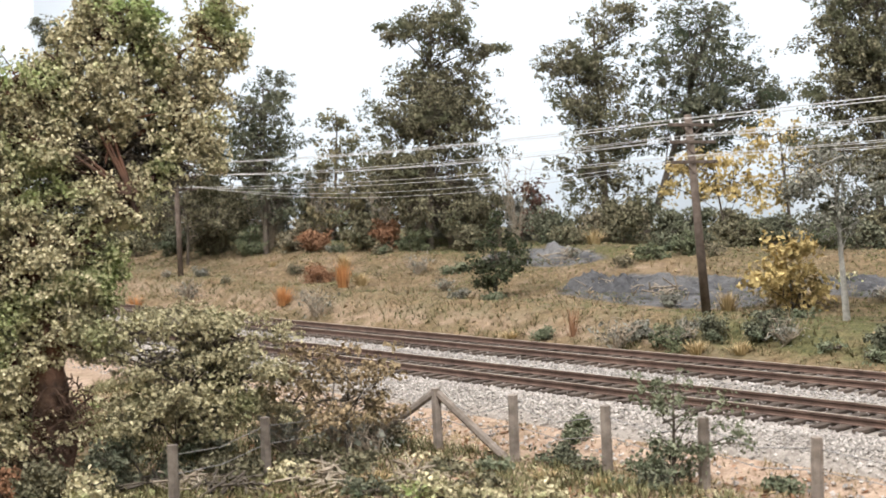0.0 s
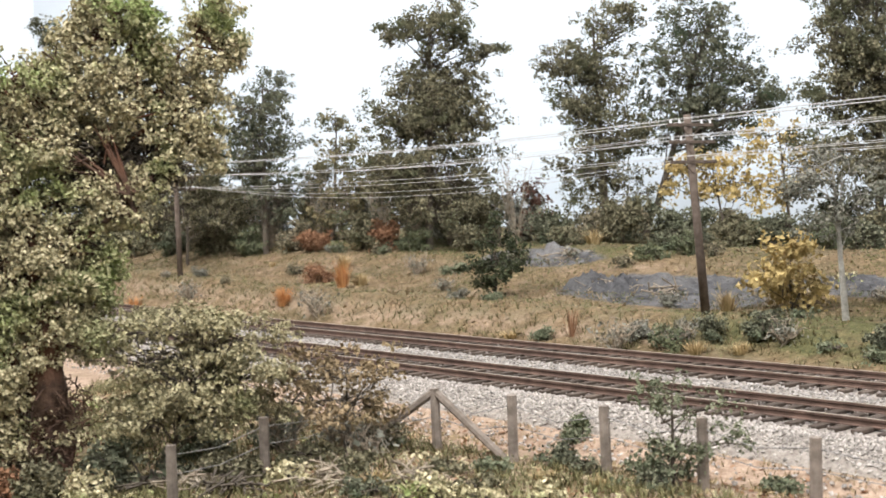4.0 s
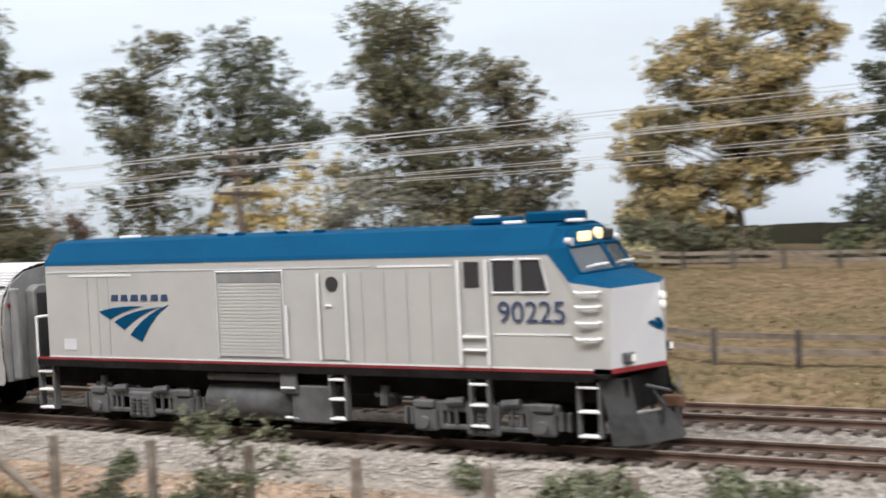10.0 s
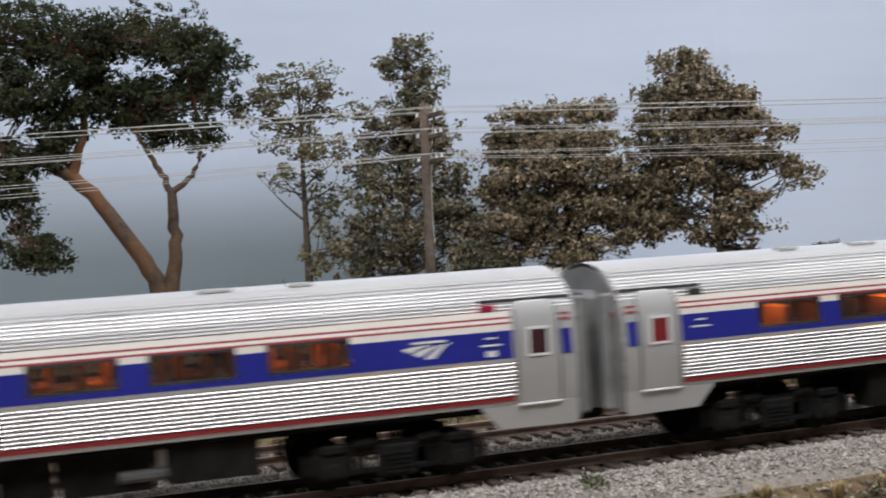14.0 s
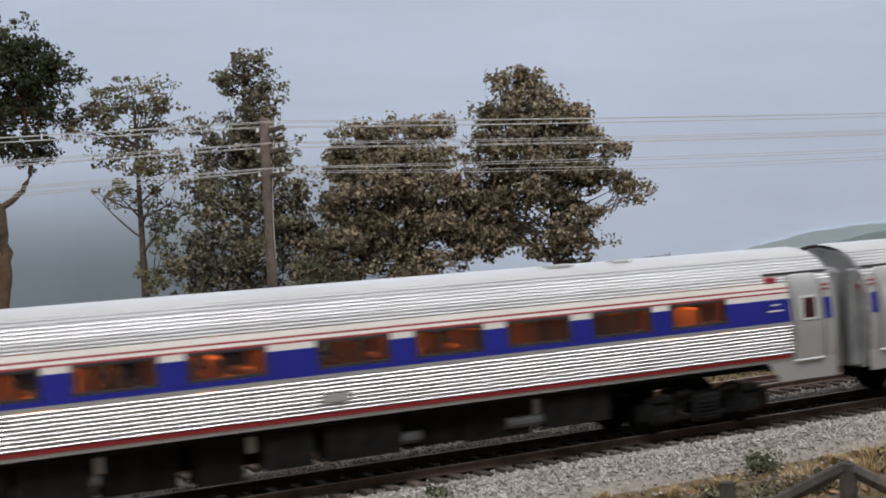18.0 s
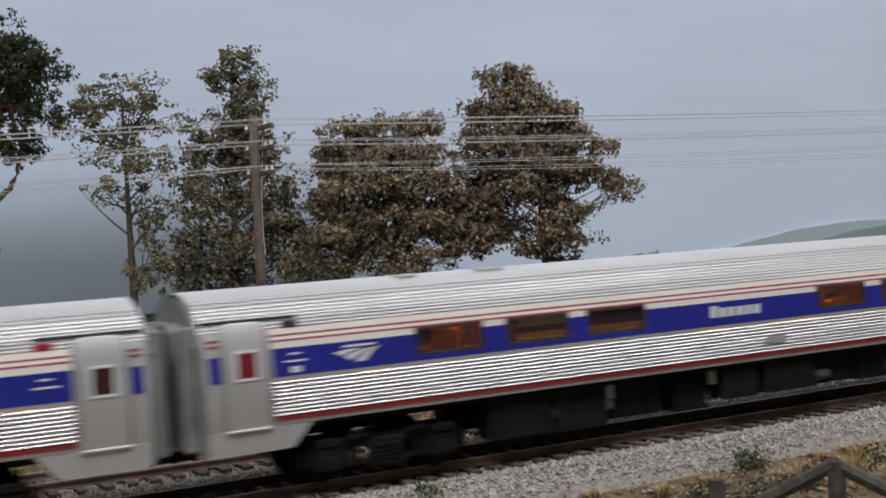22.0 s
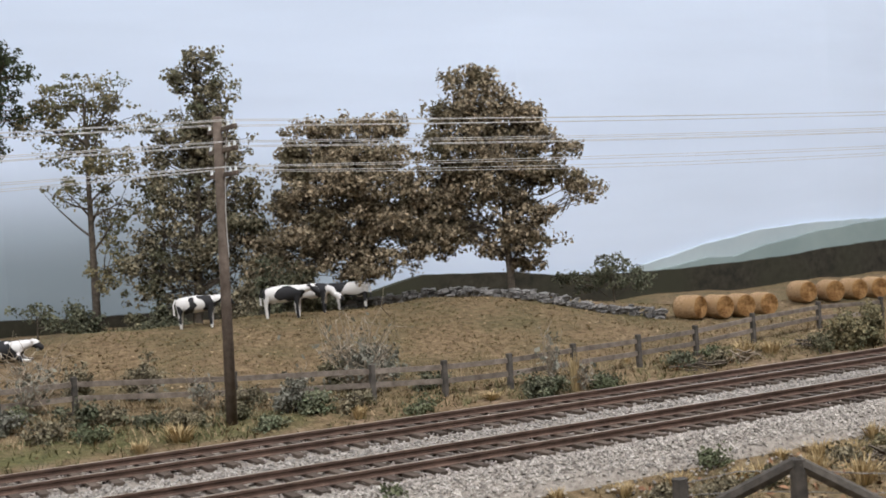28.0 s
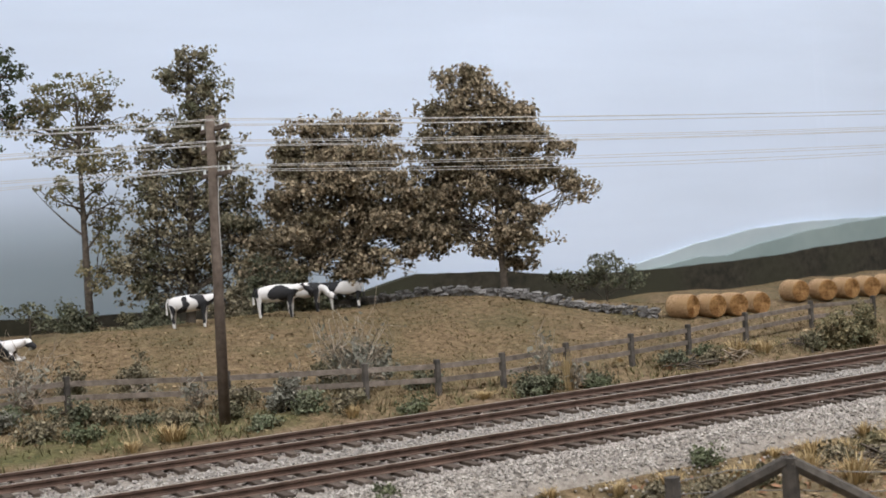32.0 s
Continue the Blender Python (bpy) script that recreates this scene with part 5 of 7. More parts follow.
backdrop_strip("backdrop_hill_grey", HILL_GREY, ridge([(600, 2), (660, 10), (694, 18), (749, 29), (807, 37), (850, 39.5), (896, 40), (980, 39), (1140, 42)]), 640, 1140, 3, label="grey far hills painted on the backdrop")
backdrop_strip("backdrop_hill_green", HILL_GREEN, ridge([(640, 2), (704, 14), (751, 20), (779, 19.5), (808, 25), (864, 32.5), (914, 36), (975, 38.5), (1140, 42)]), 670, 1140, 6, label="blue-green hills painted on the backdrop")
backdrop_strip("backdrop_hill_dark", HILL_DARK, ridge([(-200, 24), (-107, 35), (-16, 35), (63, 38), (130, 27), (200, 20), (330, 14), (480, 12), (500, 17), (529, 24.5), (551, 24), (588, 22), (630, 16.5), (698, 14.3), (758, 14.8), (828, 16.3), (886, 20), (967, 21.5), (1140, 24)]), -220, 1140, 9, label="dark wooded ridge painted on the backdrop")


# ---- benchwork under the layout ----
PLY = mixed("plywood", (0.34, 0.24, 0.14), (0.44, 0.32, 0.20), 0.05, 0.8)


def benchwork():
    a = empty("train_table", Matrix())
    tagged(a, "plain plywood layout table carrying the whole loop of track", "table")
    bm = bmesh.new()
    pts = [(-1850, -10), (-1300, 300), (-600, 160), (0, 55), (500, -20), (1000, -80), (1900, -60), (2050, 700), (1850, 1750), (-1300, 1950), (-2050, 1500), (-2100, 500)]
    top = [bm.verts.new((x, y, -16.5)) for x, y in pts]
    low = [bm.verts.new((x, y, -34)) for x, y in pts]
    bm.faces.new(top)
    bm.faces.new(low[::-1])
    for i in range(len(pts)):
        j = (i + 1) % len(pts)
        bm.faces.new((top[i], low[i], low[j], top[j]))
    bmesh.ops.recalc_face_normals(bm, faces=bm.faces)
    part("table_top", bm, PLY, a)
    for x, y in ((-1750, 300), (-1700, 1500), (-300, 300), (-300, 1700), (700, 100), (700, 1600), (1750, 300), (1700, 1500)):
        block("leg", x, y, -567, 60, 60, 1066, PLY, a, "", 2)


def roadbed():
    s = np.arange(LINE_S[0], LINE_S[-1], 20.0)
    mid = np.array([line_at(v, SPACING / 2) for v in s])
    nrm = np.stack([-np.sin(np.radians(mid[:, 2])), np.cos(np.radians(mid[:, 2]))], 1)
    rows = [np.c_[mid[:, :2] + o * nrm, np.full(len(mid), z)] for o, z in ((-58, -17), (-44, -3.3), (44, -3.3), (58, -17))]
    n = len(mid)
    faces = [(r * n + i, r * n + i + 1, (r + 1) * n + i + 1, (r + 1) * n + i) for r in range(3) for i in range(n - 1)]
    tagged(mesh_part("roadbed", np.concatenate(rows), [f[::-1] for f in faces], BALLAST_BED), "grey ballast bed under both tracks", "ballast", kind="structure")


def brush_pile(x, y, rx, ry, n, seed):
    """A low heap of broken dead sticks."""
    rng = np.random.default_rng(seed)
    a = empty("brush_pile", P(x, y, gz(x, y)))
    for k in range(n):
        c = np.array([rng.normal(0, 0.45) * rx, rng.normal(0, 0.45) * ry, 0.0])
        c[2] = gz(x + c[0], y + c[1]) - gz(x, y) + rng.uniform(0.3, 2.4)
        d = rng.normal(size=3) * (1, 1, 0.3)
        d *= rng.uniform(2.0, 7.5) / np.linalg.norm(d)
        mesh_part("stick", *tube(np.stack([c - d, c + rng.normal(0, 0.5, 3), c + d]), (0.34, 0.28, 0.12), 4), TWIG if seed % 2 else BARK, a)
    tagged(a, "low heap of broken grey sticks on the verge", "brush pile", "brush piles on the near verge")


CINDER = mixed("cinder", (0.028, 0.028, 0.03), (0.12, 0.118, 0.12), 0.22, 0.95, c=(0.15, 0.145, 0.14), scale2=3.5, bump=1.0)


def cinder_mound(x, y, rx, ry, h, seed):
    """A lumpy low mound of dumped cinders that thins out at its rim."""
    n, m = 34, 22
    v = []
    for j in range(m):
        for i in range(n):
            u, w = 2 * i / (n - 1) - 1, 2 * j / (m - 1) - 1
            q = math.hypot(u, w)
            px, py = x + u * rx, y + w * ry - 0.25 * u * rx
            rise = h * max(0.0, 1 - q * q) ** 0.8 * (0.55 + 0.9 * noise.fractal((px * 0.09, py * 0.12, seed), 0.7, 2.0, 5))
            v.append((px, py, gz(px, py) + rise - (0.9 if q > 0.92 else 0.1)))
    f = [(j * n + i, j * n + i + 1, (j + 1) * n + i + 1, (j + 1) * n + i) for j in range(m - 1) for i in range(n - 1)]
    tagged(mesh_part("cinder_mound", v, f, CINDER), "low lumpy mound of dark grey cinder on the slope", "mound", "mounds on the slope")


for k, row in enumerate(((-296, 494, 26, 9, 8.0), (-262, 497, 24, 8, 4.5), (-240, 500, 24, 8, 4.0), (-362, 558, 26, 8, 5.0), (-392, 548, 16, 6, 4.0), (-176, 496, 30, 9, 4.5))):
    cinder_mound(*row, 3.0 + k)


for k, (x, y, rx, ry, n) in enumerate(((-262, 212, 14, 8, 60), (-246, 214, 12, 8, 50), (-232, 212, 12, 7, 40), (-216, 228, 12, 8, 34), (-276, 205, 10, 8, 40), (-200, 240, 10, 6, 22), (292, 176, 9, 6, 26), (306, 184, 9, 6, 24), (436, 300, 9, 4, 18), (398, 304, 9, 4, 22), (378, 306, 8, 4, 16), (-262, 486, 16, 6, 26), (-240, 480, 12, 5, 0), (-292, 492, 12, 5, 22), (-360, 556, 12, 5, 0), (-352, 552, 10, 5, 16))):
    if not n:
        continue
    brush_pile(x, y, rx, ry, n, 700 + k)
growth([(-214, 236, 8, 5, "olive"), (-200, 226, 9, 4, "dark"), (-222, 222, 8, 5, "khaki"), (-246, 222, 9, 6, "olive"), (-180, 240, 7, 3, "olive"), (-160, 238, 6, 3, "khaki"), (-196, 250, 5, 3, "olive"), (-176, 268, 6, 4, "dark"), (-149, 266, 6, 4, "sage")], 720)
growth([(238, 190, 6, 4, "brown"), (252, 186, 7, 4, "olive"), (268, 184, 7, 5, "straw"), (282, 186, 8, 5, "brown"), (294, 190, 7, 5, "straw"), (306, 168, 9, 9, "olive"), (318, 182, 8, 8, "brown"), (262, 196, 6, 4, "straw"), (232, 200, 6, 3, "brown"), (316, 172, 8, 8, "straw")], 740)


# bare saplings inside the wood
for k in range(16):
    x = -720 + 19 * k
    twig_bush(x, 628 + 14 * math.sin(k * 2.3), 11 + 3 * math.sin(k * 1.7), 34 + 10 * math.sin(k * 3.1), 800 + k, "bare grey-brown sapling at the wood edge")
# low scrub scattered on the slope
_rnd = random.Random(77)
for k in range(34):
    x = _rnd.uniform(-640, -150)
    y = float(front_y(x)) + _rnd.uniform(84, 200)
    if -330 < x < -200 and 470 < y < 510:
        continue
    w = _rnd.uniform(4, 8.5)
    growth([(round(x), round(y), w, w * _rnd.uniform(0.45, 0.9), _rnd.choice(("sage", "grey", "olive", "twig", "twig", "straw", "brown", "khaki")))], 830 + k)
growth([(-236, 255, 12, 12, "twig"), (-222, 252, 11, 10, "twig"), (-246, 246, 11, 13, "twig"), (-228, 262, 9, 7, "brown")], 880)
growth([(-276, 190, 9, 11, "olive"), (-290, 188, 9, 9, "rust"), (-268, 205, 10, 15, "dark"), (-262, 194, 8, 7, "khaki"), (-300, 190, 9, 12, "olive")], 890)


# ---- train: helpers ----
STEEL = mixed("stainless_steel", (0.84, 0.83, 0.83), (0.92, 0.91, 0.91), 0.03, 0.32, metal=0.5, bump=0.03, spec=0.6)
SMOOTH_STEEL = mixed("grey_silver_paint", (0.43, 0.425, 0.415), (0.49, 0.485, 0.475), 0.05, 0.42, metal=0.3, bump=0.05, spec=0.5)
LOCO_SILVER = mixed("warm_silver_paint", (0.46, 0.448, 0.43), (0.525, 0.512, 0.49), 0.06, 0.5, metal=0.15, bump=0.06)
CREAM = mixed("cream_band", (0.72, 0.68, 0.62), (0.78, 0.74, 0.68), 0.05, 0.5, bump=0.02)
RED = mixed("red_stripe_paint", (0.27, 0.026, 0.03), (0.33, 0.036, 0.042), 0.05, 0.5, bump=0.02)
NAVY = mixed("navy_band", (0.012, 0.016, 0.22), (0.018, 0.022, 0.27), 0.04, 0.35, bump=0.02, spec=0.5)
ROOF_BLUE = mixed("roof_blue_paint", (0.0, 0.05, 0.12), (0.001, 0.062, 0.14), 0.05, 0.65, bump=0.05, spec=0.06)
NUMBER_BLUE = mixed("number_blue", (0.03, 0.05, 0.11), (0.04, 0.06, 0.13), 0.1, 0.6, bump=0)
WHITE = mixed("white_paint", (0.78, 0.78, 0.78), (0.84, 0.84, 0.84), 0.05, 0.5, bump=0.02)
NOSE_GREY = mixed("nose_silver_paint", (0.62, 0.63, 0.65), (0.68, 0.69, 0.71), 0.05, 0.45, bump=0.03, metal=0.1)
UNDER = mixed("underframe_black", (0.006, 0.0055, 0.005), (0.018, 0.017, 0.016), 0.2, 0.9, bump=0.2, spec=0.15)
TRUCK_GREY = mixed("truck_grey", (0.075, 0.075, 0.077), (0.135, 0.135, 0.135), 0.2, 0.6, bump=0.2)
DARK = mixed("dark_rubber", (0.03, 0.03, 0.032), (0.06, 0.06, 0.062), 0.2, 0.7)
BELLOWS = mixed("diaphragm_grey", (0.17, 0.17, 0.17), (0.29, 0.29, 0.285), 0.1, 0.55, bump=0.15)
SEAT = mixed("seat_cloth", (0.36, 0.16, 0.08), (0.52, 0.26, 0.14), 0.3, 0.85)
INSIDE = mixed("saloon_lining", (0.16, 0.10, 0.075), (0.24, 0.15, 0.11), 0.1, 0.8)


def glow(name, colour, strength):
    m, tree, out = node_material(name)
    out.inputs["Base Color"].default_value = (*colour, 1)
    out.inputs["Emission Color"].default_value = (*colour, 1)
    out.inputs["Emission Strength"].default_value = strength
    return m


def glass(name, colour, alpha, rough=0.06):
    m, tree, out = node_material(name)
    out.inputs["Base Color"].default_value = (*colour, 1)
    out.inputs["Alpha"].default_value = alpha
    out.inputs["Roughness"].default_value = rough
    out.inputs["Specular IOR Level"].default_value = 0.6
    return m


SALOON_LIGHT = glow("saloon_light", (1.0, 0.36, 0.10), 15.0)
HEAD_LIGHT = glow("headlight_glow", (1.0, 0.72, 0.36), 0.9)
MARKER = glow("marker_white", (1.0, 0.98, 0.92), 0.12)
TINTED = glass("tinted_pane", (0.035, 0.022, 0.018), 0.55)
CAB_GLASS = glass("cab_pane", (0.045, 0.043, 0.045), 0.9)
CLEAR_GLASS = glass("windscreen", (0.10, 0.11, 0.115), 0.85, 0.1)
RED_GLASS = glass("red_lit_pane", (0.12, 0.01, 0.012), 1.0)
RED_GLASS.node_tree.nodes["Principled BSDF"].inputs["Emission Color"].default_value = (1.0, 0.03, 0.05, 1)
RED_GLASS.node_tree.nodes["Principled BSDF"].inputs["Emission Strength"].default_value = 0.06


RED_LAMP = glow("red_marker_lamp", (0.30, 0.01, 0.04), 0.10)
RED_DARK = glass("dark_red_pane", (0.045, 0.008, 0.012), 1.0, 0.2)


def lettering(name, words, x, y, z, size, side, material, parent, label):
    cu = bpy.data.curves.new(name, "FONT")
    cu.body, cu.size, cu.extrude = words, size * MM, 0.00006
    cu.align_x, cu.align_y = "CENTER", "CENTER"
    tmp = bpy.data.objects.new("lettering_source", cu)
    me = bpy.data.meshes.new_from_object(tmp)
    bpy.data.objects.remove(tmp)
    me.materials.clear()
    me.materials.append(material)
    ob = new(name, me)
    ob.parent = parent
    ob.matrix_local = pose(x * MM, side * y * MM, z * MM, 90, 0, 0 if side < 0 else 180)
    ob["label"] = label
    return ob


def swoosh(x, z, w, h, y, side, material, parent, label):
    """Three curved bands fanning from the upper right down to a slanted edge: the operator's plain emblem shape."""
    flip = 1 if side < 0 else -1
    bands = (((0.0, 0.81), (0.30, 1.0), (0.16, 0.60), (0.36, 0.86), (0.63, 0.95)),
             ((0.215, 0.53), (0.46, 0.87), (0.36, 0.32), (0.60, 0.80), (0.905, 0.94)),
             ((0.44, 0.18), (0.65, 0.76), (0.60, 0.0), (0.76, 0.70), (1.0, 1.0)))
    t = np.linspace(0, 1, 8)[:, None]
    for p, pc, q, qc, tip in (np.array(band) for band in bands):
        upper = (1 - t) ** 2 * p + 2 * t * (1 - t) * pc + t * t * tip
        lower = (1 - t) ** 2 * q + 2 * t * (1 - t) * qc + t * t * tip
        outline = np.concatenate([upper, lower[-2::-1]])
        plate("emblem_band", [(x + flip * (px - 0.5) * w, z + (pz - 0.5) * h) for px, pz in outline], y, side, material, parent, label)


def wheelset_truck(name, x, base, material, parent, label, radius=5.0, half=13.5):
    tr = empty(name, Matrix())
    tr.parent = parent
    tr.matrix_local = pose(x * MM, 0, 0)
    tr["label"] = label
    for side in (-1, 1):
        bm = bmesh.new()
        box(bm, 0, side * half, 9.0, base + 8, 2.2, 2.6, 0.4)
        box(bm, 0, side * (half + 0.4), 4.1, base - 6, 1.2, 1.3, 0.3)
        for wx in (-base / 2, base / 2):
            box(bm, wx, side * (half + 0.6), 5.8, 6.2, 2.6, 5.6, 0.5)
            box(bm, wx, side * (half + 1.2), 9.6, 5.4, 2.4, 2.0, 0.4)
            rod(bm, (wx, side * (half + 1.4), 5.2), (wx, side * (half + 2.8), 5.2), 1.7, 1.4, 10)
            for dx in (-4.0, 4.0):
                rod(bm, (wx + dx, side * (half + 0.4), 4.4), (wx + dx, side * (half + 0.4), 8.6), 0.9, sides=8)
                box(bm, wx + dx * 1.5, side * half, 6.4, 1.0, 1.8, 4.4, 0.2)
        box(bm, 0, side * (half + 0.9), 6.0, 8.6, 2.4, 7.2, 0.5)
        part("side_frame", bm, material, tr)
        for dx in (-2.2, 0, 2.2):
            bm = bmesh.new()
            for k in range(5):
                rod(bm, (dx, side * (half + 2.2), 3.4 + k), (dx, side * (half + 2.2), 4.0 + k), 0.95, sides=8)
            part("spring", bm, material, tr)
        for dx in (-7.4, 7.4):
            bm = bmesh.new()
            rod(bm, (dx - 2.4, side * (half + 1.0), 10.0), (dx + 2.4, side * (half + 1.0), 10.4), 1.1, sides=8)
            rod(bm, (dx, side * (half + 1.0), 5.0), (dx, side * (half + 1.0), 9.4), 0.5, sides=6)
            part("brake_cylinder", bm, material, tr)
    for wx in (-base / 2, base / 2):
        bm = bmesh.new()
        rod(bm, (wx, -10.5, radius), (wx, 10.5, radius), 1.2, sides=8)
        for side in (-1, 1):
            rod(bm, (wx, side * 7.7, radius), (wx, side * 10.6, radius), radius, sides=20)
            rod(bm, (wx, side * 7.1, radius), (wx, side * 7.7, radius), radius + 0.7, sides=20)
        part("wheelset", bm, UNDER, tr)
    return tr


def ladder(x, y, z0, z1, width, rungs, side, parent):
    steps = empty("step_ladder", Matrix())
    steps.parent = parent
    bm = bmesh.new()
    for dx in (-width / 2, width / 2):
        box(bm, x + dx, side * y, (z0 + z1) / 2, 0.9, 2.2, z1 - z0, 0.15)
    part("stile", bm, TRUCK_GREY, steps)
    for k in range(rungs):
        z = z0 + 0.5 + (z1 - z0 - 2) * k / max(1, rungs - 1)
        block("tread", x, side * (y + 0.25), z, width, 2.4, 0.55, WHITE, steps, "white-edged step", 0.1)


# ---- the coaches ----
SECTION = ((14.4, 17.4), (17.4, 17.9), (21.0, 18.15), (25.5, 18.2), (29.0, 18.0), (33.6, 17.4), (36.4, 16.6), (39.0, 15.2), (41.5, 12.9), (43.6, 9.2), (45.0, 4.4), (45.4, 0.0))


def half_width(z):
    return float(np.interp(z, [p[0] for p in SECTION], [p[1] for p in SECTION]))


def fluted(z0, z1, n, depth=0.8):
    out = []
    pitch = (z1 - z0) / n
    for i in range(n):
        z = z0 + i * pitch
        for f, o in ((0.0, -0.3), (0.1, -0.25), (0.2, depth * 0.5), (0.34, depth * 0.92), (0.5, depth), (0.66, depth * 0.86), (0.8, depth * 0.4), (0.9, -0.25)):
            out.append((half_width(z + f * pitch) + o - depth * 0.7, z + f * pitch))
    out.append((half_width(z1) - depth * 0.7, z1))
    return out


def coach_windows(u0s):
    return [(u - 150, u - 150 + 17.05) for u in u0s]


LONG = 1.0557  # length of the coaches over the 300 mm on which their parts are laid out
COACH = (40.2, 62.6, 85.5, 108.5, 131.3, 159.2, 181.8, 204.4, 227.5)
COACH_TURNED = tuple(282.95 - u for u in COACH)[::-1]
CAFE_A = (39.8, 62.8, 85.2, 108.0, 181.9, 205.5, 229.2)
CAFE_B = (53.2, 76.2, 98.3, 170.6, 193.8, 217.0, 240.4)


def lengthen(ob, k):
    """Draws a vehicle's parts out along its length; trucks, seats and lettering keep their shape and move."""
    for child in ob.children:
        if child.location.length > 1e-6:
            child.location.x *= k
        else:
            if child.data:
                for vert in child.data.vertices:
                    vert.co.x *= k
            lengthen(child, k)


def coach(u0s, cafe=False):
    a = empty("passenger_coach", Matrix())
    wins = coach_windows(u0s)
    X0, X1 = -130.0, 130.0
    strip("sill", [(16.0, 15.5), (17.6, 15.5), (17.75, 16.4)], X0, X1, SMOOTH_STEEL, a, "grey side sill")
    strip("red_stripe", [(17.86, 16.4), (17.95, 17.35)], X0, X1, RED, a, "thin red stripe along the sill")
    for side in (-1, 1):
        strip("fluted_panel", fluted(17.35, 25.2, 9), X0, X1, STEEL, a, "ribbed stainless side panel", (side,))
    strip("waist_rail", [(18.2, 25.2), (18.25, 26.0)], X0, X1, SMOOTH_STEEL, a, "plain grey waist moulding")
    strip("blue_band", [(18.22, 26.0), (18.15, 27.2)], X0, X1, NAVY, a, "navy blue window band")
    edges = [X0] + [e for w in wins for e in w] + [X1]
    for e0, e1 in zip(edges[::2], edges[1::2]):
        for side in (-1, 1):
            strip("blue_panel", [(18.15, 27.2), (17.62, 32.2)], e0, e1, NAVY, a, "navy blue panel between windows", (side,))
            strip("white_panel", [(17.62, 32.2), (17.42, 33.6)], e0, e1, CREAM, a, "cream panel between windows", (side,))
    for z0, z1, mat, name in ((33.6, 34.05, RED, "red_stripe"), (34.05, 34.75, CREAM, "cream_band"), (34.75, 35.2, RED, "red_stripe"), (35.2, 36.5, CREAM, "cream_band")):
        strip(name, [(half_width(z0) + 0.02, z0), (half_width(z1) + 0.02, z1)], X0, X1, mat, a)
    for side in (-1, 1):
        strip("roof_panel", fluted(36.5, 43.4, 9, 0.5), -145, 145, STEEL, a, "ribbed stainless roof side", (side,))
        crown = [(9.4, 43.35), (8.5, 43.95), (7.7, 43.85), (6.1, 44.6), (5.3, 44.5), (3.5, 45.1), (2.7, 45.0), (0.0, 45.4)]
        strip("roof_top", crown, -145, 145, STEEL, a, "ribbed stainless roof top", (side,))
    # windows
    for w0, w1 in wins:
        for side in (-1, 1):
            bm = bmesh.new()
            for x, z, sx, sz in (((w0 + w1) / 2, 33.3, w1 - w0, 0.6), ((w0 + w1) / 2, 27.5, w1 - w0, 0.6), (w0 + 0.3, 30.4, 0.6, 6.4), (w1 - 0.3, 30.4, 0.6, 6.4)):
                box(bm, x, side * 17.35, z, sx, 0.9, sz)
            win = part("window", bm, DARK, a, "dark framed saloon window")
            pane = mesh_part("pane", [(w0 + 0.4, side * 17.25, 27.5), (w1 - 0.4, side * 17.25, 27.5), (w1 - 0.4, side * 17.0, 33.3), (w0 + 0.4, side * 17.0, 33.3)], [(0, 1, 2, 3)], TINTED, win, "brown tinted window pane")
    # saloon inside
    block("floor", 0, 0, 22.5, 286, 33, 1.0, INSIDE, a, "saloon floor")
    block("saloon_ceiling", 0, 0, 36.6, 286, 30, 0.8, INSIDE, a, "saloon ceiling")
    rng = random.Random(len(u0s))
    for k in range(11):
        block("saloon_lamp", -125 + 25 * k + rng.uniform(-8, 8), rng.choice((-10, -6, 3)), 35.4, 7.0, 5.0, 0.6, SALOON_LIGHT, a, "small warm saloon lamp")
    first = None
    for k in range(26):
        x = -128 + k * 10.2
        if cafe and -60 < x < 40:
            continue
        for side in (-1, 1):
            if first is None:
                bm = bmesh.new()
                box(bm, 0, 0, 26.2, 4.6, 10.5, 2.0, 0.6)
                box(bm, -2.4, 0, 28.6, 1.6, 10.5, 6.6, 0.6)
                first = part("seat", bm, SEAT, a, "orange-brown saloon seat")
                first.matrix_local = P(x, side * 9.5, 0)
            else:
                s = first.copy()
                scene.collection.objects.link(s)
                s.parent = a
                s.matrix_local = P(x + rng.uniform(-1, 1), side * 9.5, 0, rng.choice((0, 0, 180)))
    # ends with doors, diaphragms, roof vents
    for end in (-1, 1):
        for side in (-1, 1):
            prof = [(half_width(z), z) for z in (14.6, 18, 22, 25.5, 29, 33.6, 36.5, 38.0)]
            x0, x1 = sorted((end * 130, end * 144.6))
            strip("end_panel", prof, x0, x1, SMOOTH_STEEL, a, "smooth silver vestibule side", (side,), True)
            skirt = [(122.0, 15.4), (126.4, 10.3), (144.0, 10.0), (144.6, 11.0), (144.6, 15.4)]
            plate("skirt", [(end * px, pz) for px, pz in skirt], 17.36, side, SMOOTH_STEEL, a, "silver vestibule skirt with a slanted corner", 0.3)
            dx0, dx1 = sorted((end * 131.2, end * 140.2))
            dp = [(half_width(z) + 0.28, z) for z in (15.9, 21, 25.5, 29, 33.6, 36.4, 38.2)]
            door = strip("door", dp, dx0, dx1, SMOOTH_STEEL, a, "silver vestibule door", (side,), True)
            strip("door_head", [(half_width(z) + o, z) for z, o in ((38.2, 0.28), (38.9, 0.1), (39.3, -0.5))], dx0 + 1.2, dx1 - 1.2, SMOOTH_STEEL, a, "rounded door head", (side,), True)
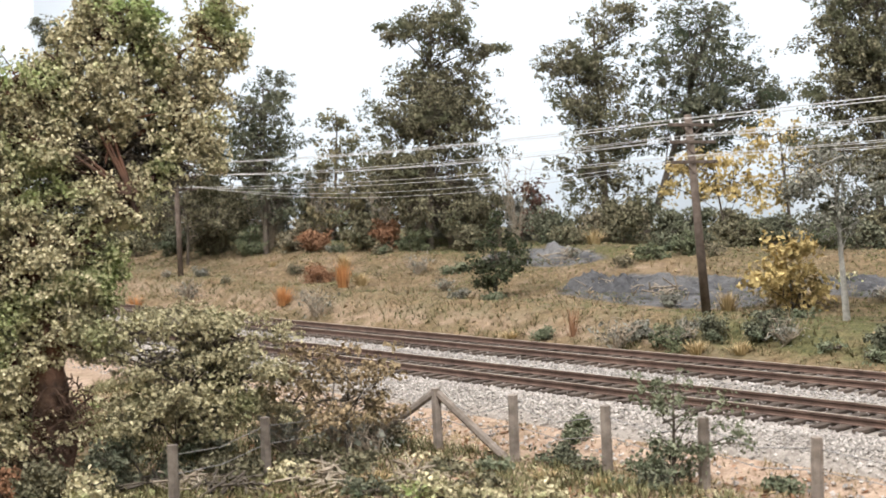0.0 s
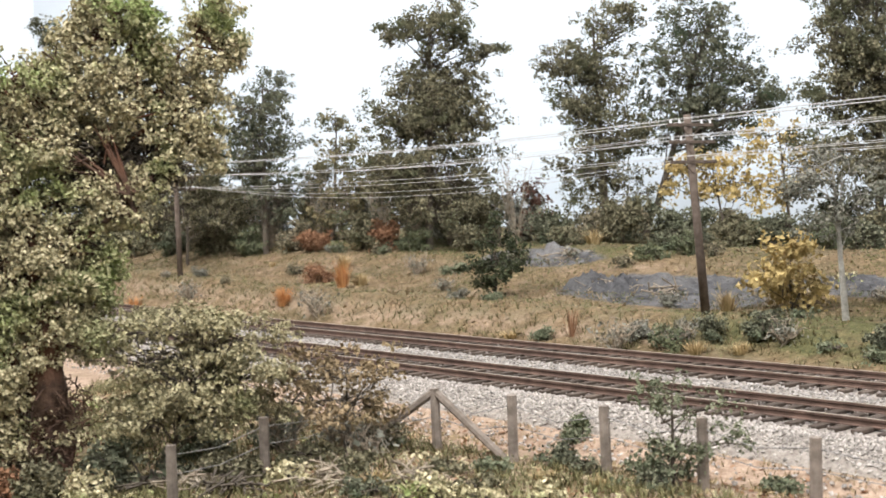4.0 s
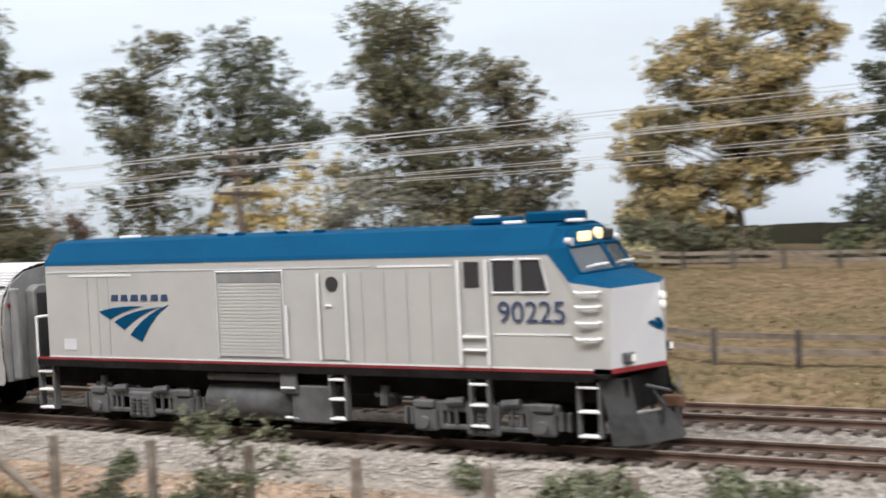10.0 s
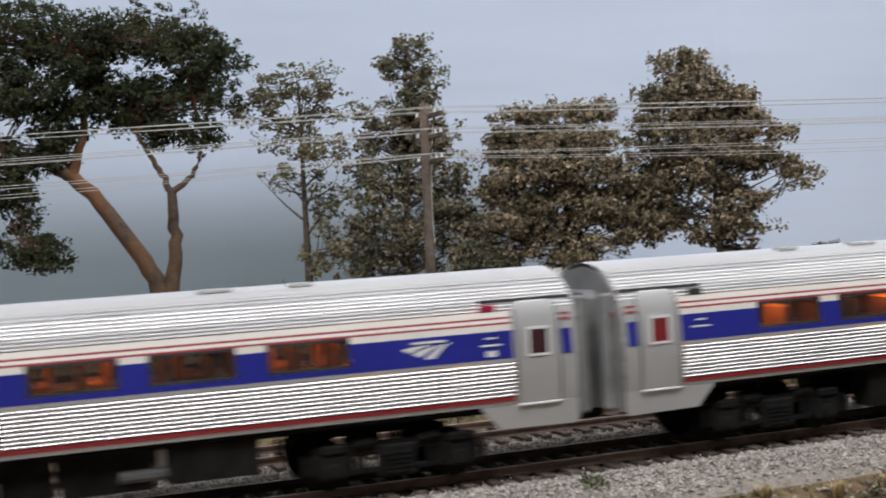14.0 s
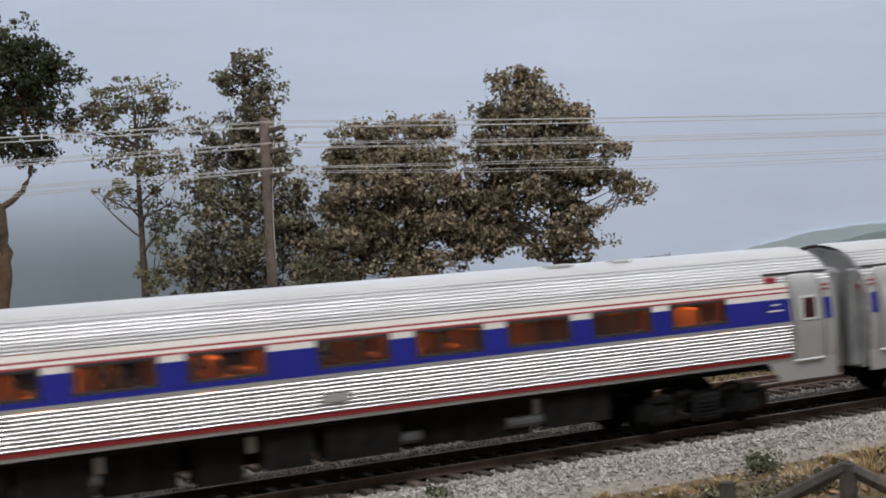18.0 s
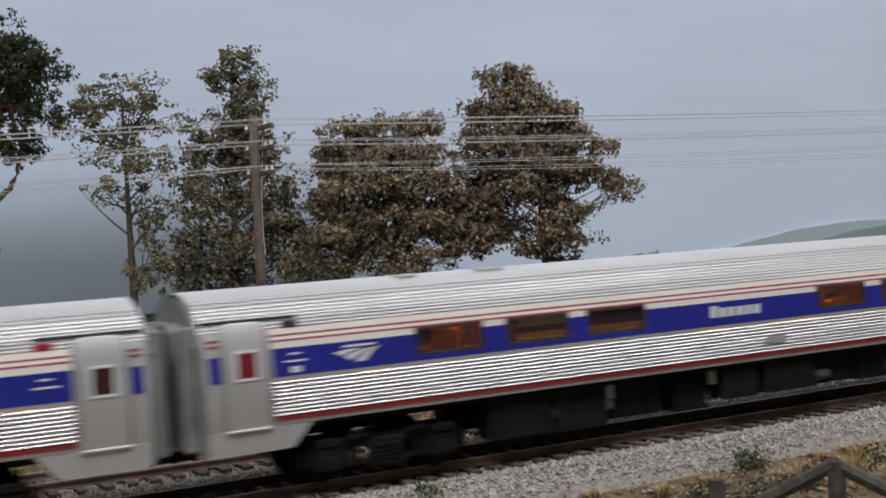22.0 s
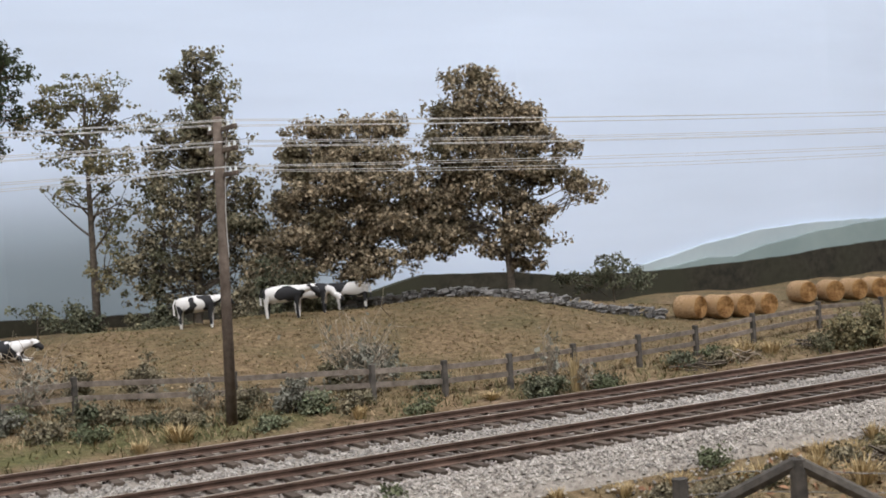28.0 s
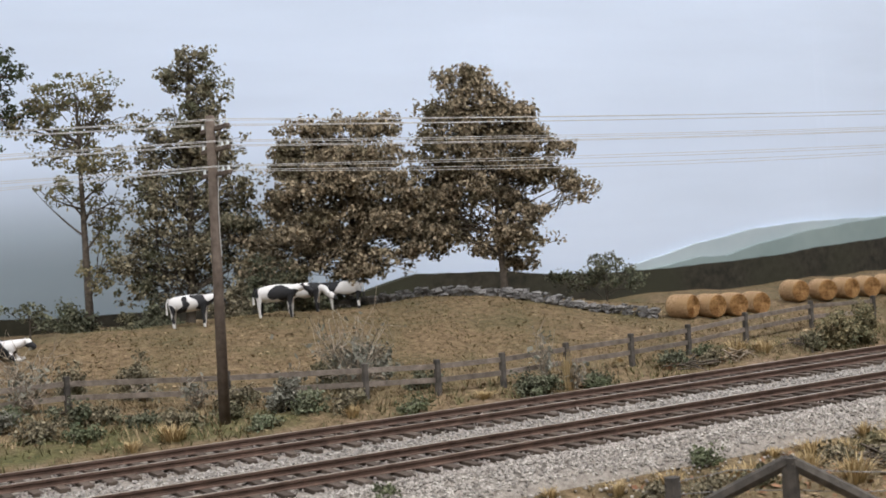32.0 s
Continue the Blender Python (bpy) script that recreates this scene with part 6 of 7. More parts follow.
            for gx in (dx0 - 0.5, dx1 + 0.5):
                bar("door_edge", [(gx, side * (half_width(z) + 0.2), z) for z in (15.6, 21, 25.5, 29, 33.6, 37.6)], 0.16, BELLOWS, a, "dark door gap", 4)
            lit = end < 0
            xm = (dx0 + dx1) / 2
            plate("door_window", [(xm - 2.0, 26.6), (xm + 2.0, 26.6), (xm + 2.0, 32.0), (xm - 2.0, 32.0)], 18.44, side, RED_GLASS if lit else RED_DARK, door, "dark red lit door window")
            bm = bmesh.new()
            for x, z, sx, sz in ((xm, 32.3, 5.0, 0.5), (xm, 26.3, 5.0, 0.5), (xm - 2.3, 29.3, 0.5, 6.0), (xm + 2.3, 29.3, 0.5, 6.0)):
                box(bm, x, side * 18.4, z, sx, 0.6, sz)
            part("window_frame", bm, WHITE, door, "bright window rim")
            block("door_step", xm, side * 17.9, 15.4, 9.6, 0.8, 0.5, WHITE, a, "bright door sill", 0.1)
            block("roof_vent", end * 134, side * 15.35, 38.7, 21, 0.7, 0.9, DARK, a, "dark roof gutter vent", 0.1)
            block("marker_light", end * 125.2, side * 16.35, 37.3, 3.4, 0.9, 1.5, RED_LAMP if end > 0 else DARK, a, "small red marker lamp" if end > 0 else "small dark marker lamp", 0.2)
            for z, mat in ((26.0, NAVY), (33.6, RED), (34.75, RED)):
                x2, x3 = sorted((end * 141.2, end * 143.6))
                hh = 5.6 if mat is NAVY else 0.5
                strip("end_stripe", [(half_width(z) + 0.15, z), (half_width(z + hh) + 0.15, z + hh)], x2, x3, mat, a, "", (side,))
        out = [(-16.6, 11), (16.6, 11), (17.6, 18), (17.9, 26), (17.0, 34), (14.6, 39.5), (9, 43), (0, 44.4), (-9, 43), (-14.6, 39.5), (-17.0, 34), (-17.9, 26), (-17.6, 18)]
        x0, x1 = sorted((end * 144.6, end * 145.6))
        prism("end_wall", out, x0, x1, BELLOWS, a, "grey car end")
        x0, x1 = sorted((end * 145.6, end * 149.2))
        prism("diaphragm", [(-9.5, 11.5), (9.5, 11.5), (9.5, 37.5), (7.5, 39), (-7.5, 39), (-9.5, 37.5)], x0, x1, BELLOWS, a, "grey folded gangway diaphragm", 0.4)
        x0, x1 = sorted((end * 149.2, end * 149.9))
        prism("face_plate", [(-8.2, 12.5), (8.2, 12.5), (8.2, 36.5), (-8.2, 36.5)], x0, x1, DARK, a, "dark diaphragm face plate")
        for side in (-1, 1):
            block("end_post", end * 147.0, side * 14.6, 25.0, 3.0, 2.0, 27, BELLOWS, a, "grey end post", 0.5)
            block("tail_lamp", end * 145.9, side * 15.6, 33.5, 0.8, 1.2, 1.2, RED_GLASS, a, "small red tail lamp", 0.2)
        block("coupler", end * 146, 0, 9.0, 7.6, 2.4, 2.4, UNDER, a)
        wheelset_truck("truck", end * 104, 29.0, UNDER, a, "black coach truck")
    for x, sx in ((-92, 5), (-70, 7), (70, 7), (88, 5)):
        block("roof_hatch", x, -3.5, 45.2, sx, 3.5, 0.8, SMOOTH_STEEL, a, "small roof hatch", 0.2)
    # underfloor gear
    block("centre_sill", 0, 0, 13.2, 288, 9, 2.4, UNDER, a)
    block("floor_pan", 0, 0, 14.7, 262, 33, 0.6, UNDER, a)
    rng = random.Random(5)
    x = -78.0
    while x < 74:
        w = rng.uniform(8, 22)
        for side in (-1, 1):
            h = rng.uniform(7.6, 10.6)
            # Equipment boxes drawn oversize and close-set to deepen the dark under the floor.
            block("equipment_box", x + w / 2, side * rng.uniform(9.5, 12.5), 14.3 - h / 2, w, 7, h, UNDER, a, "black underfloor equipment box")
        if rng.random() < 0.6:
            block("bracket", x + w + 1.6, -13.6, 12.0, 1.6, 1.2, 3.6, SMOOTH_STEEL, a, "pale bracket", 0.2)
        x += w + rng.uniform(1.2, 4.2)
    for xx in (-52, 18, 56):
        bm = bmesh.new()
        rod(bm, (xx - 8, -13.5, 8.8), (xx + 8, -13.5, 8.8), 1.5, sides=10)
        part("air_tank", bm, TRUCK_GREY, a, "grey air reservoir")
    plate("builder_plate", [(2, 19.8), (8.6, 19.8), (8.6, 21.6), (2, 21.6)], 18.45, -1, SMOOTH_STEEL, a, "small plain grey plate")
    return a


def coach_marks(a, rear, front, name_band):
    for side in (-1, 1):
        for end, wanted in ((-1, rear), (1, front)):
            x = end * 117.0
            if wanted:
                swoosh(x, 28.7, 11.5, 4.0, 18.0, side, WHITE, a, "plain white emblem")
                plate("emblem_bar", [(x - 3.4, 30.9), (x + 4.4, 30.9), (x + 4.4, 31.4), (x - 3.4, 31.4)], 17.95, side, WHITE, a, "plain white bar")
            x = end * 132.0
            for z, w in ((30.6, 2.6), (29.0, 5.0)):
                plate("marking_bar", [(x - w / 2, z), (x + w / 2, z), (x + w / 2, z + 0.4), (x - w / 2, z + 0.4)], 18.02, side, WHITE, a, "plain white marking bar")
            if wanted:
                plate("marking_square", [(x - 1.2, 26.7), (x + 1.2, 26.7), (x + 1.2, 28.0), (x - 1.2, 28.0)], 18.18, side, WHITE, a, "small white marking")
        if name_band:
            for k in range(6):
                x = -2.5 + name_band + k * 2.9
                plate("name_bar", [(x, 28.2), (x + 2.0, 28.2), (x + 2.3, 30.6 if k else 31.2), (x + 0.3, 30.6 if k else 31.2)], 18.1, side, WHITE, a, "plain white bar of a name")


COACHES = []
first_kind = {}
for n, kind in enumerate((COACH, COACH, COACH_TURNED, COACH_TURNED, CAFE_A, CAFE_B, COACH_TURNED, COACH_TURNED), 1):
    cafe = kind in (CAFE_A, CAFE_B)
    if kind in first_kind:
        c = copy_thing(first_kind[kind], Matrix())
    else:
        c = first_kind[kind] = coach(kind, cafe)
    tagged(c, "cafe coach in ribbed steel with a blue band" if cafe else "ribbed stainless passenger coach with blue window band and lit saloon", "railway coach", "coaches of the passing train")
    COACHES.append(c)
for c in first_kind.values():
    lengthen(c, LONG)
for n, c in enumerate(COACHES, 1):
    if c not in first_kind.values():
        for ob in c.children:
            if ob.location.length > 1e-6:
                ob.location.x *= LONG
    coach_marks(c, n in (3, 4, 6, 7, 8), n in (1, 2, 5), 0.0 if n not in (5, 6) else (-13.6 if n == 6 else -2.1))


# ---- the leading cab unit; x = 0 at the rear coupling, nose at 196 ----
def cab_unit():
    a = empty("cab_control_unit", Matrix())
    tagged(a, "silver cab control unit with a blue roof and white nose", "locomotive", "power units of the train")
    X0, XC = 13.0, 172.0
    strip("side_panel", [(17.6, 19.2), (17.6, 44.9)], X0, XC, LOCO_SILVER, a, "warm silver body side")
    strip("red_stripe", [(17.6, 18.2), (17.62, 18.9)], 8, 184, RED, a, "thin red stripe at the sill")
    strip("white_line", [(17.75, 18.9), (17.75, 19.3)], X0, 184, WHITE, a, "fine white line above the stripe")
    strip("sill", [(16.8, 16.2), (17.5, 16.2), (17.6, 18.2)], 8, 184, UNDER, a, "black sill")
    roof = [(-17.7, 44.9), (17.7, 44.9), (17.2, 46.0), (12.8, 51.0), (9, 51.7), (-9, 51.7), (-12.8, 51.0), (-17.2, 46.0)]
    prism("roof", roof, X0 - 0.3, XC, ROOF_BLUE, a, "deep blue roof with sloped shoulders")
    prism("rear_wall", [(-17.5, 18.2), (17.5, 18.2), (17.5, 44.9), (-17.5, 44.9)], X0, X0 + 0.8, LOCO_SILVER, a, "grey rear end")
    block("deck", 98, 0, 17.4, 180, 34.6, 1.2, UNDER, a)
    # Black filler added to close see-through gaps and keep the underbody dark.
    block("centre_sill", 98, 0, 13.9, 176, 26, 6.2, UNDER, a)
    # cab front: windscreen block, nose top and nose
    bm = bmesh.new()
    def pt(x, y, z):
        return bm.verts.new((x, y, z))
    top = [(XC, -17.2, 46.0), (XC, -12.8, 51.0), (XC, 12.8, 51.0), (XC, 17.2, 46.0)]
    brow = [(176.2, -14.6, 46.2), (174.2, -11.2, 50.2), (176.6, 0, 50.8), (174.2, 11.2, 50.2), (176.2, 14.6, 46.2), (178.4, 0, 46.6)]
    T = [pt(*p) for p in top]
    B = [pt(*p) for p in brow]
    for f in ((T[0], T[1], B[1], B[0]), (T[1], B[2], B[1]), (T[1], T[2], B[2]), (T[2], B[3], B[2]), (T[2], T[3], B[4], B[3]), (B[0], B[1], B[2], B[5]), (B[5], B[2], B[3], B[4])):
        bm.faces.new(f)
    part("cab_brow", bm, ROOF_BLUE, a, "blue brow over the windscreens")
    for side in (-1, 1):
        s = side
        mesh_part("windscreen", [(176.2, s * 14.2, 46.1), (178.4, s * 0.5, 46.5), (182.6, s * 0.5, 40.4), (180.0, s * 15.0, 40.2)], [(0, 1, 2, 3)], CLEAR_GLASS, a, "sloping split windscreen")
        bar("screen_frame", [(176.2, s * 14.4, 46.2), (178.6, s * 0.3, 46.6), (182.8, s * 0.3, 40.4), (180.2, s * 15.2, 40.2), (176.2, s * 14.4, 46.2)], 0.45, ROOF_BLUE, a, "blue windscreen frame")
        mesh_part("cab_cheek", [(XC, s * 17.6, 44.9), (XC, s * 17.2, 46.0), (176.2, s * 14.6, 46.2), (180.2, s * 15.2, 40.2), (178.0, s * 17.6, 38.4)], [(0, 1, 2, 3, 4)], ROOF_BLUE, a, "blue cab corner")
        mesh_part("nose_top", [(178.0, s * 17.6, 38.4), (180.2, s * 15.2, 40.2), (182.8, 0, 40.4), (195.0, 0, 37.2), (189.0, s * 16.6, 37.0)], [(0, 1, 2, 3, 4)], ROOF_BLUE, a, "blue nose top")
        mesh_part("nose_side", [(172, s * 17.62, 19.2), (188.6, s * 17.2, 19.2), (189.0, s * 16.6, 37.0), (178.0, s * 17.62, 38.4), (172, s * 17.62, 44.9)], [(0, 1, 2, 3, 4)], LOCO_SILVER, a, "silver nose side")
        mesh_part("nose_front", [(188.6, s * 17.2, 19.2), (196.0, 0, 19.2), (195.0, 0, 37.2), (189.0, s * 16.6, 37.0)], [(0, 1, 2, 3)], NOSE_GREY, a, "pale silver nose facet")
        mesh_part("nose_stripe", [(188.65, s * 17.25, 18.1), (196.1, 0, 18.1), (196.1, 0, 19.2), (188.65, s * 17.25, 19.2)], [(0, 1, 2, 3)], RED, a, "red stripe round the nose")
        bar("nose_rail", [(180.5, s * 8 - 4, 41.4), (182.5, s * 8 - 4, 42.0), (182.5, s * 8 + 4, 42.0), (180.5, s * 8 + 4, 41.4)], 0.3, WHITE, a, "white grab rail")
        block("ditch_light", 191.0, s * 12.2, 21.2, 2.6, 3.0, 2.4, TRUCK_GREY, a, "square ditch light housing", 0.3)
        block("ditch_lens", 192.3, s * 12.0, 21.2, 0.5, 1.8, 1.6, MARKER, a, "white ditch light lens", 0.2)
        bm = bmesh.new()
        rod(bm, (175.4, s * 13.4, 47.6), (177.3, s * 13.6, 47.4), 0.8, 0.9, 12)
        part("class_light", bm, NOSE_GREY, a, "round white class light")
        block("number_lamp", 177.2, s * 6.6, 48.4, 1.2, 6.0, 2.2, HEAD_LIGHT if s < 0 else DARK, a, "number board", 0.3)
        # cab side openings
        plate("door_window", [(150.4, 37.6), (154.4, 37.6), (154.4, 43.6), (150.4, 43.6)], 17.62, s, CAB_GLASS, a, "dark cab door window")
        for x0, x1, x2 in ((158.0, 163.6, 163.6), (165.2, 171.8, 170.0)):
            win = plate("cab_window", [(x0, 36.6), (x1, 36.6), (x2, 43.6), (x0, 43.6)], 17.62, s, CAB_GLASS, a, "dark cab side window")
            bar("frame", [(x0 - 0.3, s * 17.8, 36.3), (x1 + 0.3, s * 17.8, 36.3), (x2 + 0.3, s * 17.8, 43.9), (x0 - 0.3, s * 17.8, 43.9), (x0 - 0.3, s * 17.8, 36.3)], 0.22, NOSE_GREY, win, "pale window frame", 4)
        for x in (149.0, 156.4):
            bar("grab_rail", [(x, s * 18.2, 19.6), (x, s * 18.2, 44.0)], 0.4, WHITE, a, "long white handrail", 6)
        block("cab_door_step", 152.6, s * 17.9, 26.0, 6.2, 0.8, 0.5, WHITE, a, "white step edge", 0.1)
        block("cab_door_step", 152.6, s * 17.9, 23.0, 6.2, 0.8, 0.5, WHITE, a, "white step edge", 0.1)
        for z in (26.0, 29.6, 33.2, 36.4):
            bar("nose_rung", [(179.6, s * 17.6, z), (180.4, s * 18.4, z - 0.3), (185.6, s * 18.0, z - 0.3), (186.4, s * 17.2, z)], 0.35, WHITE, a, "white nose ladder rung")
        plate("panel_line", [(158, 26.6), (178, 26.6), (178, 26.9), (158, 26.9)], 17.62, s, WHITE, a, "fine white panel line")
        lettering("road_number", "90225", 167.6, 17.8, 31.6, 7.0, s, NUMBER_BLUE, a, "dark blue road number 90225")
        # baggage shutter, door, panels, emblem
        sh = plate("shutter_recess", [(76.0, 19.9), (97.4, 19.9), (97.4, 42.0), (76.0, 42.0)], 17.55, s, SMOOTH_STEEL, a, "grey shutter opening")
        block("shutter_header", 86.8, s * 17.74, 40.6, 20.6, 0.25, 2.4, BELLOWS, sh, "dark gap over the shutter", 0.05)
        for k in range(21):
            block("slat", 86.8, s * 17.75, 20.6 + k * 0.91, 20.4, 0.3, 0.78, LOCO_SILVER, sh, "", 0.1)
        bar("shutter_frame", [(75.8, s * 17.8, 19.6), (75.8, s * 17.8, 42.3), (97.6, s * 17.8, 42.3), (97.6, s * 17.8, 19.6)], 0.26, NOSE_GREY, a, "pale shutter frame", 4)
        bar("grab_rail", [(98.6, s * 18.2, 20.0), (98.6, s * 18.2, 33.5)], 0.35, WHITE, a, "white handrail")
        plate("side_door", [(109.6, 20.0), (116.2, 20.0), (116.2, 42.2), (109.6, 42.2)], 17.65, s, LOCO_SILVER, a, "silver side door", 0.2)
        for x in (108.8, 117.0):
            bar("grab_rail", [(x, s * 18.2, 20.0), (x, s * 18.2, 41.5)], 0.35, WHITE, a, "white handrail")
        bm = bmesh.new()
        rod(bm, (112.9, s * 17.7, 38.8), (112.9, s * 18.0, 38.8), 1.9, 1.9, 16)
        part("porthole", bm, CAB_GLASS, a, "round dark porthole")
        block("door_handle", 111.6, s * 18.0, 33.4, 1.8, 0.5, 0.5, WHITE, a, "", 0.1)
        for x0, x1, z in ((22, 46, 41.6), (126.5, 147, 42.6)):
            plate("drip_rail", [(x0, z), (x1, z), (x1, z + 0.5), (x0, z + 0.5)], 17.62, s, WHITE, a, "fine white drip rail")
        plate("drip_rail", [(13.4, 42.8), (124, 42.8), (124, 43.1), (13.4, 43.1)], 17.62, s, NOSE_GREY, a, "fine pale drip rail")
        for x in (29.2, 33.0, 37.0, 121.5, 128, 134.5, 141):
            plate("panel_joint", [(x, 19.8), (x + 0.2, 19.8), (x + 0.2, 41.4), (x, 41.4)], 17.61, s, SMOOTH_STEEL, a)
        swoosh(46.3, 28.7, 26.0, 10.1, 17.62, s, ROOF_BLUE, a, "plain blue emblem")
        for k in range(6):
            x = 38.0 + 3.65 * k
            plate("name_bar", [(x, 34.8), (x + 2.7, 34.8), (x + 2.7 - 0.4 * (k % 2), 36.5), (x + 0.4, 36.5)], 17.62, s, NUMBER_BLUE, a, "plain dark bar of a name")
        plate("builder_box", [(19.2, 21.0), (24.0, 21.0), (24.0, 24.2), (19.2, 24.2)], 17.62, s, NOSE_GREY, a)
        # steps, rear rails, tank side
        ladder(10.2, 15.8, 3.6, 16.0, 5.6, 3, s, a)
        ladder(112.6, 16.2, 4.6, 16.4, 4.8, 3, s, a)
        ladder(152.8, 16.2, 4.6, 16.4, 4.8, 3, s, a)
        ladder(181.6, 15.6, 3.4, 16.4, 6.0, 3, s, a)
        bar("rear_rail", [(6.5, s * 16, 18.2), (6.5, s * 16, 30.0), (12.6, s * 16, 30.6), (12.6, s * 16, 18.2)], 0.4, WHITE, a, "white rear handrail")
        bm = bmesh.new()
        rod(bm, (68.5, s * 10.5, 7.9), (98.0, s * 10.5, 7.9), 5.2, sides=18)
        part("fuel_tank", bm, TRUCK_GREY, a, "dark grey rounded tank", True)
        bm = bmesh.new()
        rod(bm, (70, s * 15.2, 14.6), (96, s * 15.2, 14.6), 1.1, sides=8)
        part("pipe", bm, TRUCK_GREY, a, "grey pipe above the tank")
        block("battery_box", 104.0, s * 12.4, 8.2, 13.0, 7.6, 9.6, TRUCK_GREY, a, "grey equipment box", 0.4)
        block("step_box", 97.2, s * 16.4, 13.6, 5.4, 1.2, 5.6, TRUCK_GREY, a, "grey framed step", 0.4)
        block("step_edge", 97.2, s * 17.2, 12.4, 4.4, 0.6, 0.5, WHITE, a, "", 0.1)
        block("step_edge", 97.4, s * 15.8, 4.6, 4.6, 0.8, 0.5, WHITE, a, "", 0.1)
        for x in (124.5, 30.0):
            bm = bmesh.new()
            rod(bm, (x, s * 13.5, 8.6), (x, s * 13.5, 13.4), 1.6, 1.2, 8)
            rod(bm, (x - 3, s * 13.5, 11.0), (x + 3, s * 13.5, 11.0), 0.7, sides=6)
            part("valve_gear", bm, TRUCK_GREY, a, "grey pipe fitting")
    for z, y in ((34.2, -0.7), (32.2, -0.7)):
        bm = bmesh.new()
        rod(bm, (195.2, 0.0, z), (196.2, 0.0, z), 0.95, 0.9, 12)
        part("headlight", bm, MARKER, a, "round lit headlight")
    bm = bmesh.new()
    rod(bm, (177.2, 0.0, 48.9), (178.6, 0.0, 48.8), 1.4, 1.3, 12)
    part("beacon", bm, HEAD_LIGHT, a, "warm lit top headlight")
    for side, quad in ((-1, ((0.30, 28.4), (0.21, 28.9), (0.05, 27.3), (0.10, 26.4))), (-1, ((0.17, 29.1), (0.08, 29.4), (0.0, 27.6), (0.03, 26.0))), (1, ((0.0, 29.5), (0.20, 29.7), (0.05, 27.0), (0.0, 25.8)))):
        mesh_part("nose_emblem", [(196.25 - 7.4 * u - (z - 19.2) / 18, side * 17.2 * u, z) for u, z in quad], [(0, 1, 2, 3)], ROOF_BLUE, a, "plain blue nose emblem")
    for x, sx, sy, h in ((150.5, 9, 12, 1.6), (166.5, 10, 14, 2.6)):
        block("roof_box", x, 0, 51.8 + h / 2, sx, sy, h, ROOF_BLUE, a, "low blue roof box", 0.4)
    for x in (33.5, 150.0, 157.5, 172.6):
        block("roof_fitting", x, -4, 53.6 if 149 < x < 151 else 52.1, 5.5, 3.4, 0.8, WHITE, a, "white roof fitting", 0.2)
    for x in (72, 78, 92, 104):
        block("roof_lug", x, -9.5, 51.9, 3.2, 1.2, 0.8, ROOF_BLUE, a, "", 0.2)
    # pilot
    bm = bmesh.new()
    outl = [(186.5, -16.2), (193.0, -12.0), (197.5, 0), (193.0, 12.0), (186.5, 16.2)]
    lower = [(187.5, -15.6), (195.5, -11.0), (200.5, 0), (195.5, 11.0), (187.5, 15.6)]
    up = [bm.verts.new((x - 2.0, y, 16.8)) for x, y in outl]
    mid = [bm.verts.new((x, y, 8.6)) for x, y in outl]
    lo = [bm.verts.new((x, y, 1.8)) for x, y in lower]
    for i in range(4):
        bm.faces.new((mid[i], mid[i + 1], lo[i + 1], lo[i]))
        if i in (0, 3):
            bm.faces.new((up[i], up[i + 1], mid[i + 1], mid[i]))
    bmesh.ops.solidify(bm, geom=bm.faces[:], thickness=0.6)
    part("pilot_plough", bm, TRUCK_GREY, a, "dark grey snow plough pilot")
    block("pilot_face", 188.5, 0, 12.6, 5.0, 26, 8.2, UNDER, a, "black recess round the coupler", 0.4)
    for y in (-9.5, 9.5):
        bar("uncoupling_lever", [(194.5, y, 14.8), (197.0, y * 0.6, 13.6), (197.6, y * 0.2, 12.6)], 0.35, TRUCK_GREY, a, "grey uncoupling lever")
        bar("plough_edge", [(191.5, y * 1.3, 8.8), (196.6, y * 0.45, 8.8)], 0.3, SMOOTH_STEEL, a, "worn bright plough edge")
    block("front_coupler", 197.6, 0, 10.0, 5.6, 2.6, 2.6, mixed("rust_iron", (0.10, 0.055, 0.035), (0.17, 0.09, 0.055), 0.3, 0.8), a, "rusty coupler")
    block("rear_coupler", 4, 0, 9.0, 8.0, 2.4, 2.4, UNDER, a)
    for y in (-6, 6):
        bar("air_hose", [(194.5, y, 13.0), (197.5, y, 10.0), (197.0, y, 6.0)], 0.6, DARK, a, "black air hose")
    block("cab_bulkhead", 171.0, 0, 38.0, 2.0, 30, 14.0, DARK, a, "dark cab interior wall", 0.2)
    for y in (-8, 8):
        block("cab_seat", 174.0, y, 38.6, 3.0, 6.0, 5.0, SMOOTH_STEEL, a, "grey seat back in the cab", 0.6)
    # the short nose ahead of the cab
    for ob in a.children_recursive:
        if ob.type == "MESH":
            for vert in ob.data.vertices:
                if vert.co.x > 0.172:
                    vert.co.x = 0.172 + 0.86 * (vert.co.x - 0.172)
    for x in (45.0, 152.5):
        wheelset_truck("truck", x, 31.5, TRUCK_GREY, a, "dark grey cast truck", 5.4, 13.8)
    return a


CAB_UNIT = cab_unit()


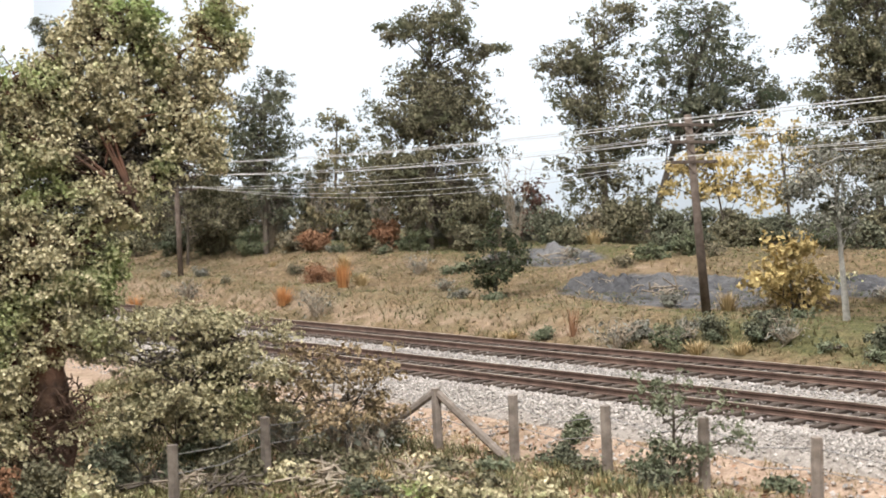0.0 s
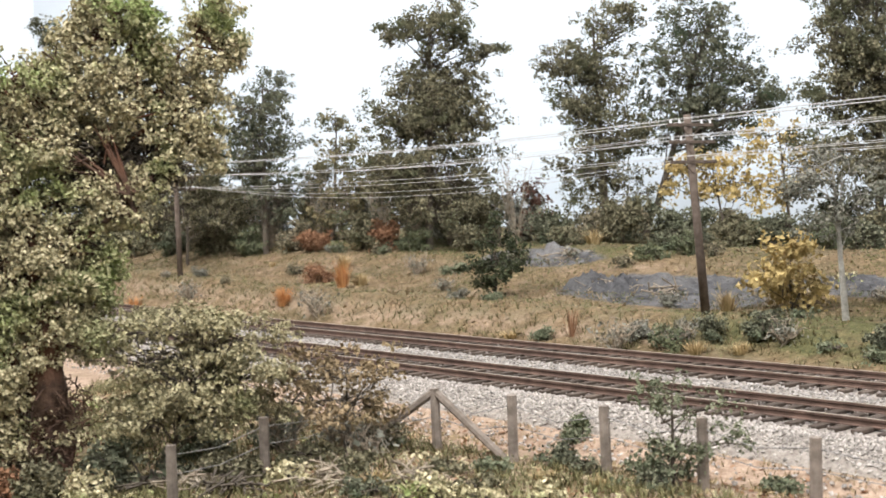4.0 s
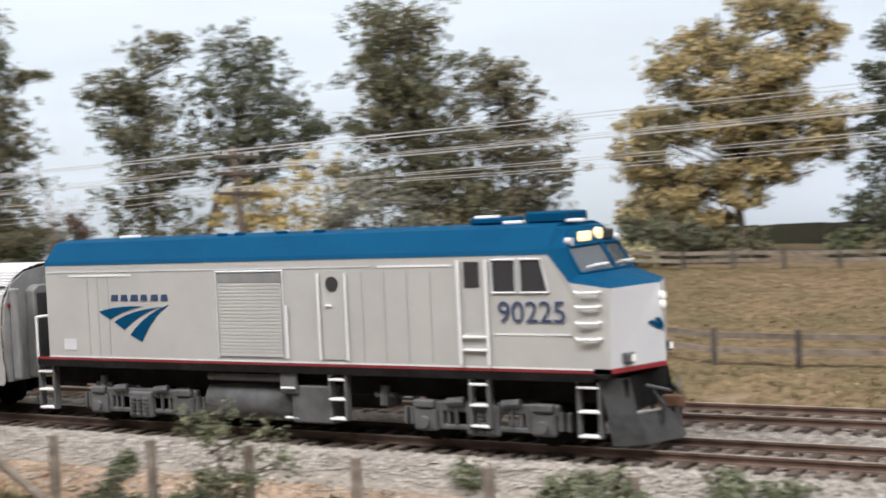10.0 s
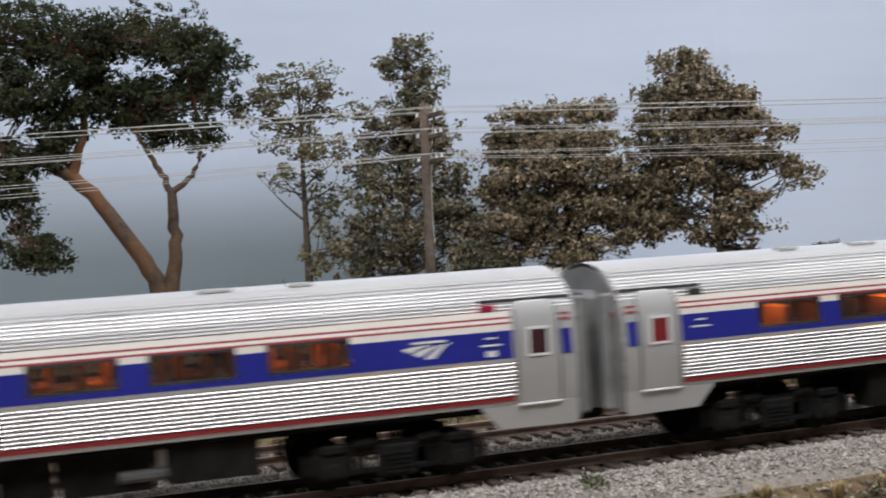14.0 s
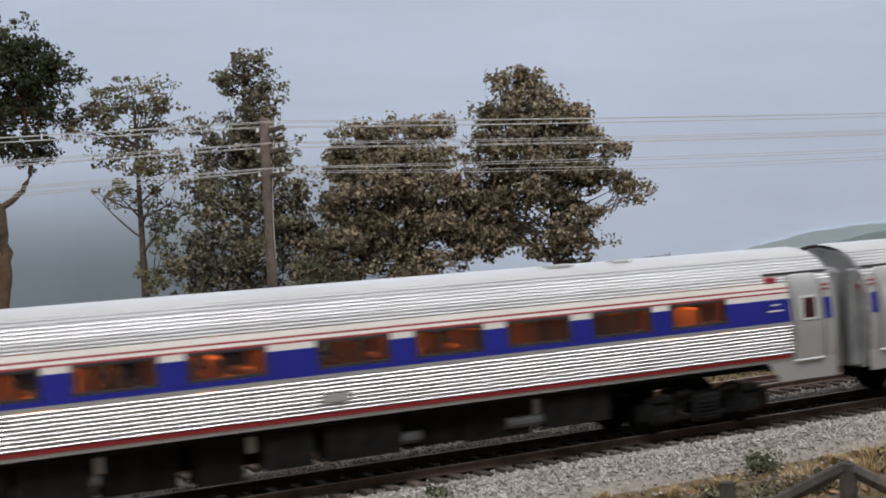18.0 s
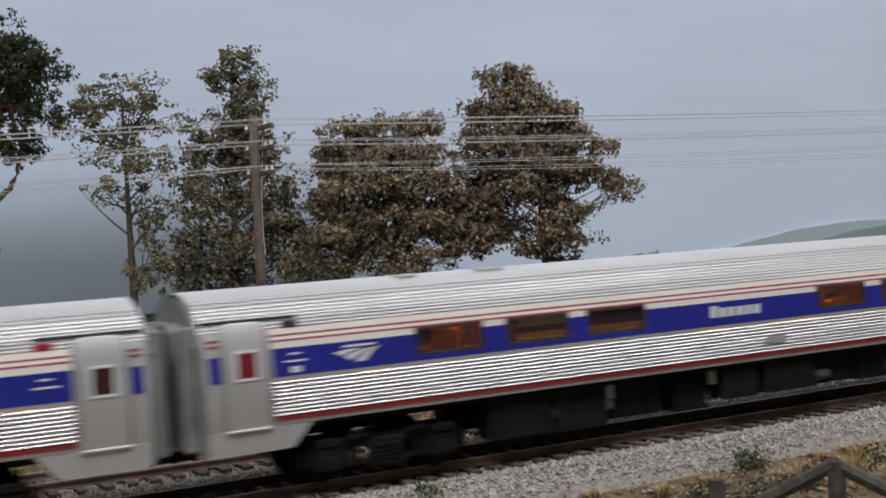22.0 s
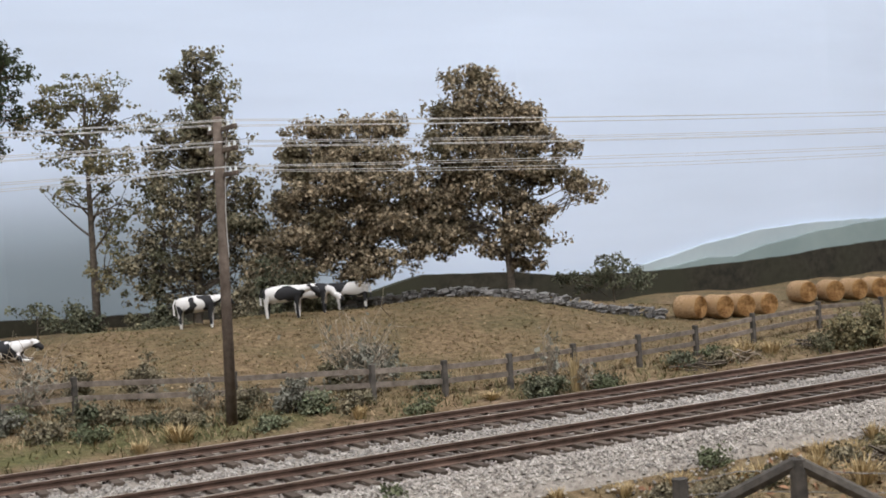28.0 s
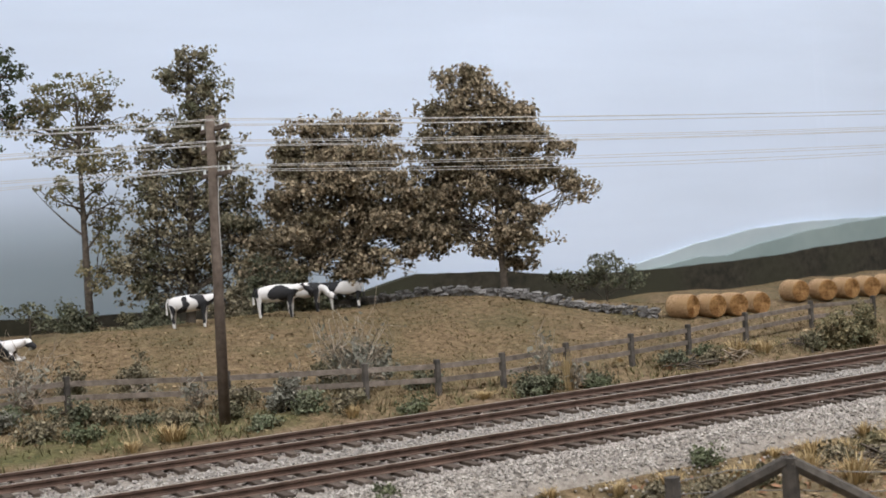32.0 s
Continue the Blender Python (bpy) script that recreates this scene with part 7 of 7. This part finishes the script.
# ---- the locomotive at the other end; x = 0 at its coupling to the coaches, cab at -230 ----
def rear_locomotive():
    a = empty("diesel_locomotive", Matrix())
    tagged(a, "silver diesel locomotive with blue cab top and hood roof", "locomotive", "power units of the train")
    hood = [(-12.2, 21.2), (12.2, 21.2), (12.2, 45.0), (-12.2, 45.0)]
    prism("long_hood", hood, -160, -20, LOCO_SILVER, a, "silver engine hood")
    prism("hood_roof", [(-12.6, 45.0), (12.6, 45.0), (12.4, 46.5), (9.6, 52.6), (-9.6, 52.6), (-12.4, 46.5)], -160, -19.6, ROOF_BLUE, a, "blue hood roof")
    prism("radiator", [(-15.4, 44.2), (15.4, 44.2), (15.4, 46.4), (12.0, 51.6), (-12.0, 51.6), (-15.4, 46.4)], -64, -24, ROOF_BLUE, a, "blue flared radiator")
    block("frame", -115, 0, 19.2, 214, 35.0, 3.6, TRUCK_GREY, a, "grey walkway frame", 0.4)
    strip("red_stripe", [(17.6, 20.6), (17.6, 21.2)], -222, -8, RED, a, "thin dark red stripe")
    strip("side_skirt", [(17.2, 15.4), (17.5, 17.4)], -205, -22, LOCO_SILVER, a, "silver side sill")
    # cab at the far end
    cab = [(-17.0, 21.2), (17.0, 21.2), (17.0, 38.0), (-17.0, 38.0)]
    prism("cab_lower", cab, -206, -160, LOCO_SILVER, a, "silver cab lower body", 0.3)
    prism("cab_upper", [(-17.0, 38.0), (17.0, 38.0), (16.6, 48.6), (12.0, 56.0), (-12.0, 56.0), (-16.6, 48.6)], -202, -158, ROOF_BLUE, a, "blue cab top", 0.3)
    bm = bmesh.new()
    pts = [(-206, -15.5, 21.2), (-206, 15.5, 21.2), (-206, 15.5, 40.5), (-206, -15.5, 40.5), (-224, -11.0, 21.2), (-224, 11.0, 21.2), (-222, 10.0, 37.0), (-222, -10.0, 37.0)]
    v = [bm.verts.new(p) for p in pts]
    for f in ((4, 5, 6, 7), (0, 4, 7, 3), (1, 2, 6, 5)):
        bm.faces.new([v[i] for i in f])
    bmesh.ops.recalc_face_normals(bm, faces=bm.faces)
    part("nose", bm, LOCO_SILVER, a, "silver wedge nose")
    mesh_part("nose_top", [(-206, -15.6, 40.6), (-206, 15.6, 40.6), (-222.1, 10.1, 37.1), (-222.1, -10.1, 37.1)], [(0, 1, 2, 3)], ROOF_BLUE, a, "blue nose top")
    mesh_part("nose_band", [(-222.2, -10.2, 33.6), (-222.2, 10.2, 33.6), (-222.1, 10.15, 37.1), (-222.1, -10.15, 37.1)], [(0, 1, 2, 3)], ROOF_BLUE, a, "blue nose band")
    for s in (-1, 1):
        mesh_part("nose_band", [(-206.1, s * 15.62, 36.6), (-222.2, s * 10.2, 33.6), (-222.1, s * 10.15, 37.1), (-206.1, s * 15.62, 40.6)], [(0, 1, 2, 3)], ROOF_BLUE, a, "blue nose side band")
        mesh_part("windscreen", [(-202.3, s * 1.0, 41.6), (-202.3, s * 13.6, 41.6), (-202.3, s * 12.8, 48.4), (-202.3, s * 1.0, 48.4)], [(0, 1, 2, 3)], CLEAR_GLASS, a, "flat windscreen")
        bar("screen_frame", [(-202.4, s * 1.0, 41.4), (-202.4, s * 13.8, 41.4), (-202.4, s * 13.0, 48.6), (-202.4, s * 1.0, 48.6), (-202.4, s * 1.0, 41.4)], 0.35, WHITE, a, "white windscreen edge")
        bar("nose_chevron", [(-207, s * 14.5, 41.2), (-216.0, 0.0, 39.6)], 0.35, WHITE, a, "white nose grab rail")
        for x0, x1 in ((-196, -189), (-187, -178), (-176, -168)):
            plate("cab_window", [(x0, 39.8), (x1, 39.8), (x1, 46.2), (x0, 46.2)], 17.0, s, CAB_GLASS, a, "dark cab side window")
        lettering("road_number", "513", -186, 17.2, 34.0, 6.0, s, ROOF_BLUE, a, "blue road number 513")
        for x0, x1, z in ((-196, -176, 30.0), (-194, -182, 27.0)):
            plate("white_line", [(x0, z), (x1, z), (x1, z + 0.5), (x0, z + 0.5)], 17.05, s, WHITE, a, "fine white line")
        # hood doors, grille and rails
        plate("grille", [(-60, 37.2), (-28, 37.2), (-28, 44.4), (-60, 44.4)], 12.25, s, TRUCK_GREY, a, "dark intake grille")
        for k in range(14):
            x = -158 + k * 9.4
            plate("hood_door", [(x, 22.0), (x + 8.2, 22.0), (x + 8.2, 36.0), (x, 36.0)], 12.22, s, LOCO_SILVER, a, "silver hood door", 0.25)
            block("door_latch", x + 7.0, s * 12.6, 30.0, 0.6, 0.5, 1.6, WHITE, a, "", 0.1)
        for z in (36.4, 37.0):
            plate("white_line", [(-62, z), (-22, z), (-22, z + 0.3), (-62, z + 0.3)], 12.5, s, WHITE, a)
        swoosh(-30, 29.5, 8.0, 5.0, 12.5, s, ROOF_BLUE, a, "plain blue emblem")
        rail = [(-158, s * 17.0, 31.5), (-18, s * 17.0, 31.5), (-14, s * 16.6, 21.0)]
        bar("handrail", rail, 0.4, WHITE, a, "long white walkway handrail", 5)
        for k in range(9):
            x = -156 + k * 17.2
            bar("stanchion", [(x, s * 17.0, 20.8), (x, s * 17.0, 31.5)], 0.35, WHITE, a, "white stanchion")
        ladder(-10.5, 15.4, 3.6, 20.0, 8.0, 4, s, a)
        ladder(-214.0, 15.2, 3.6, 19.0, 7.0, 3, s, a)
        bar("end_rail", [(-4.5, s * 15.0, 8.0), (-4.5, s * 15.0, 32.5), (-7.5, s * 15.4, 32.5), (-7.5, s * 15.4, 14.0)], 0.4, WHITE, a, "white end handrail")
        bar("nose_rail", [(-209.5, s * 16.5, 12.0), (-210.0, s * 16.5, 26.0), (-213.0, s * 14.8, 34.0), (-215.5, s * 14.2, 34.0)], 0.32, WHITE, a, "white step handrail")
        bar("nose_rail", [(-218.5, s * 15.0, 14.0), (-218.5, s * 15.0, 24.0), (-221.5, s * 13.5, 33.0), (-227.5, s * 11.0, 33.0)], 0.32, WHITE, a, "white step handrail")
        block("fuel_tank", -114, s * 8.6, 8.4, 48, 16.5, 11.0, TRUCK_GREY, a, "grey fuel tank", 2.0)
        block("ditch_light", -226.4, s * 9.6, 14.6, 3.0, 3.2, 1.6, NOSE_GREY, a, "ditch light", 0.4)
        for z in (24.6, 27.8, 31.0, 34.0) if s > 0 else ():
            bar("nose_rung", [(-222.6, 8.6, z), (-223.2, 8.6, z), (-223.2, 5.8, z), (-222.6, 5.8, z)], 0.22, WHITE, a, "white rung")
    block("number_board", -202.4, 0, 52.6, 0.8, 8, 2.4, DARK, a, "dark number board")
    for x, sx, sy, h in ((-190, 8, 5, 1.6), (-176, 4, 4, 1.2), (-120, 14, 8, 1.2), (-90, 14, 8, 1.2), (-46, 18, 12, 1.4)):
        block("roof_box", x, 0, (56 if x < -160 else 52.4) + h / 2, sx, sy, h, ROOF_BLUE, a, "blue roof fitting", 0.3)
    block("pilot", -224.5, 0, 9.4, 5.0, 33, 14.5, DARK, a, "dark grey pilot", 1.0)
    block("snow_plough", -228.0, 0, 6.0, 3.0, 30, 8.6, UNDER, a, "black plough blade", 0.8)
    block("end_platform", -214.5, 0, 20.6, 24, 34, 1.4, TRUCK_GREY, a, "grey front platform", 0.3)
    block("end_pilot", -6.5, 0, 12.0, 4.0, 33, 16, TRUCK_GREY, a, "grey end pilot", 0.6)
    block("coupler", -2.5, 0, 9.5, 5.0, 2.4, 2.4, UNDER, a)
    for x in (-50.0, -180.0):
        wheelset_truck("truck", x, 31.5, TRUCK_GREY, a, "grey cast locomotive truck", 5.4, 13.8)
    return a


REAR_LOCO = rear_locomotive()
lengthen(REAR_LOCO, 1.04)
TRAIN = [(CAB_UNIT, 0.0, 45.0, 152.5)]
for n, c in enumerate(COACHES):
    TRAIN.append((c, 316.7 * (n + 0.5), -109.8, 109.8))
TRAIN.append((REAR_LOCO, 2533.6, -187.2, -52.0))


def train_s(t):
    """Arc length of the coupling behind the leading unit."""
    if t < 9:
        return -417 - 176 * (9 - t)
    times = (9, 10, 11, 12, 12.5, 13, 14.5, 15, 18, 21.5, 25, 32)
    return float(np.interp(t, times, (-417, -238.3, -57.6, 126.5, 220.7, 315.6, 600.3, 695.2, 1265.0, 1933.6, 2600.2, 3933.5)))


def motions():
    for thing, behind, rear, front in TRAIN:
        rows = []
        for k in range(161):
            t = k * 0.2
            s = train_s(t) - behind
            x0, y0, _ = line_at(s + rear)
            x1, y1, _ = line_at(s + front)
            turn = math.degrees(math.atan2(y1 - y0, x1 - x0))
            u = -rear / (front - rear)
            rows.append((t, P(x0 + (x1 - x0) * u, y0 + (y1 - y0) * u, 0, turn)))
        walk(thing, rows)



benchwork()
roadbed()


# ---- loose stone, ties and turf ----
def stones(rng, pts, size):
    """Small angular stones, each a squashed, jittered octahedron."""
    n = len(pts)
    base = np.array([(1, 0, 0), (0, 1, 0), (-1, 0, 0), (0, -1, 0), (0, 0, 0.8), (0, 0, -0.7)], float)
    tri = np.array([(0, 1, 4), (1, 2, 4), (2, 3, 4), (3, 0, 4), (1, 0, 5), (2, 1, 5), (3, 2, 5), (0, 3, 5)])
    v = base[None] * rng.uniform(0.6, 1.35, (n, 6, 1)) * (size * rng.uniform(0.55, 1.25, n))[:, None, None]
    a = rng.uniform(0, 2 * np.pi, n)
    tilt = rng.normal(0, 0.5, n)
    c, s = np.cos(a)[:, None], np.sin(a)[:, None]
    x, y, z = v[..., 0], v[..., 1], v[..., 2]
    y2, z2 = y * np.cos(tilt)[:, None] - z * np.sin(tilt)[:, None], y * np.sin(tilt)[:, None] + z * np.cos(tilt)[:, None]
    v = np.stack([x * c - y2 * s, x * s + y2 * c, z2], -1) + pts[:, None]
    f = tri[None] + 6 * np.arange(n)[:, None, None]
    return v.reshape(-1, 3), f.reshape(-1, 3)


def ballast():
    rng = np.random.default_rng(11)

    def band(n, d0, d1, zfun, size, name, mat, label, s0=-960, s1=790):
        s = rng.uniform(s0, s1, n)
        d = rng.uniform(d0, d1, n)
        at = np.array([line_at(v) for v in np.arange(s0 - 5, s1 + 6, 2.0)])
        k = np.arange(s0 - 5, s1 + 6, 2.0)
        x, y, h = (np.interp(s, k, at[:, i]) for i in range(3))
        h = np.radians(h)
        px, py = x - np.sin(h) * d, y + np.cos(h) * d
        pts = np.stack([px, py, zfun(d) + rng.uniform(-0.3, 0.35, n)], 1)
        if name == "ballast_shoulder":
            edge = np.array([noise.noise((q * 0.03, 7.0, 0.0)) for q in px])
            pts = pts[d > -30.5 + 3.0 * edge + rng.normal(0, 1.3, n)]
        ob = mesh_part(name, *stones(rng, pts, size), mat)
        tagged(ob, label, "ballast", kind="stuff")

    near = lambda d: np.interp(d, [-37, -33, -30, -22, -17], [-9.0, -7.4, -5.8, -3.1, -2.85])
    band(66000, -36, -15.8, near, 0.56, "ballast_shoulder", BALLAST, "loose pale grey ballast stones on the near shoulder", -560, 480)
    band(6000, -52, -30, lambda d: np.interp(d, [-52, -46, -38, -30], [-11.4, -11.0, -9.4, -6.4]), 0.62, "ballast_scatter", BALLAST, "scattered pale stones below the shoulder")
    band(17000, 16.5, 33, lambda d: -2.75 + 0 * d, 0.56, "ballast_between", BALLAST_DARK, "grey ballast stones between the tracks", -700, 560)
    band(11500, -16, 16, lambda d: -2.8 + 0 * d, 0.56, "ballast_crib", BALLAST_CRIB, "grey ballast stones between the near ties", -700, 560)
    band(10500, 34, 66, lambda d: -2.8 + 0 * d, 0.56, "ballast_crib", BALLAST_CRIB, "grey ballast stones between the far ties", -700, 560)
    band(6800, 65, 78, lambda d: np.interp(d, [65, 78], [-2.7, -4.2]), 0.6, "ballast_far_shoulder", BALLAST_DARK, "grey ballast stones at the far edge", -700, 560)


# Darker stones between the ties, slightly darker ones between and beyond the tracks.
BALLAST_CRIB = mixed("ballast_stone_crib", (0.17, 0.148, 0.132), (0.34, 0.30, 0.275), 0.3, 0.9, island=0.4, bump=0.3)
BALLAST_DARK = mixed("ballast_stone_far", (0.23, 0.21, 0.19), (0.44, 0.41, 0.375), 0.3, 0.9, island=0.4, bump=0.3)
ballast()


def shoulder():
    s = np.arange(-980.0, 800, 4.0)
    mid = np.array([line_at(v) for v in s])
    nrm = np.stack([-np.sin(np.radians(mid[:, 2])), np.cos(np.radians(mid[:, 2]))], 1)
    rows = [np.c_[mid[:, :2] + o * nrm, np.full(len(mid), z)] for o, z in ((-34, -8.8), (-32, -7.0), (-29, -5.4), (-22, -3.3), (-14, -3.0), (68, -3.0), (76, -4.2))]
    n = len(mid)
    faces = [(r * n + i, r * n + i + 1, (r + 1) * n + i + 1, (r + 1) * n + i)[::-1] for r in range(len(rows) - 1) for i in range(n - 1)]
    tagged(mesh_part("ballast_bed", np.concatenate(rows), faces, BALLAST_BED), "grey stone bed between and beside the tracks", "ballast", kind="structure")


shoulder()


def ties(track, off):
    bm = bmesh.new()
    box(bm, 0, 0, -2.75, 2.6, 30.0, 1.5, 0.12)
    first = part("tie", bm, TIE, track)
    s = -960.0
    rng = random.Random(int(off) + 3)
    n = 0
    while s < 790:
        x, y, h = line_at(s, off)
        ob = first if n == 0 else first.copy()
        if n:
            scene.collection.objects.link(ob)
            ob.parent = track
        ob.matrix_local = P(x + rng.uniform(-0.3, 0.3), y, rng.uniform(-0.15, 0.1), h + rng.uniform(-1.5, 1.5))
        s += 6.15 + rng.uniform(-0.3, 0.3)
        n += 1


ties(NEAR_TRACK, 0.0)
ties(FAR_TRACK, SPACING)


def hidden_ties(track, off):
    v, f = Soup(), None
    for a, b in ((LINE_S[0] + 10, -962), (792, LINE_S[-1] - 10)):
        for s in np.arange(a, b, 6.2):
            x, y, h = line_at(s, off)
            c, k = math.cos(math.radians(h)), math.sin(math.radians(h))
            q = [(x + c * dx - k * dy, y + k * dx + c * dy, z) for z in (-3.4, -2.1) for dx, dy in ((-1.3, -15), (1.3, -15), (1.3, 15), (-1.3, 15))]
            v.add(q, [(4, 5, 6, 7), (0, 1, 5, 4), (1, 2, 6, 5), (2, 3, 7, 6), (3, 0, 4, 7)])
    v.link("far_ties", TIE, track)["kind"] = "stuff"


hidden_ties(NEAR_TRACK, 0.0)
hidden_ties(FAR_TRACK, SPACING)


def stone_wall():
    a = empty("stone_wall", Matrix())
    tagged(a, "low tumbled grey field-stone wall at the top of the meadow", "wall")
    line = np.array([(346, 500), (368, 494), (394, 483), (407, 462), (420, 440), (432, 420), (441, 404), (452, 389)], float)
    seg = np.r_[0, np.cumsum(np.hypot(*np.diff(line, axis=0).T))]
    rng = np.random.default_rng(21)
    shapes = []
    for k in range(6):
        bm = bmesh.new()
        box(bm, 0, 0, 0, 3.8, 2.6, 1.7, 0.4)
        for vert in bm.verts:
            vert.co += Vector(rng.normal(0, 0.35, 3))
        bmesh.ops.scale(bm, vec=(MM, MM, MM), verts=bm.verts)
        me = bpy.data.meshes.new("stone")
        bm.to_mesh(me)
        bm.free()
        me.materials.append(WALL_STONE)
        shapes.append(me)
    for course in range(4):
        for s in np.arange(0, seg[-1], 2.6):
            if course == 3 and rng.random() < 0.6:
                continue
            x = np.interp(s + rng.uniform(-0.8, 0.8) + course * 1.7, seg, line[:, 0]) + rng.normal(0, 0.6)
            y = np.interp(s + course * 1.7, seg, line[:, 1]) + rng.normal(0, 0.7)
            ob = new("stone", shapes[int(rng.integers(6))])
            ob.parent = a
            sc = rng.uniform(0.6, 1.2)
            ob.matrix_local = P(x, y, gz(x, y) + 0.6 + course * 1.15, rng.uniform(0, 180)) @ Matrix.Diagonal((sc, sc, sc * 0.9, 1))


WALL_STONE = mixed("field_stone", (0.11, 0.105, 0.10), (0.27, 0.26, 0.25), 0.4, 0.95, objrand=0.3, bump=0.5)
stone_wall()


def turf(name, n, x0, x1, d0, d1, height, material, label, seed, per=4):
    rng = np.random.default_rng(seed)
    x, d = rng.uniform(x0, x1, n), rng.uniform(d0, d1, n)
    y = front_y(x) + d
    keep = np.array([noise.noise((a * 0.03, b * 0.03, seed)) for a, b in zip(x, y)]) > -0.18 + 0.25 * rng.normal(size=n) * 0.5
    x, y = x[keep], y[keep]
    z = ground_z(x, y)
    n = len(x)
    V, F = [], []
    a = rng.uniform(0, 2 * np.pi, (n, per))
    h = height * rng.uniform(0.4, 1.1, (n, per))
    root = np.stack([x[:, None] + 0.4 * np.cos(a), y[:, None] + 0.4 * np.sin(a), np.repeat(z[:, None], per, 1) - 0.3], -1)
    tip = root + np.stack([np.cos(a) * h * 0.7, np.sin(a) * h * 0.7, h], -1)
    side = np.stack([-np.sin(a), np.cos(a), 0 * a], -1) * 0.2
    v = np.stack([root - side, root + side, tip], 2).reshape(-1, 3)
    ob = mesh_part(name, v, np.arange(len(v)).reshape(-1, 3), material)
    tagged(ob, label, "grass", kind="stuff")


def litter(name, n, x0, x1, d0, d1, size, material, label, seed):
    rng = np.random.default_rng(seed)
    x, d = rng.uniform(x0, x1, n), rng.uniform(d0, d1, n)
    y = front_y(x) + d
    z = ground_z(x, y) + rng.uniform(0.1, 0.6, n)
    c = np.stack([x, y, z], 1)
    u = rng.normal(size=(n, 3)) * (1, 1, 0.45)
    u *= (size * rng.uniform(0.4, 1.1, n) / np.linalg.norm(u, axis=1))[:, None]
    w = np.cross(u, rng.normal(size=(n, 3)) * (0.4, 0.4, 1)) / size * 0.9
    v = np.stack([c - u, c + w * 0.7, c + u, c - w * 0.7], 1).reshape(-1, 3)
    ob = mesh_part(name, v, np.arange(n * 4).reshape(-1, 4), material)
    tagged(ob, label, "litter", kind="stuff")


TURF_GREEN = leaf("turf_green", (0.075, 0.072, 0.032), (0.20, 0.18, 0.09), (0.13, 0.115, 0.05))
TURF_MOSS = leaf("turf_moss", (0.07, 0.085, 0.03), (0.20, 0.21, 0.085), (0.12, 0.14, 0.05))
TURF_DRY = leaf("turf_dry", (0.10, 0.075, 0.036), (0.31, 0.235, 0.125), (0.15, 0.12, 0.055))
TURF_HILL = leaf("turf_hill", (0.11, 0.095, 0.062), (0.31, 0.265, 0.185), (0.15, 0.145, 0.085))
turf("hill_grass", 24000, -820, -120, 78, 260, 1.0, TURF_HILL, "short dry grass on the hillside", 31)
turf("hill_green_grass", 15000, -820, -100, 100, 260, 1.2, TURF_MOSS, "patchy green grass on the hillside", 32)
turf("meadow_grass", 34000, -100, 620, 100, 300, 1.0, TURF_DRY, "short brown grass of the meadow", 33)
turf("meadow_green_grass", 9000, -120, 620, 78, 290, 1.1, TURF_GREEN, "green grass in the meadow", 34)
turf("verge_grass", 9000, -420, 420, -130, -34, 2.0, TURF_DRY, "dry grass on the near verge", 35)
turf("verge_green_grass", 9000, -420, -60, -150, -62, 3.6, TURF_GREEN, "green weeds on the near verge", 36)
litter("leaf_litter", 7000, -420, 420, -135, -36, 1.1, RUST, "fallen red-brown leaves on the near verge", 41)
litter("leaf_litter", 9000, -820, 600, 76, 240, 1.0, LEAF["leaf_straw"], "pale leaf litter on the slope", 42)
turf("fence_weed_grass", 2200, 110, 540, 84, 150, 3.6, LEAF["leaf_straw"], "tall dry weeds along the meadow fence", 37)
turf("slope_weed_grass", 1500, -760, -120, 80, 190, 3.6, LEAF["leaf_straw"], "tall dry weeds on the slope", 38)
turf("trackside_weed_grass", 2200, -700, 520, 78, 100, 3.4, TURF_GREEN, "green weeds beside the far track", 39)
litter("leaf_litter", 17000, -420, 420, -150, -44, 1.5, LEAF["leaf_straw"], "olive leaf litter on the near verge", 43)
# Pale leaves added to brighten the verge, which stays too dark under the lamps.
litter("leaf_litter", 9000, -420, -110, -165, -56, 1.3, LEAF["leaf_khaki"], "pale leaf litter added to lighten the ground under the near tree", 44)

motions()
